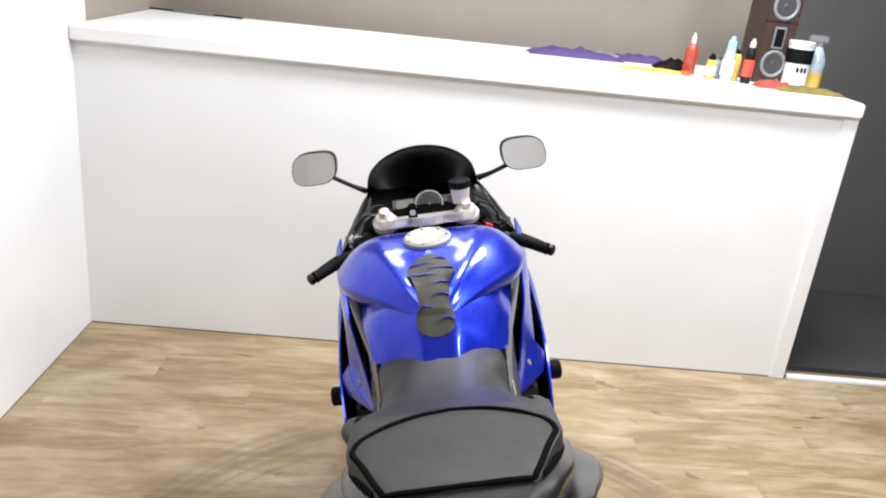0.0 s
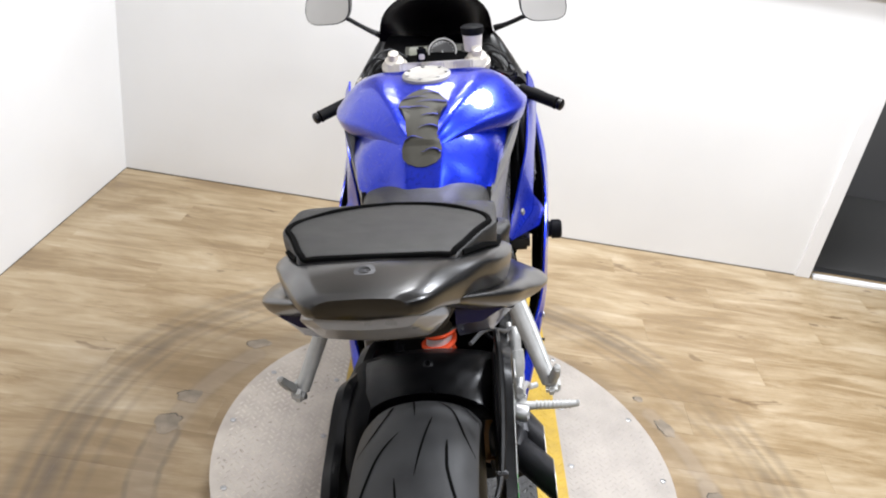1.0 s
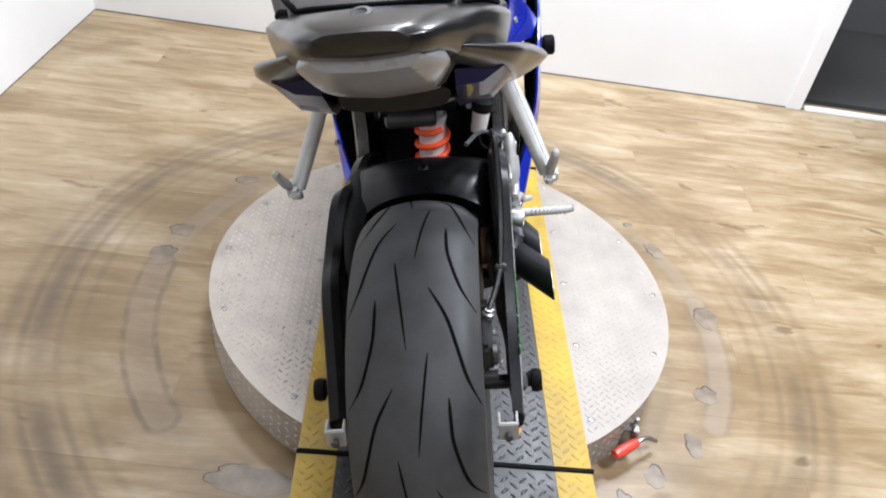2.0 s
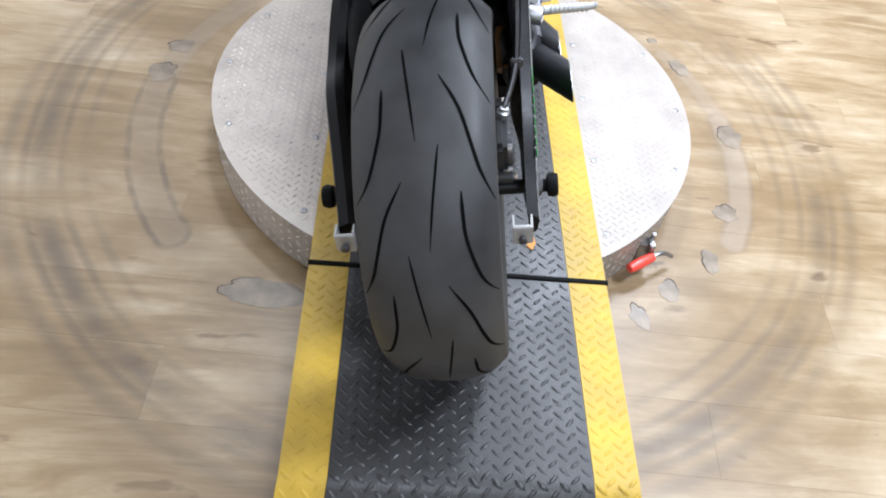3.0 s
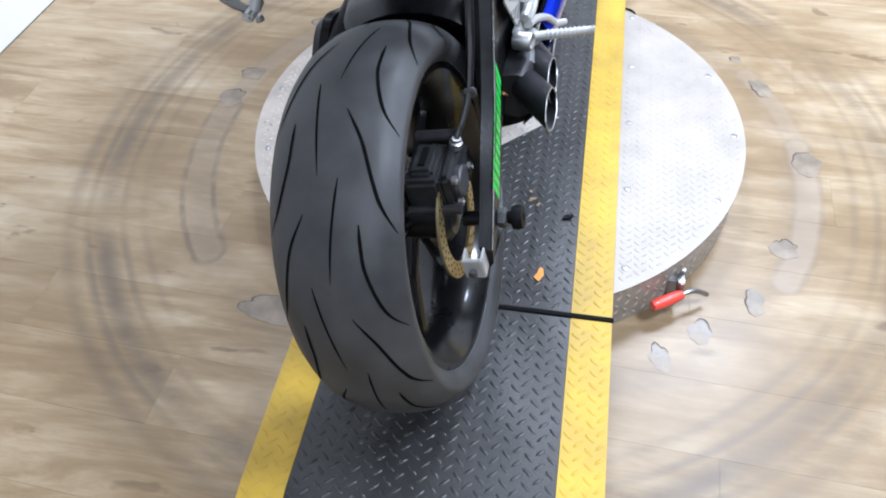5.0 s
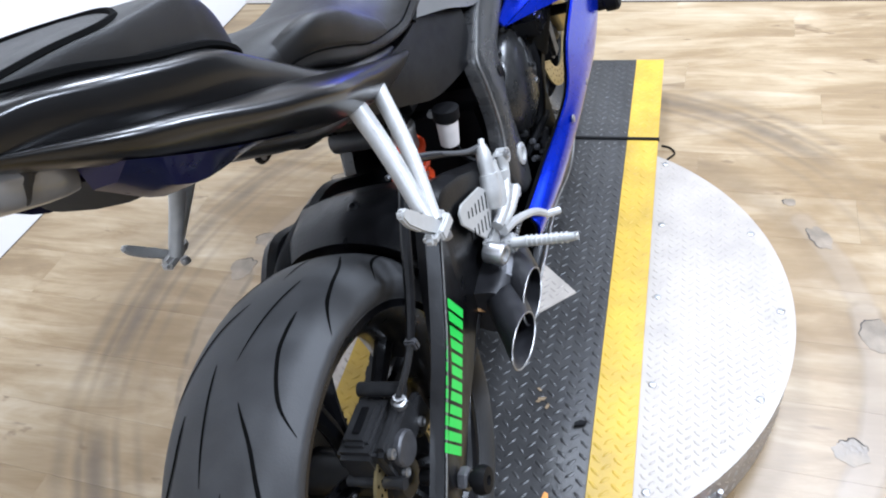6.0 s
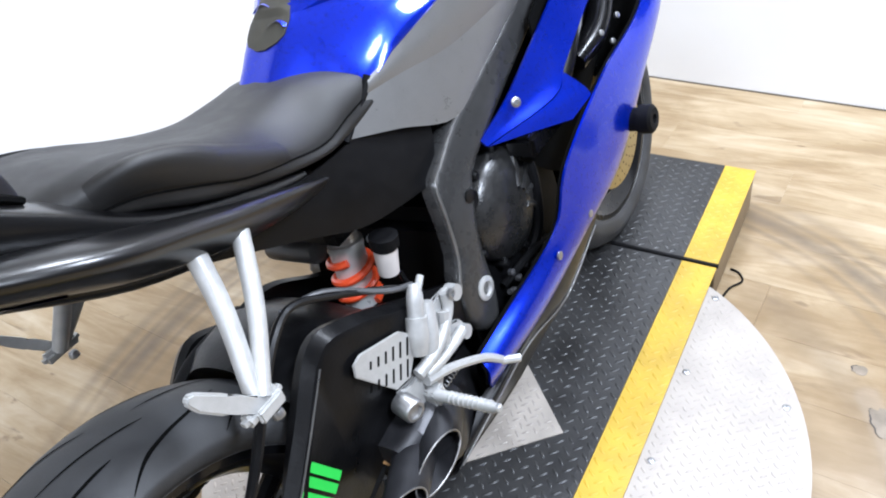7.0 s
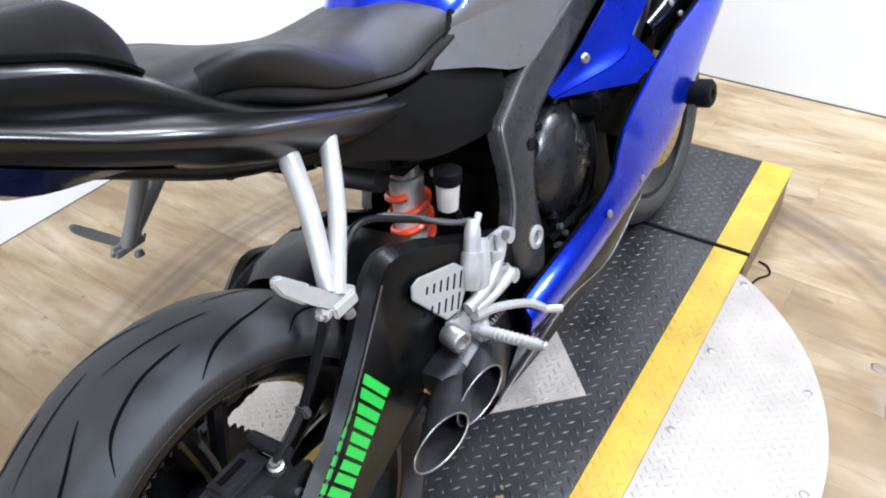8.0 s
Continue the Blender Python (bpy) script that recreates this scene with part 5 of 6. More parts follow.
for s in (1, -1):
    grid = []
    for i, r in enumerate(range(3, 27, 2)):
        u = i / 11
        line = []
        for c in range(13, 21):
            v = (c - 13) / 7
            up = 0.029 * min(1.0, 5.5 * u) ** 0.6 * (1 - u) ** 0.55 * math.sin(math.pi * (0.10 + 0.80 * v)) ** 0.5 - 0.0035
            p = rows[r][c]
            line.append((s * (p[0] + up * 0.75), p[1], p[2] + up * 0.6))
        grid.append(line)
    part("bolster", sheet(grid, 3, 2, 0.004), VINYL, rider, "", 70)
    path = [(s * (rows[r][20][0] + 0.0004), rows[r][20][1], rows[r][20][2]) for r in range(3, 44)]
    part("seam", tube(path, 0.0014, 5, 1), SHADE_AND_TRIM, rider)
PILLION = [(y, [(0, z), (w - .035, z - .001), (w - .008, z - .003), (w, z - .010), (w - .004, z - .050), (w - .016, z - .082), (0, z - .086)]) for y, w, z in ((-0.175, .084, 1.112), (-0.168, .092, 1.124), (-0.155, .098, 1.130), (-0.10, .122, 1.125), (-0.062, .139, 1.119), (-0.03, .141, 1.114), (0.03, .140, 1.104), (0.05, .138, 1.095), (0.068, .135, 1.079), (0.083, .129, 1.058), (0.094, .120, 1.036), (0.099, .108, 1.014))]
pillion = part("pillion_seat", loft(PILLION, 6, 5), VINYL, bike, "black vinyl pillion seat with dark piping", 60)
def pill_z(y):
    """Height of the pillion seat's top at y."""
    return float(np.interp(y, [q[0] for q in PILLION], [q[1][0][1] for q in PILLION]))


edge = [(x, y, pill_z(y) - 0.0005 - 0.002 * (x > 0.085)) for x, y in ((0.0, 0.032), (0.045, 0.024), (0.085, 0.004), (0.113, -0.018), (0.126, -0.036), (0.131, -0.060), (0.122, -0.082), (0.1135, -0.102), (0.100, -0.136), (0.0915, -0.154), (0.086, -0.161), (0.070, -0.162), (0.035, -0.162), (0.0, -0.162))]
ring = edge + [(-x, y, z) for x, y, z in edge[-2:0:-1]]
ring.append(ring[0])
# the crevice between seat and cowl: its shade is a near-black tube
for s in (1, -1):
    part("lower_seam", tube([(s * x, y, z) for x, y, z in ((0.098, -0.15, 1.121), (0.122, -0.10, 1.103), (0.140, -0.04, 1.074), (0.1415, 0.03, 1.046), (0.135, 0.07, 1.022), (0.122, 0.094, 1.003))], 0.0045, 6, 4), SHADE_AND_TRIM, pillion, "near-black tube for the shade in the gap under the seat's edge")
part("piping", tube(ring, 0.0044, 6, 4), SHADE_AND_TRIM, pillion, "black piping")


def rounded(ring, cut=0.22):
    """A closed profile with its corners cut twice into short arcs."""
    pts = [np.array(p, float) for p in ring]
    for c in (cut, 0.28):
        out = []
        for a, b in zip(pts, pts[1:] + pts[:1]):
            out += [a + (b - a) * c, b - (b - a) * c]
        pts = out
    return [tuple(p) for p in pts]


def facet_loft(sections, along=4):
    """A creased skin over mirrored half profiles, smooth only lengthwise."""
    ctrl = []
    for y, half in sections:
        ctrl.append(np.array([(x, y, z) for x, z in rounded(half + [(-x, z) for x, z in half[-2:0:-1]], 0.12)]))
    return skin(spline(ctrl, along))


TAIL = [(-0.290, [(0, 1.149), (.034, 1.148), (.050, 1.142), (.048, 1.126), (0, 1.123)]),
        (-0.272, [(0, 1.149), (.050, 1.148), (.070, 1.138), (.066, 1.116), (0, 1.110)]),
        (-0.235, [(0, 1.145), (.066, 1.143), (.089, 1.128), (.083, 1.100), (0, 1.090)]),
        (-0.195, [(0, 1.138), (.080, 1.134), (.106, 1.115), (.099, 1.078), (0, 1.06)]),
        (-0.15, [(0, 1.118), (.094, 1.119), (.126, 1.108), (.116, 1.052), (0, 1.03)]),
        (-0.10, [(0, 1.095), (.115, 1.102), (.146, 1.087), (.134, 1.022), (0, 1.0)]),
        (-0.04, [(0, 1.065), (.130, 1.076), (.159, 1.062), (.147, .998), (0, .97)]),
        (0.03, [(0, 1.035), (.125, 1.048), (.163, 1.034), (.152, .972), (0, .94)]),
        (0.10, [(0, .99), (.11, .998), (.156, .984), (.150, .938), (0, .90)]),
        (0.20, [(0, .93), (.09, .928), (.146, .912), (.146, .886), (0, .86)]),
        (0.33, [(0, .865), (.09, .864), (.132, .858), (.134, .838), (0, .82)]),
        (0.42, [(0, .83), (.08, .83), (.116, .826), (.118, .812), (0, .80)])]
GLOSS = mat("gloss_black_paint", (0.0024, 0.0023, 0.0025), 0.32, 0, 0.45, 0.15, 60, rough_var=0.02, spec=0.35, coat_rough=0.17)
NAVY = mat("dark_blue_paint", (0.0012, 0.0026, 0.040), 0.3, 0.2, 0.5, 0.1, 200, rough_var=0.04, spec=0.15, coat_rough=0.06)
tail = part("tail_cowl", facet_loft(TAIL), GLOSS, bike, "gloss black tail cowl", 60)
WING = ((-0.21, .050, 1.098, .074, 1.100, .092, 1.095, .080, 1.088, 1.086), (-0.13, .105, 1.050, .143, 1.060, .160, 1.051, .148, 1.030, 1.025), (-0.07, .105, 1.018, .157, 1.036, .186, 1.021, .160, .990, .980), (0.0, .105, .985, .168, 1.005, .212, .981, .166, .949, .940),
        (0.06, .105, .962, .176, .980, .225, .953, .170, .917, .908), (0.11, .105, .940, .176, .956, .226, .931, .168, .888, .880), (0.18, .105, .906, .170, .922, .206, .903, .160, .855, .848),
        (0.26, .105, .868, .160, .884, .182, .869, .152, .824, .818), (0.34, .100, .836, .146, .848, .158, .838, .140, .802, .798), (0.41, .10, .808, .131, .818, .139, .810, .126, .790, .786), (0.452, .104, .793, .118, .798, .122, .794, .118, .787, .785))
for s in (1, -1):
    bm = flat_loft([(y, rounded([(s * a, b), (s * c, d), (s * e, f), (s * g, h), (s * a, i)])) for y, a, b, c, d, e, f, g, h, i in WING], 4)
    part("side_wing", bm, GLOSS, tail, "gloss black side wing of the tail", 60)
    bm = flat_loft([(y, [(s * (g - 0.004), h - 0.001), (s * (g - 0.030), h - q), (s * 0.084, i - q), (s * 0.084, i + 0.004)]) for (y, a, b, c, d, e, f, g, h, i), q in zip(WING[1:5], (0.020, 0.033, 0.012, -0.004))], 4)
    part("under_panel", bm, NAVY, tail, "dark blue lower panel of the tail", 30)
lens = [(-0.272, [(0, 1.122), (.046, 1.121), (.058, 1.114), (.046, 1.101), (0, 1.098)]),
        (-0.235, [(0, 1.112), (.072, 1.110), (.084, 1.090), (.060, 1.064), (0, 1.060)]),
        (-0.19, [(0, 1.087), (.074, 1.085), (.083, 1.064), (.060, 1.034), (0, 1.028)]),
        (-0.145, [(0, 1.064), (.076, 1.062), (.085, 1.043), (.066, 1.011), (0, 1.004)]),
        (-0.122, [(0, 1.048), (.070, 1.046), (.079, 1.034), (.062, 1.002), (0, .996)])]
part("tail_light", facet_loft(lens), LENS, tail, "pale smoky tail light lens", 40)
part("seat_lock", lathe([(0.012, 0), (0.012, 0.0015), (0.007, 0.002), (0.006, 0.0), (0.002, 0.0)], (-0.004, -0.225, 1.1435), (0, -0.1, 1), 16), SCUFF, tail, "steel seat lock")
under = [(-0.08, [(0, .985), (.06, .983), (.075, .972), (.06, .955), (0, .95)]), (0.0, [(0, .96), (.10, .96), (.12, .95), (.10, .93), (0, .925)]), (0.14, [(0, .89), (.09, .89), (.13, .88), (.11, .85), (0, .845)]), (0.30, [(0, .84), (.08, .84), (.11, .83), (.10, .79), (0, .785)])]
tray = part("under_tail", loft(under, 5, 4), BLACK_SATIN, bike, "black under-tail tray")
# the rear subframe sits a little to the right of the wheel's plane
for ob in [pillion, tail, tray] + stays:
    ob.location.x = 0.012

hook = part("strap_hook", side_plate([(0.246, 0.770), (0.254, 0.758), (0.272, 0.754), (0.284, 0.760), (0.300, 0.752), (0.360, 0.706), (0.412, 0.688), (0.418, 0.706), (0.372, 0.742), (0.318, 0.782), (0.286, 0.796), (0.270, 0.786), (0.256, 0.784)], -0.073, 0.008, 0.002), BLACK_SATIN, bike, "black strap hook under the tail")
part("hook_hole", lathe([(0.007, 0), (0.007, 0.001), (0.002, 0.001)], (-0.0645, 0.261, 0.769), (1, 0, 0), 12), CLOUDY, hook)
part("hook_clip", tube([(-0.064, 0.405, 0.700), (-0.060, 0.425, 0.702), (-0.060, 0.440, 0.688)], 0.005, 8), SILVER, hook, "pale clip at the hook's root")
for lift in (0.0, 0.010):
    part("hook_cord", tube([(-0.066, 0.41, 0.696 + lift), (-0.062, 0.455, 0.668 + lift), (-0.058, 0.50, 0.622 + 1.6 * lift)], 0.0032, 6), BLACK_MATT, hook)
part("hook_stem", tube([(-0.070, 0.330, 0.765), (-0.066, 0.335, 0.80), (-0.060, 0.34, 0.83)], 0.007, 8), BLACK_SATIN, hook)

# side fairings
for s in (1, -1):
    # the blue arm that runs back beside the frame
    bm = sheet([[(s * 0.258, 1.22, 0.955), (s * 0.250, 1.08, 0.875), (s * 0.240, 0.975, 0.815), (s * 0.219, 0.897, 0.762), (s * 0.199, 0.82, 0.711), (s * 0.181, 0.737, 0.678)],
                [(s * 0.274, 1.22, 0.92), (s * 0.264, 1.10, 0.855), (s * 0.252, 1.01, 0.792), (s * 0.236, 0.92, 0.732), (s * 0.218, 0.86, 0.690), (s * 0.184, 0.739, 0.671)],
                [(s * 0.282, 1.22, 0.88), (s * 0.272, 1.12, 0.81), (s * 0.262, 1.044, 0.765), (s * 0.252, 0.94, 0.705), (s * 0.245, 0.89, 0.672), (s * 0.187, 0.742, 0.664)]], thick=0.005)
    arm = part("fairing_arm", bm, BLUE, bike, "blue rear arm of the side fairing", 50)
    part("fairing_bolt", lathe([(0.009, 0), (0.009, 0.003), (0.005, 0.005), (0.003, 0.002)], (s * 0.217, 0.815, 0.705), (s, -0.5, 0.3), 14), STEEL, arm)
    bm = sheet([[(s * 0.188, 0.744, 0.662), (s * 0.246, 0.89, 0.670), (s * 0.252, 0.93, 0.70)], [(s * 0.225, 0.82, 0.643), (s * 0.262, 0.91, 0.655), (s * 0.275, 0.95, 0.66)], [(s * 0.265, 0.90, 0.622), (s * 0.272, 0.92, 0.63), (s * 0.282, 0.955, 0.64)]], thick=0.004)
    part("fairing_lip", bm, BLUE, arm)
    # the main side panel
    panel = [[(s * 0.280, 1.37, 0.80), (s * 0.288, 1.39, 0.79), (s * 0.272, 1.43, 0.77), (s * 0.24, 1.46, 0.75)],
                [(s * 0.295, 1.205, 0.700), (s * 0.309, 1.25, 0.69), (s * 0.302, 1.30, 0.675), (s * 0.27, 1.34, 0.66)],
                [(s * 0.292, 1.0, 0.658), (s * 0.303, 1.08, 0.61), (s * 0.299, 1.14, 0.575), (s * 0.27, 1.18, 0.55)],
                [(s * 0.275, 0.825, 0.575), (s * 0.288, 0.92, 0.515), (s * 0.286, 1.0, 0.475), (s * 0.26, 1.04, 0.45)],
                [(s * 0.260, 0.755, 0.482), (s * 0.274, 0.81, 0.455), (s * 0.272, 0.87, 0.43), (s * 0.25, 0.91, 0.41)],
                [(s * 0.214, 0.622, 0.416), (s * 0.238, 0.645, 0.395), (s * 0.234, 0.68, 0.355), (s * 0.21, 0.71, 0.33)],
                [(s * 0.188, 0.530, 0.378), (s * 0.206, 0.522, 0.350), (s * 0.200, 0.520, 0.322), (s * 0.19, 0.535, 0.300)]]
    bm = sheet(panel, 6, 6, 0.005)
    sp = part("side_fairing", bm, BLUE, bike, "glossy blue side fairing panel", 55)
    # second sheet behind the panel, near-black to paint its inside as shaded
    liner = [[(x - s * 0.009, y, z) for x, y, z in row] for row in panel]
    part("liner", sheet(liner, 5, 5, 0.002), SHADE_AND_TRIM, sp, "near-black sheet for the shaded inner face of the panel")
    for y, z, x in ((0.853, 0.452, 0.276), (0.74, 0.44, 0.262)):
        part("fairing_bolt", lathe([(0.008, 0), (0.008, 0.003), (0.004, 0.004)], (s * x, y, z), (s, 0, 0), 12), STEEL, sp)
    # crash bobbin
    bob = part("frame_slider", lathe([(0.012, -0.10), (0.012, -0.005), (0.021, -0.003), (0.023, 0.004), (0.023, 0.036), (0.028, 0.038), (0.028, 0.062), (0.022, 0.067), (0.010, 0.067), (0.009, 0.058)], (s * 0.272, 1.068, 0.523), (s, 0.0, 0.0), 24), BLACK_MATT, bike, "black plastic frame slider")
    part("under_box", block(s * 0.205 - 0.03, 0.80, 0.600, s * 0.205 + 0.03, 0.935, 0.642, 0.008), BLACK_GLOSS, bike, "glossy black box under the fairing arm")
# near-black sheets added for the dark inside; they close the view into the nose
for s in (1, -1):
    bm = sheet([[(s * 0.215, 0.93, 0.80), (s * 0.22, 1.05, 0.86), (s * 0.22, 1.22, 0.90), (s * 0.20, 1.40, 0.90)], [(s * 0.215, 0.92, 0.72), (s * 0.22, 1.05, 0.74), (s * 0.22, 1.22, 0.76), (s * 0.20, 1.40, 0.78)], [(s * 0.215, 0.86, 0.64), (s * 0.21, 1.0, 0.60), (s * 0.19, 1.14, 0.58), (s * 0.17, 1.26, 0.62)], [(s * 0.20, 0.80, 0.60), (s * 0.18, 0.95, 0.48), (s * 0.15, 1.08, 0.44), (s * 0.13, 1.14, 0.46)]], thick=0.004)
    inner = part("inner_cowl", bm, SHADE_AND_TRIM, bike, "near-black added sheet for the shaded inside of the nose, with hoses")
    part("air_hose", tube([(s * 0.225, 0.95, 0.66), (s * 0.238, 1.0, 0.72), (s * 0.235, 1.04, 0.80), (s * 0.23, 1.10, 0.87)], 0.017, 12), BLACK_SATIN, inner)
    part("wire", tube([(s * 0.235, 0.96, 0.70), (s * 0.25, 1.03, 0.74), (s * 0.245, 1.10, 0.83)], 0.005, 8), STEEL, inner)
    # added sheet that fills the opening with painted dark
    part("front_baffle", sheet([[(s * 0.262, 1.385, 0.90), (s * 0.21, 1.40, 0.92), (s * 0.152, 1.42, 0.93)], [(s * 0.272, 1.31, 0.70), (s * 0.21, 1.31, 0.71), (s * 0.152, 1.32, 0.72)], [(s * 0.265, 1.17, 0.56), (s * 0.20, 1.18, 0.56), (s * 0.148, 1.19, 0.57)]], thick=0.003), SHADE_AND_TRIM, inner, "near-black added sheet for the dark behind the fairing opening")
    part("air_duct", tube([(s * 0.232, 1.02, 0.675), (s * 0.245, 1.10, 0.70), (s * 0.243, 1.17, 0.76), (s * 0.235, 1.22, 0.83)], [0.02, 0.024, 0.022, 0.02], 12), BLACK_GLOSS, inner)
    for dy, dz in ((1.12, 0.665), (1.16, 0.70), (1.08, 0.70)):
        part("clip", lathe([(0.006, 0), (0.006, 0.005), (0.003, 0.006)], (s * 0.262, dy, dz), (s, -0.3, 0.3), 10), STEEL, inner)
    part("clip", lathe([(0.007, 0), (0.007, 0.004), (0.003, 0.005)], (s * 0.245, 1.05, 0.78), (s, 0, 0), 10), STEEL, inner)
# belly pan
for s in (1, -1):
    bm = sheet([[(s * 0.215, 1.0, 0.40), (s * 0.225, 0.86, 0.39), (s * 0.212, 0.72, 0.345), (s * 0.195, 0.58, 0.315), (s * 0.185, 0.50, 0.31)],
                [(s * 0.205, 0.98, 0.33), (s * 0.21, 0.80, 0.29), (s * 0.205, 0.65, 0.305), (s * 0.20, 0.52, 0.288), (s * 0.195, 0.39, 0.268)],
                [(s * 0.15, 0.98, 0.26), (s * 0.16, 0.80, 0.22), (s * 0.16, 0.65, 0.21), (s * 0.15, 0.52, 0.20), (s * 0.14, 0.40, 0.20)]], thick=0.004)
    lower = part("lower_fairing", bm, BLACK_SATIN, bike, "black lower fairing with a bright worn edge", 50)
    part("worn_edge", tube([(s * 0.207, 0.98, 0.328), (s * 0.212, 0.80, 0.288), (s * 0.207, 0.65, 0.303), (s * 0.202, 0.52, 0.286), (s * 0.197, 0.39, 0.266)], 0.0018, 6), STEEL, lower)
bm = loft([(0.42, [(0, .22), (.10, .22), (.145, .212), (.14, .195), (.08, .18), (0, .175)]), (0.7, [(0, .25), (.12, .25), (.158, .23), (.15, .2), (.08, .17), (0, .165)]), (1.0, [(0, .30), (.10, .30), (.13, .29), (.12, .25), (.06, .22), (0, .215)]), (1.08, [(0, .36), (.06, .36), (.08, .35), (.07, .33), (.04, .32), (0, .315)])])
part("belly_pan", bm, BLACK_SATIN, bike, "black belly pan")

# nose, screen and cockpit
NOSE = [(1.205, [(0.215, .93), (.228, .945), (.243, .935), (.258, .91), (.264, .87), (.252, .845), (.235, .87), (.218, .905)]),
        (1.26, [(0.14, .975), (.18, .99), (.218, .972), (.25, .93), (.258, .86), (.236, .82), (.18, .87), (.14, .93)]),
        (1.35, [(0.06, 1.0), (.15, 1.05), (.19, 1.01), (.225, .93), (.235, .83), (.20, .80), (.13, .86), (.07, .95)]),
        (1.50, [(0.0, 1.0), (.10, .99), (.14, .96), (.17, .89), (.17, .82), (.14, .79), (.08, .82), (.0, .9)]),
        (1.62, [(0.0, .90), (.05, .90), (.08, .88), (.095, .84), (.09, .80), (.07, .79), (.04, .80), (.0, .83)])]
for s in (1, -1):
    part("upper_fairing", side_loft([(y, [(s * x, z) for x, z in p]) for y, p in NOSE], 5, 3), BLACK_SATIN, bike, "black inside of the upper fairing", 55)
grid = []
for k in range(6):
    u = k / 5
    y = 1.30 + 0.30 * u
    zt = 1.185 - 0.22 * u ** 1.5
    zs_ = 1.055 - 0.10 * u
    hw = 0.165 - 0.055 * u
    grid.append([(hw * math.sin(a), y - 0.03 * (math.cos(a) - 1) * -1, zs_ + (zt - zs_) * math.cos(a) ** 0.8) for a in [radians(-90 + 22.5 * j) for j in range(9)]])
part("windscreen", sheet(grid, 4, 3, 0.003), SCREEN, bike, "dark smoked windscreen", 60)
bm = loft([(1.25, [(0, .99), (.10, .985), (.15, .96), (.14, .93), (0, .92)]), (1.36, [(0, 1.02), (.10, 1.01), (.14, .98), (.13, .93), (0, .92)]), (1.46, [(0, 1.0), (.08, .99), (.12, .96), (.10, .93), (0, .92)])])
part("dash_shell", bm, BLACK_MATT, bike, "black cockpit shell")
tacho_axis = Vector((0, -0.75, 0.66))
tc = Vector((0.014, 1.30, 1.002))
gauge = part("instrument", lathe([(0.04, -0.03), (0.043, 0.0), (0.043, 0.006), (0.039, 0.008), (0.038, 0.003)], tc, tacho_axis, 36), BLACK_SATIN, bike, "round rev counter with a pale ring")
part("bezel", ring_lathe([(0.0385, 0.004), (0.0425, 0.004), (0.0425, 0.009), (0.0385, 0.009)], tc, tacho_axis, 40), SILVER, gauge)
part("dial", lathe([(0.038, 0), (0.038, 0.004), (0.001, 0.004)], tc, tacho_axis, 36), DIAL, gauge)
tq = tacho_axis.normalized()
tu = Vector((1, 0, 0))
tw = tq.cross(tu)
bm = bmesh.new()
for k in range(17):
    a = radians(225 - 17 * k)
    p = tc + tq * 0.0045 + (tu * math.cos(a) + tw * math.sin(a)) * 0.033
    block(-0.0025, -0.0006, 0, 0.0025, 0.0006, 0.0006, 0, Matrix.Translation(p) @ Matrix((tu, tw, tq)).transposed().to_4x4() @ Matrix.Rotation(a, 4, "Z"), bm)
block(-0.001, -0.028, 0, 0.0012, 0.004, 0.0008, 0, Matrix.Translation(tc + tq * 0.005) @ Matrix((tu, tw, tq)).transposed().to_4x4(), bm)
part("dial_marks", bm, STEEL, gauge)
part("panel", block(-0.118, -0.034, -0.018, 0.108, 0.030, -0.001, 0.008, Matrix.Translation(tc) @ Matrix((tu, tw, tq)).transposed().to_4x4()), PANEL, gauge, "dull grey instrument panel")
part("lcd", block(-0.10, -0.022, -0.01, -0.045, 0.022, 0.004, 0.003, Matrix.Translation(tc) @ Matrix((tu, tw, tq)).transposed().to_4x4()), LCD, gauge, "grey display")
part("warning_panel", block(0.055, -0.025, -0.01, 0.09, 0.022, 0.003, 0.003, Matrix.Translation(tc) @ Matrix((tu, tw, tq)).transposed().to_4x4()), DIAL, gauge)

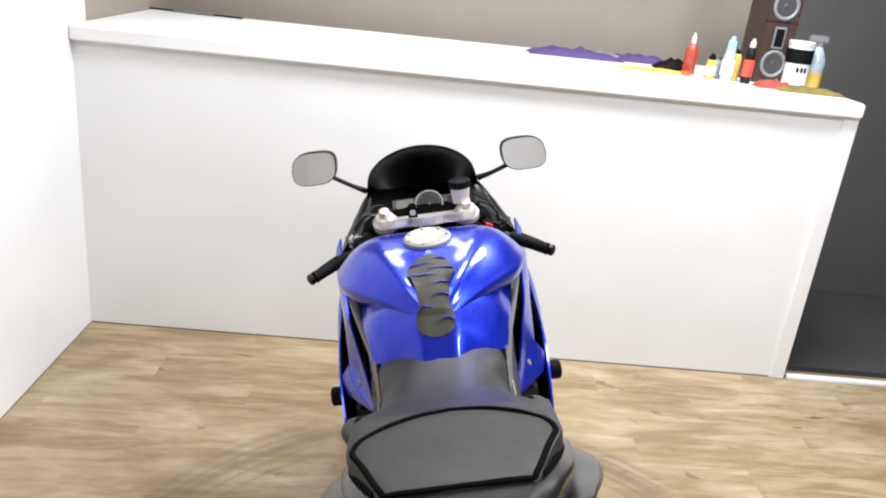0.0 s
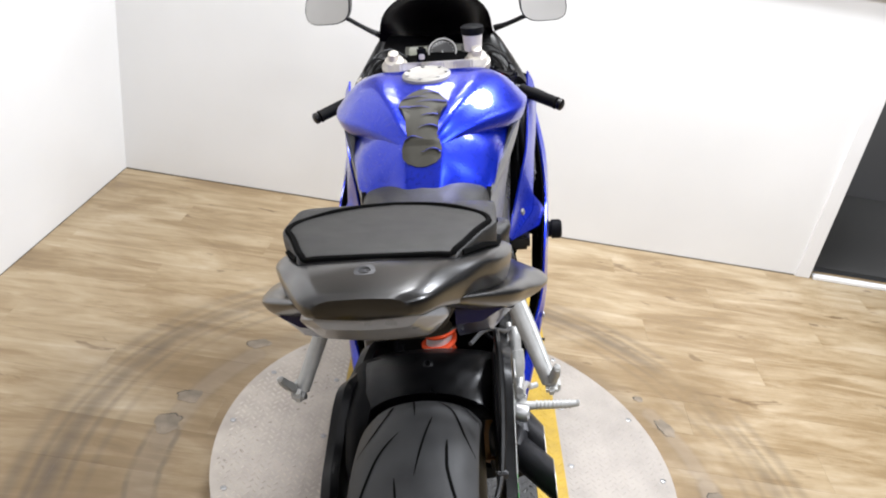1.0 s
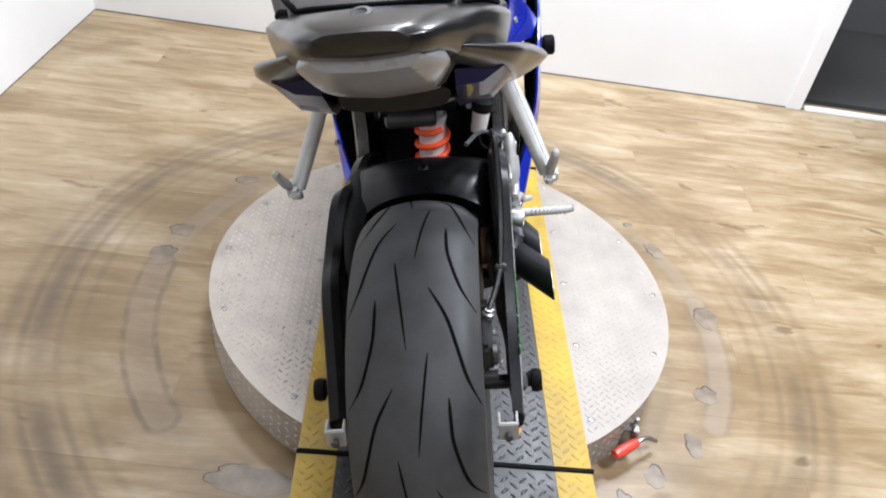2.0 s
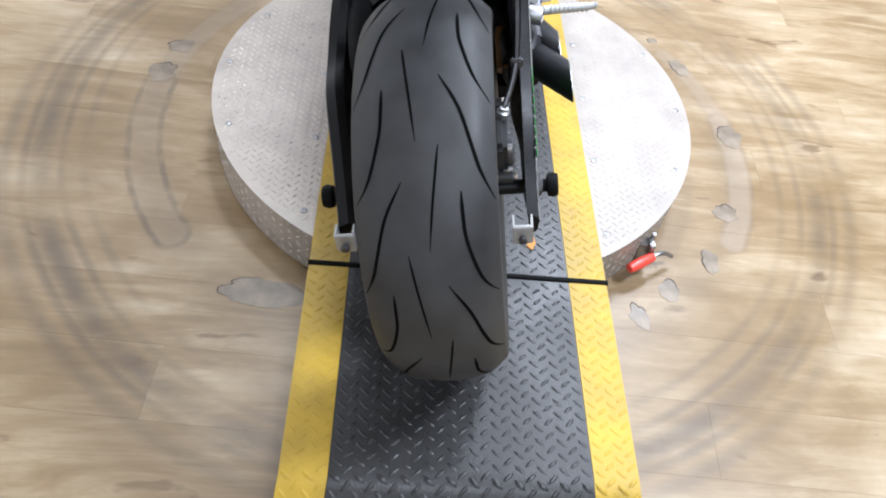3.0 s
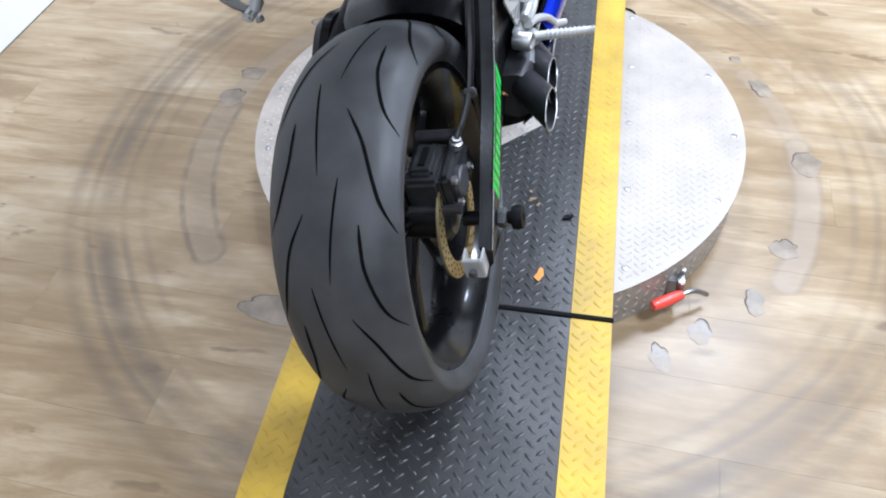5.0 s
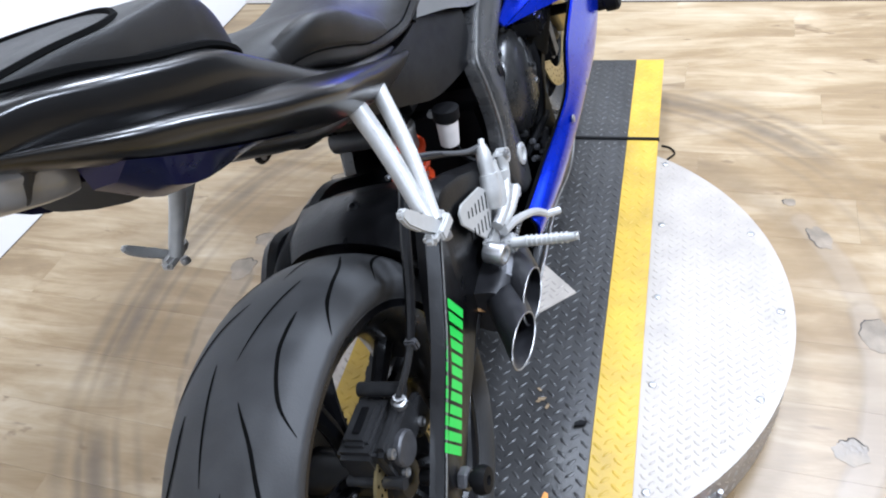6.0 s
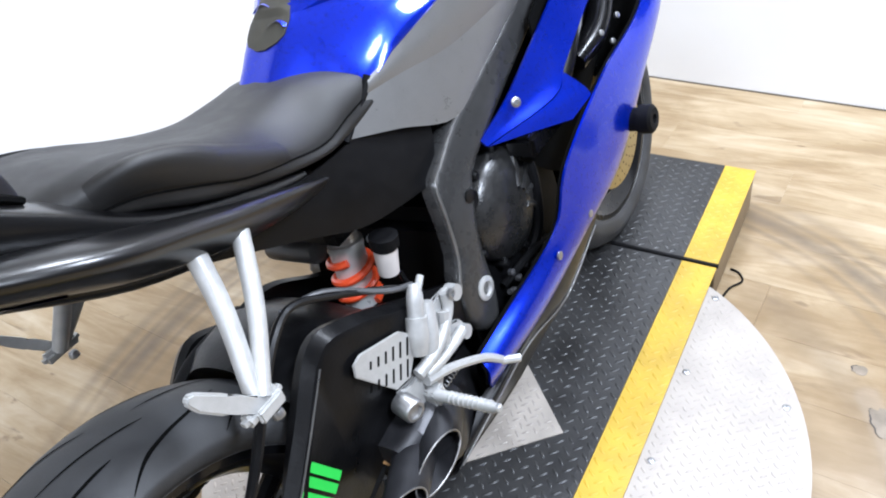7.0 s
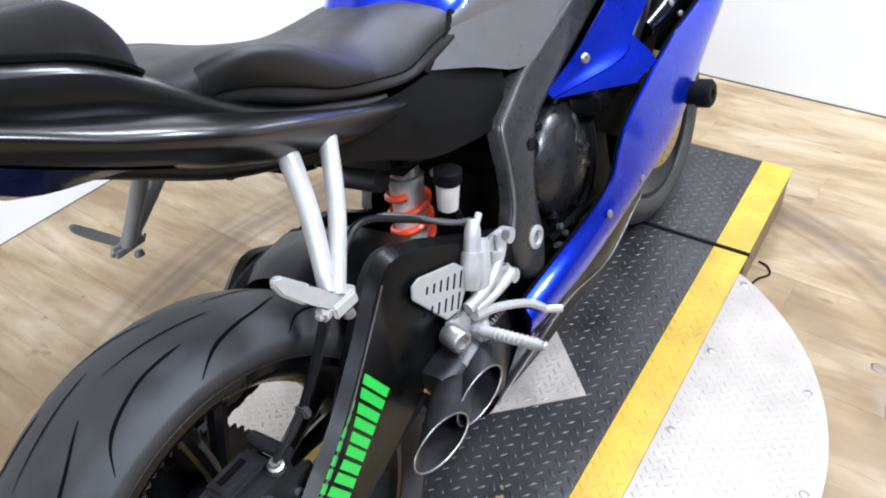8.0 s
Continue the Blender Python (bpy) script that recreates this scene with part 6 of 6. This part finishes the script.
# top clamp, forks, bars
clamp = part("top_clamp", slab([(px * 1.08, py * 1.3) for px, py in [(-0.13, -0.02), (-0.09, -0.045), (-0.045, -0.025), (-0.02, -0.06), (0.02, -0.06), (0.045, -0.025), (0.09, -0.045), (0.13, -0.02), (0.125, 0.03), (0.06, 0.045), (0.0, 0.05), (-0.06, 0.045), (-0.125, 0.03)]], 0.024, pose(0.004, 1.185, 0.982, -14, 0, 0), 0.004), CLAMP, bike, "machined silver top fork clamp")
for s in (1, -1):
    part("fork_cap", lathe([(0.037, 0), (0.037, 0.016), (0.030, 0.022), (0.026, 0.034), (0.016, 0.038), (0.014, 0.056), (0.005, 0.058)], (s * 0.116, 1.19, 0.988), (0, -0.4, 1), 20), CLAMP, clamp, "silver fork cap")
    part("fork", tube([(s * 0.112, 1.20, 0.99), (s * 0.106, 1.30, 0.62)], 0.026, 16, 1), BLACK_SATIN, bike, "dark front fork leg")
    part("fork_slider", tube([(s * 0.106, 1.30, 0.63), (s * 0.10, FY, FAX)], [0.031, 0.029], 16, 1), GOLD, bike, "gold front fork slider")
    part("front_caliper", block(s * 0.088 - 0.03, 1.245, 0.30, s * 0.088 + 0.022, 1.30, 0.42, 0.01), BLACK_SATIN, bike, "black front brake caliper")
    a, b = Vector((s * 0.14, 1.215, 0.948)), Vector((s * 0.330, 1.088, 0.896))
    bar = part("handlebar", tube([a, b], 0.011, 12, 1), BLACK_SATIN, bike, "black clip-on handlebar")
    d = (b - a).normalized()
    part("grip", lathe([(0.0165, 0), (0.0175, 0.004), (0.0165, 0.01), (0.0165, 0.11), (0.018, 0.115), (0.014, 0.118)], b - d * 0.118, d, 18), BLACK_MATT, bar, "black rubber grip")
    part("bar_end", lathe([(0.013, 0), (0.016, 0.003), (0.016, 0.012), (0.010, 0.016), (0.004, 0.016)], b + d * 0.001, d, 16), BLACK_SATIN, bar)
    q = a + d * 0.070 + Vector((-s * 0.004, 0, 0.016))
    part("switch_box", block(-0.032, -0.024, -0.026, 0.028, 0.024, 0.022, 0.007, Matrix.Translation(q) @ d.to_track_quat("X", "Z").to_matrix().to_4x4()), BLACK_SATIN, bar)
    bm = tube([a + d * 0.06 + Vector((0, 0.03, 0)), a + d * 0.10 + Vector((s * 0.012, 0.06, -0.006)), a + d * 0.2 + Vector((s * 0.015, 0.055, -0.01)), b + Vector((0, 0.05, -0.012))], [0.008, 0.006, 0.006, 0.008], 8, 4)
    part("lever", bm, BLACK_SATIN, bar, "black hand lever")
    bm = tube([a, a + Vector((s * 0.03, 0.05, 0.03)), a + Vector((-s * 0.02, 0.09, 0.02)), a + Vector((-s * 0.04, 0.10, -0.06))], 0.005, 7)
    tube([a + Vector((0, 0.02, 0.01)), a + Vector((s * 0.04, 0.08, 0.0)), a + Vector((s * 0.01, 0.12, -0.06))], 0.004, 7, 5, bm)
    part("cable", bm, BLACK_MATT, bar)
    if s > 0:
        part("kill_switch", block(-0.016, -0.030, -0.004, 0.004, -0.022, 0.020, 0.002, Matrix.Translation(q) @ d.to_track_quat("X", "Z").to_matrix().to_4x4()), RED, bar, "red engine stop switch")
        cup = part("front_fluid_pot", lathe([(0.016, -0.028), (0.024, -0.024), (0.0275, 0.016), (0.0275, 0.022)], (0.106, 1.205, 1.052), (0, 0, 1), 20), CLOUDY, bike, "cloudy front brake fluid pot")
        part("pot_cap", lathe([(0.029, 0), (0.032, 0.003), (0.032, 0.020), (0.027, 0.023), (0.01, 0.023)], (0.106, 1.205, 1.072), (0, 0, 1), 20), BLACK_MATT, cup, "black ribbed cap")
        part("pot_stay", tube([(0.106, 1.205, 1.03), (0.125, 1.21, 1.0), (0.16, 1.21, 0.97)], 0.005, 8), BLACK_SATIN, cup)
    # mirror
    mz = 1.122 if s > 0 else 1.150
    stem = tube([(s * 0.168, 1.335, 1.055), (s * 0.21, 1.328, 1.068 if s > 0 else 1.08), (s * 0.268, 1.318, mz - 0.03)], [0.010, 0.007, 0.007], 8)
    mir = part("mirror", stem, BLACK_SATIN, bike, "black mirror on a slim stem")
    outline = [(0.066 * (abs(math.cos(t)) ** 0.62) * (1 if math.cos(t) >= 0 else -1) + (0.010 * math.sin(t)), 0.049 * (abs(math.sin(t)) ** 0.68) * (1 if math.sin(t) >= 0 else -1)) for t in (math.tau * k / 36 for k in range(36))]
    outline = [(x * s, y) for x, y in outline]
    if s < 0:
        outline = outline[::-1]
    mz = 1.122 if s > 0 else 1.150
    mm = look((s * 0.309, 1.305, mz), (s * 0.5, -2.0, 1.5)) @ Matrix.Rotation(math.pi, 4, "Y")
    mm = mm @ Matrix.Rotation(math.pi, 4, "Y")
    hsg = slab(outline, 0.03, mm @ Matrix.Translation((0, 0, 0.0)), 0.008)
    part("housing", hsg, BLACK_SATIN, mir)
    part("glass", slab([(x * 0.95, y * 0.945) for x, y in outline], 0.002, mm @ Matrix.Translation((0, 0, -0.0025))), MIRROR, mir, "mirror glass")
for s in (1, -1):
    part("loom", tube([(s * 0.10, 1.26, 0.985), (s * 0.15, 1.235, 1.008), (s * 0.185, 1.20, 0.985), (s * 0.20, 1.16, 0.955)], 0.006, 8), BLACK_SATIN, bike, "black cable loom")
    part("control_cable", tube([(s * 0.09, 1.28, 1.0), (s * 0.14, 1.26, 1.03), (s * 0.19, 1.22, 1.008), (s * 0.215, 1.17, 0.965)], 0.0035, 7), BLACK_SATIN, bike)
    part("brake_line", tube([(s * 0.12, 1.23, 1.0), (s * 0.17, 1.21, 1.018), (s * 0.205, 1.19, 0.99), (s * 0.20, 1.21, 0.95)], 0.004, 7), BLACK_SATIN, bike)
    part("perch", block(s * 0.205 - 0.022, 1.165, 0.935, s * 0.205 + 0.022, 1.20, 0.972, 0.006), CLAMP if s < 0 else BLACK_SATIN, bike)
part("ignition", lathe([(0.018, 0), (0.018, 0.014), (0.008, 0.016)], (-0.02, 1.165, 0.985), (0, -0.2, 1), 16), BLACK_SATIN, bike)
key = part("key", block(-0.048, 1.152, 1.000, -0.022, 1.162, 1.056, 0.006), BLACK_MATT, bike, "black ignition key with a white tag")
part("tag", block(-0.043, 1.149, 1.022, -0.027, 1.153, 1.038, 0.002), CLOUDY, key, "white tag")
# front mudguard
grid = []
for k in range(7):
    a = radians(35 + 20 * k)
    grid.append([((x), FY + (0.352 - 0.3 * x * x) * math.cos(a), FAX + (0.352 - 3.5 * x * x) * math.sin(a)) for x in (-0.075, -0.05, 0, 0.05, 0.075)])
part("front_mudguard", sheet(grid, 3, 4, 0.003), BLUE, bike, "blue front mudguard", 50)
# side stand
bm = tube([(-0.14, 0.66, 0.30), (-0.20, 0.62, 0.16), (-0.235, 0.60, 0.066)], [0.014, 0.012, 0.012], 10, 3)
part("side_stand", bm, BLACK_SATIN, bike, "black side stand holding the motorcycle")
part("stand_foot", lathe([(0.022, 0), (0.024, 0.004), (0.018, 0.008), (0.01, 0.010)], (-0.235, 0.60, 0.056), (-0.211, 0, 0.977), 16), BLACK_SATIN, bike)

# ---- things on the ledge ----
def ledge_thing(name, label, category, x, y=0.1, turn=0.0):
    return thing(name, label, category, ROOM @ Matrix.Translation((x, y, 1.410)) @ Matrix.Rotation(radians(turn), 4, "Z"))


SPEAKER = mat("speaker_wood", (0.035, 0.018, 0.013), 0.5, 0, 0.1, 0.3, 30, stretch=(1, 1, 8))
CONE = mat("speaker_cone", (0.05, 0.05, 0.05), 0.5, 0.2, 0, 0.1, 60)
PURPLE = mat("purple_cloth", (0.06, 0.035, 0.13), 0.8, 0, 0, 0.35, 20, 0.3, 100)
YELLOW_CLOTH = mat("yellow_cloth", (0.50, 0.35, 0.06), 0.85, 0, 0, 0.3, 20, 0.4, 120)
OLIVE = mat("olive_rag", (0.13, 0.10, 0.02), 0.85, 0, 0, 0.5, 16, 0.4, 120)
RED_RAG = mat("red_rag", (0.25, 0.04, 0.025), 0.8, 0, 0, 0.3, 20, 0.4, 120)
ORANGE_BOTTLE = mat("orange_bottle", (0.30, 0.04, 0.02), 0.4, 0, 0.1, 0.15, 30)
BLUE_CAP = mat("pale_blue_plastic", (0.25, 0.5, 0.75), 0.35, 0, 0.1, 0.1, 30)
CLEAR = mat("clear_plastic", (0.32, 0.38, 0.44), 0.15, 0, 0.3, 0.3, 20)
WHITE_LABEL = mat("white_label", (0.75, 0.74, 0.72), 0.5, 0, 0, 0.05, 40)
GREY_PLASTIC = mat("grey_plastic", (0.18, 0.18, 0.19), 0.45, 0, 0, 0.15, 40)
UP = (0, 0, 1)


def speaker_at(x, y, turn):
    sp = ledge_thing("loudspeaker", "tall dark brown two-way loudspeaker on the ledge", "speaker", x, y, turn)
    part("cabinet", block(-0.105, -0.12, 0, 0.105, 0.12, 0.86, 0.004), SPEAKER, sp)
    for z in (0.12, 0.46):
        part("surround", ring_lathe([(0.062, -0.002), (0.082, -0.002), (0.082, 0.008), (0.072, 0.012), (0.062, 0.006)], (0, -0.12, z), (0, -1, 0), 32), GREY_PLASTIC, sp, "grey driver ring")
        part("cone", lathe([(0.066, 0.004), (0.045, -0.006), (0.03, -0.012), (0.026, 0.0), (0.012, 0.008), (0.002, 0.009)], (0, -0.12, z), (0, -1, 0), 28), CONE, sp)
    for z in (0.275, 0.62):
        bm = block(-0.037, -0.126, z - 0.065, 0.037, -0.119, z + 0.065, 0.003)
        part("port_frame", bm, GREY_PLASTIC, sp, "pale tweeter frame")
        part("port", block(-0.027, -0.1285, z - 0.052, 0.027, -0.1255, z + 0.052, 0.001), BLACK_MATT, sp)
    part("seam", block(-0.106, -0.1215, 0.365, 0.106, -0.119, 0.369), BLACK_MATT, sp)
    return sp


speaker = speaker_at(3.215, 0.52, 4)
speaker.scale = (0.8, 0.8, 0.8)


def bottle(name, label, x, y, r, h, body, cap_mat, cap_r, cap_h, band=None):
    b = ledge_thing(name, label, "bottle", x, y)
    part("body", lathe([(r * 0.9, 0), (r, 0.004), (r, h * 0.78), (r * 0.85, h * 0.9), (cap_r * 1.1, h)], (0, 0, 0), UP, 24), body, b)
    part("cap", lathe([(cap_r, h), (cap_r, h + cap_h * 0.6), (cap_r * 0.6, h + cap_h * 0.7), (cap_r * 0.5, h + cap_h)], (0, 0, 0), UP, 18), cap_mat, b)
    if band:
        part("label", ring_lathe([(r, h * 0.2), (r + 0.0012, h * 0.2), (r + 0.0012, h * 0.66), (r, h * 0.66)], (0, 0, 0), UP, 24), band, b, "printed label")
    return b


bottle("spray_can", "orange-red plastic bottle with a pale nozzle", 2.83, 0.48, 0.031, 0.15, ORANGE_BOTTLE, CLOUDY, 0.012, 0.05)
bottle("bottle", "small yellow bottle with a dark cap", 2.90, 0.37, 0.024, 0.09, YELLOW_CLOTH, BLACK_MATT, 0.016, 0.03, WHITE_LABEL)
bottle("bottle", "clear plastic bottle with a pale blue cap", 2.965, 0.33, 0.029, 0.15, CLEAR, BLUE_CAP, 0.02, 0.06, WHITE_LABEL)
bottle("bottle", "yellow plastic bottle with black cap", 3.02, 0.38, 0.026, 0.13, YELLOW_CLOTH, BLACK_MATT, 0.014, 0.02)
bottle("aerosol_can", "black aerosol can with a red stripe and pale cap", 3.06, 0.32, 0.024, 0.17, BLACK_SATIN, CLOUDY, 0.014, 0.04, RED)
jar = ledge_thing("jar", "clear jar of small parts with a steel lid", "jar", 2.935, 0.42)
part("body", lathe([(0.036, 0), (0.038, 0.003), (0.038, 0.085), (0.033, 0.095)], (0, 0, 0), UP, 24), CLEAR, jar)
part("lid", lathe([(0.037, 0.092), (0.037, 0.108), (0.03, 0.111)], (0, 0, 0), UP, 24), STEEL, jar)
tub = ledge_thing("tub", "black and white plastic wipes tub", "tub", 3.335, 0.40)
part("body", lathe([(0.054, 0), (0.056, 0.004), (0.06, 0.19), (0.06, 0.195)], (0, 0, 0), UP, 28), WHITE_LABEL, tub)
part("lid", lathe([(0.062, 0.195), (0.063, 0.20), (0.063, 0.215), (0.055, 0.22)], (0, 0, 0), UP, 28), CLOUDY, tub, "white lid")
part("label", ring_lathe([(0.0585, 0.115), (0.0615, 0.115), (0.0625, 0.182), (0.0595, 0.182)], (0, 0, 0), UP, 28), BLACK_MATT, tub, "black printed band")
for k in range(3):
    a = radians(-110 + 18 * k)
    c0 = Vector((0.0595 * math.cos(a), 0.0595 * math.sin(a), 0.085))
    part("print_bar", block(-0.006, -0.001, -0.012, 0.006, 0.001, 0.012, 0, Matrix.Translation(c0) @ Matrix.Rotation(a + math.pi / 2, 4, "Z")), BLACK_MATT, tub)
trig = ledge_thing("spray_bottle", "clear trigger spray bottle with a grey head", "bottle", 3.452, 0.46)
part("body", lathe([(0.042, 0), (0.045, 0.004), (0.045, 0.13), (0.03, 0.17), (0.014, 0.2)], (0, 0, 0), UP, 24), CLEAR, trig)
part("fluid", lathe([(0.0452, 0.005), (0.0455, 0.01), (0.0455, 0.07), (0.0452, 0.075)], (0, 0, 0), UP, 24), YELLOW_CLOTH, trig)
bm = block(-0.06, -0.014, 0.215, 0.035, 0.014, 0.25, 0.006)
tube([(-0.02, 0, 0.22), (-0.045, 0, 0.19), (-0.05, 0, 0.165)], 0.006, 8, 4, bm)
lathe([(0.016, 0.195), (0.016, 0.218), (0.01, 0.22)], (0, 0, 0), UP, 14, bm)
part("trigger_head", bm, GREY_PLASTIC, trig)


def rag(name, label, x, y, sx, sy, h, material, seed, turn=0):
    r = ledge_thing(name, label, "cloth", x, y, turn)
    n = 18
    bm = bmesh.new()
    top = []
    for i in range(n + 1):
        rowv = []
        for j in range(n + 1):
            u, v = i / n * 2 - 1, j / n * 2 - 1
            q = max(0.0, 1 - max(abs(u), abs(v)) ** 3)
            z = 0.002 + h * q * (0.45 + 0.9 * noise.noise(Vector((u * 1.9 + seed, v * 1.9, seed * 3.1))) ** 2 + 0.35 * abs(noise.noise(Vector((u * 4 + seed, v * 4, 7.7)))))
            w = 0.12 * noise.noise(Vector((u * 1.3, v * 1.3, seed)))
            rowv.append(bm.verts.new((sx * (u + w) / 2, sy * (v + w) / 2, z)))
        top.append(rowv)
    for a, b in zip(top, top[1:]):
        for j in range(n):
            bm.faces.new((a[j], a[j + 1], b[j + 1], b[j]))
    bmesh.ops.recalc_face_normals(bm, faces=bm.faces)
    bmesh.ops.solidify(bm, geom=bm.faces[:], thickness=0.0015)
    part("cloth", bm, material, r, angle=80)
    return r


rag("cloth", "crumpled purple cloth on the ledge", 2.31, 0.78, 0.50, 0.18, 0.055, PURPLE, 1.3)
rag("cloth", "small purple cloth beside some clutter", 2.68, 0.84, 0.34, 0.14, 0.05, PURPLE, 4.1)
rag("cloth", "grey crumpled rag on the ledge", 2.46, 0.84, 0.26, 0.12, 0.05, GREY_PLASTIC, 2.6)
rag("cloth", "folded yellow cloth on the ledge", 2.66, 0.46, 0.34, 0.12, 0.018, YELLOW_CLOTH, 5.2, -6)
rag("cloth", "olive and brown rags on the ledge", 3.31, 0.20, 0.32, 0.14, 0.04, OLIVE, 7.4)
rag("cloth", "red rag on the ledge", 3.17, 0.24, 0.18, 0.10, 0.05, RED_RAG, 9.1)
rag("cloth", "dark rag on the ledge", 2.80, 0.62, 0.2, 0.12, 0.07, BLACK_MATT, 3.3)
tape = ledge_thing("tape_roll", "orange tape roll on the ledge", "tape", 2.795, 0.40)
part("roll", ring_lathe([(0.013, 0), (0.024, 0), (0.024, 0.022), (0.013, 0.022)], (0, 0, 0), UP, 24), ORANGE, tape)
wand = ledge_thing("wiper_blade", "dark thin rod and strip lying on the ledge", "rod", 0.24, 0.95, -8)
part("rod", tube([(-0.28, 0, 0.006), (0.28, 0, 0.008)], 0.005, 8, 1), BLACK_SATIN, wand)
part("holder", block(-0.1, -0.012, 0.001, 0.12, 0.012, 0.018, 0.004), GREY_PLASTIC, wand)

# ---- marks and scraps on the floor and mat ----
def torn(cx, cy, sx, sy, seed, turn=0.0):
    """A worn hole in the laminate's print with a dark ragged rim."""
    t = thing("torn_patch", "ragged worn patch in the laminate floor", "floor damage", pose(cx, cy, 0, 0, 0, turn), "worn floor patches")
    pts = []
    for k in range(44):
        a = math.tau * k / 44
        r = 1 + 0.35 * noise.noise(Vector((math.cos(a) * 1.6 + seed, math.sin(a) * 1.6, seed))) + 0.12 * noise.noise(Vector((math.cos(a) * 7, math.sin(a) * 7, seed)))
        pts.append((sx * r * math.cos(a), sy * r * math.sin(a)))
    part("backing", slab(pts, 0.0006, Matrix.Translation((0, 0, 0.0003))), TORN, t)
    bm = bmesh.new()
    a0 = int(seed * 7) % 14
    run = [pts[(a0 + k) % 44] for k in range(17)]
    rows = []
    for i, (x, y) in enumerate(run):
        w = 0.0026 * math.sin(math.pi * i / 16) * (0.5 + abs(noise.noise(Vector((i * 0.7, seed, 0))))) + 0.0002
        d = Vector((x, y)).normalized()
        rows.append([bm.verts.new((x + d.x * e * w, y + d.y * e * w, 0.0014)) for e in (-1, 1)])
    for a, b in zip(rows, rows[1:]):
        bm.faces.new((a[0], a[1], b[1], b[0]))
    part("rim", bm, TEAR_EDGE, t)


torn(-0.49, 0.012, 0.100, 0.040, 1.7, -4)
torn(-0.895, 0.785, 0.036, 0.040, 4.6, -20)
torn(-0.865, 0.918, 0.040, 0.028, 3.4, 10)
torn(-0.715, 1.235, 0.040, 0.024, 9.7, 20)
torn(0.735, 1.045, 0.026, 0.046, 7.9, 25)
torn(0.828, 0.715, 0.040, 0.045, 5.1, 10)
torn(0.736, 0.388, 0.034, 0.032, 8.4)
torn(0.650, 0.205, 0.022, 0.040, 5.6, 12)
torn(0.517, 0.100, 0.028, 0.034, 2.3, -15)
torn(0.425, 0.015, 0.024, 0.036, 6.3, 10)
torn(0.670, 1.19, 0.020, 0.014, 3.9)


wire = thing("cable", "thin black cable loop on the floor beside the mat", "cable")
part("wire", tube([(0.31, 1.28, 0.004), (0.325, 1.36, 0.004), (0.35, 1.40, 0.004), (0.335, 1.43, 0.004), (0.31, 1.44, 0.004)], 0.003, 6), BLACK_MATT, wire)
leaf = thing("paper_scrap", "small orange paper scrap on the black mat", "scrap", pose(0.134, 0.103, TOP + MTH + 0.0025, 0, 0, 80))
part("paper", slab([(-0.022, -0.004), (0.0, -0.010), (0.018, -0.004), (0.02, 0.004), (0.0, 0.006), (-0.012, 0.011)], 0.0008), mat("orange_paper", (0.6, 0.25, 0.04), 0.6), leaf)
scrap = thing("dirt_scrap", "small dark crumb on the black mat", "scrap", pose(0.184, 0.286, TOP + MTH + 0.002, 0, 0, 25))
part("crumb", slab([(-0.015, -0.004), (0.006, -0.008), (0.017, 0.0), (0.004, 0.008), (-0.01, 0.006)], 0.005, None, 0.0015), BLACK_MATT, scrap)


thread = thing("thread", "pale frayed thread stuck on the ramp of the mat", "thread")
part("strand", tube([(-0.129, -0.536, mat_z(0, -0.536) + 0.005), (-0.134, -0.552, mat_z(0, -0.552) + 0.006), (-0.129, -0.562, mat_z(0, -0.562) + 0.006), (-0.131, -0.576, mat_z(0, -0.576) + 0.005)], [0.0012, 0.0022, 0.0022, 0.001], 6), CLOUDY, thread)
for dx, dy, turn, size in ((0.097, 0.338, 20, 0.9), (0.111, 0.320, 75, 0.7), (0.089, 0.361, -40, 0.6), (0.090, 0.330, 10, 0.5)):
    flake = thing("flake", "thin pale flake of dirt on the black mat", "scrap", pose(dx, dy, TOP + MTH + 0.0022, 0, 0, turn), "pale flakes on the mat")
    part("chip", slab([(-0.011 * size, -0.003 * size), (0.004 * size, -0.006 * size), (0.012 * size, 0.001), (0.002 * size, 0.004 * size), (-0.008 * size, 0.005 * size)], 0.0012), PLY, flake)


# ---- the floor boards, last ----
floor = structure("floor", block(0, -RL, -0.03, RW, 0.0, -0.006), SUBFLOOR, "washed oak laminate floor with tyre marks and worn patches", "floor", ROOM)
BW, BLN = 0.18, 1.22
board = {}


def board_mesh(length):
    key = round(length, 3)
    if key not in board:
        board[key] = finish(block(0.0002, 0.0002, -0.006, length - 0.0002, BW - 0.0002, 0.0, 0.0), "board", OAK)
    return board[key]


ry = -RL
row = 0
while ry < -0.001:
    x = -((row * 0.43) % BLN)
    while x < RW:
        x0, x1 = max(0, x), min(RW, x + BLN)
        if x1 - x0 > 0.02 and ry + BW <= 0.15:
            b = new("board", board_mesh(x1 - x0))
            b.parent = floor
            b.matrix_parent_inverse = Matrix()
            b.location = (x0, ry, 0.0)
        x += BLN
    ry += BW
    row += 1
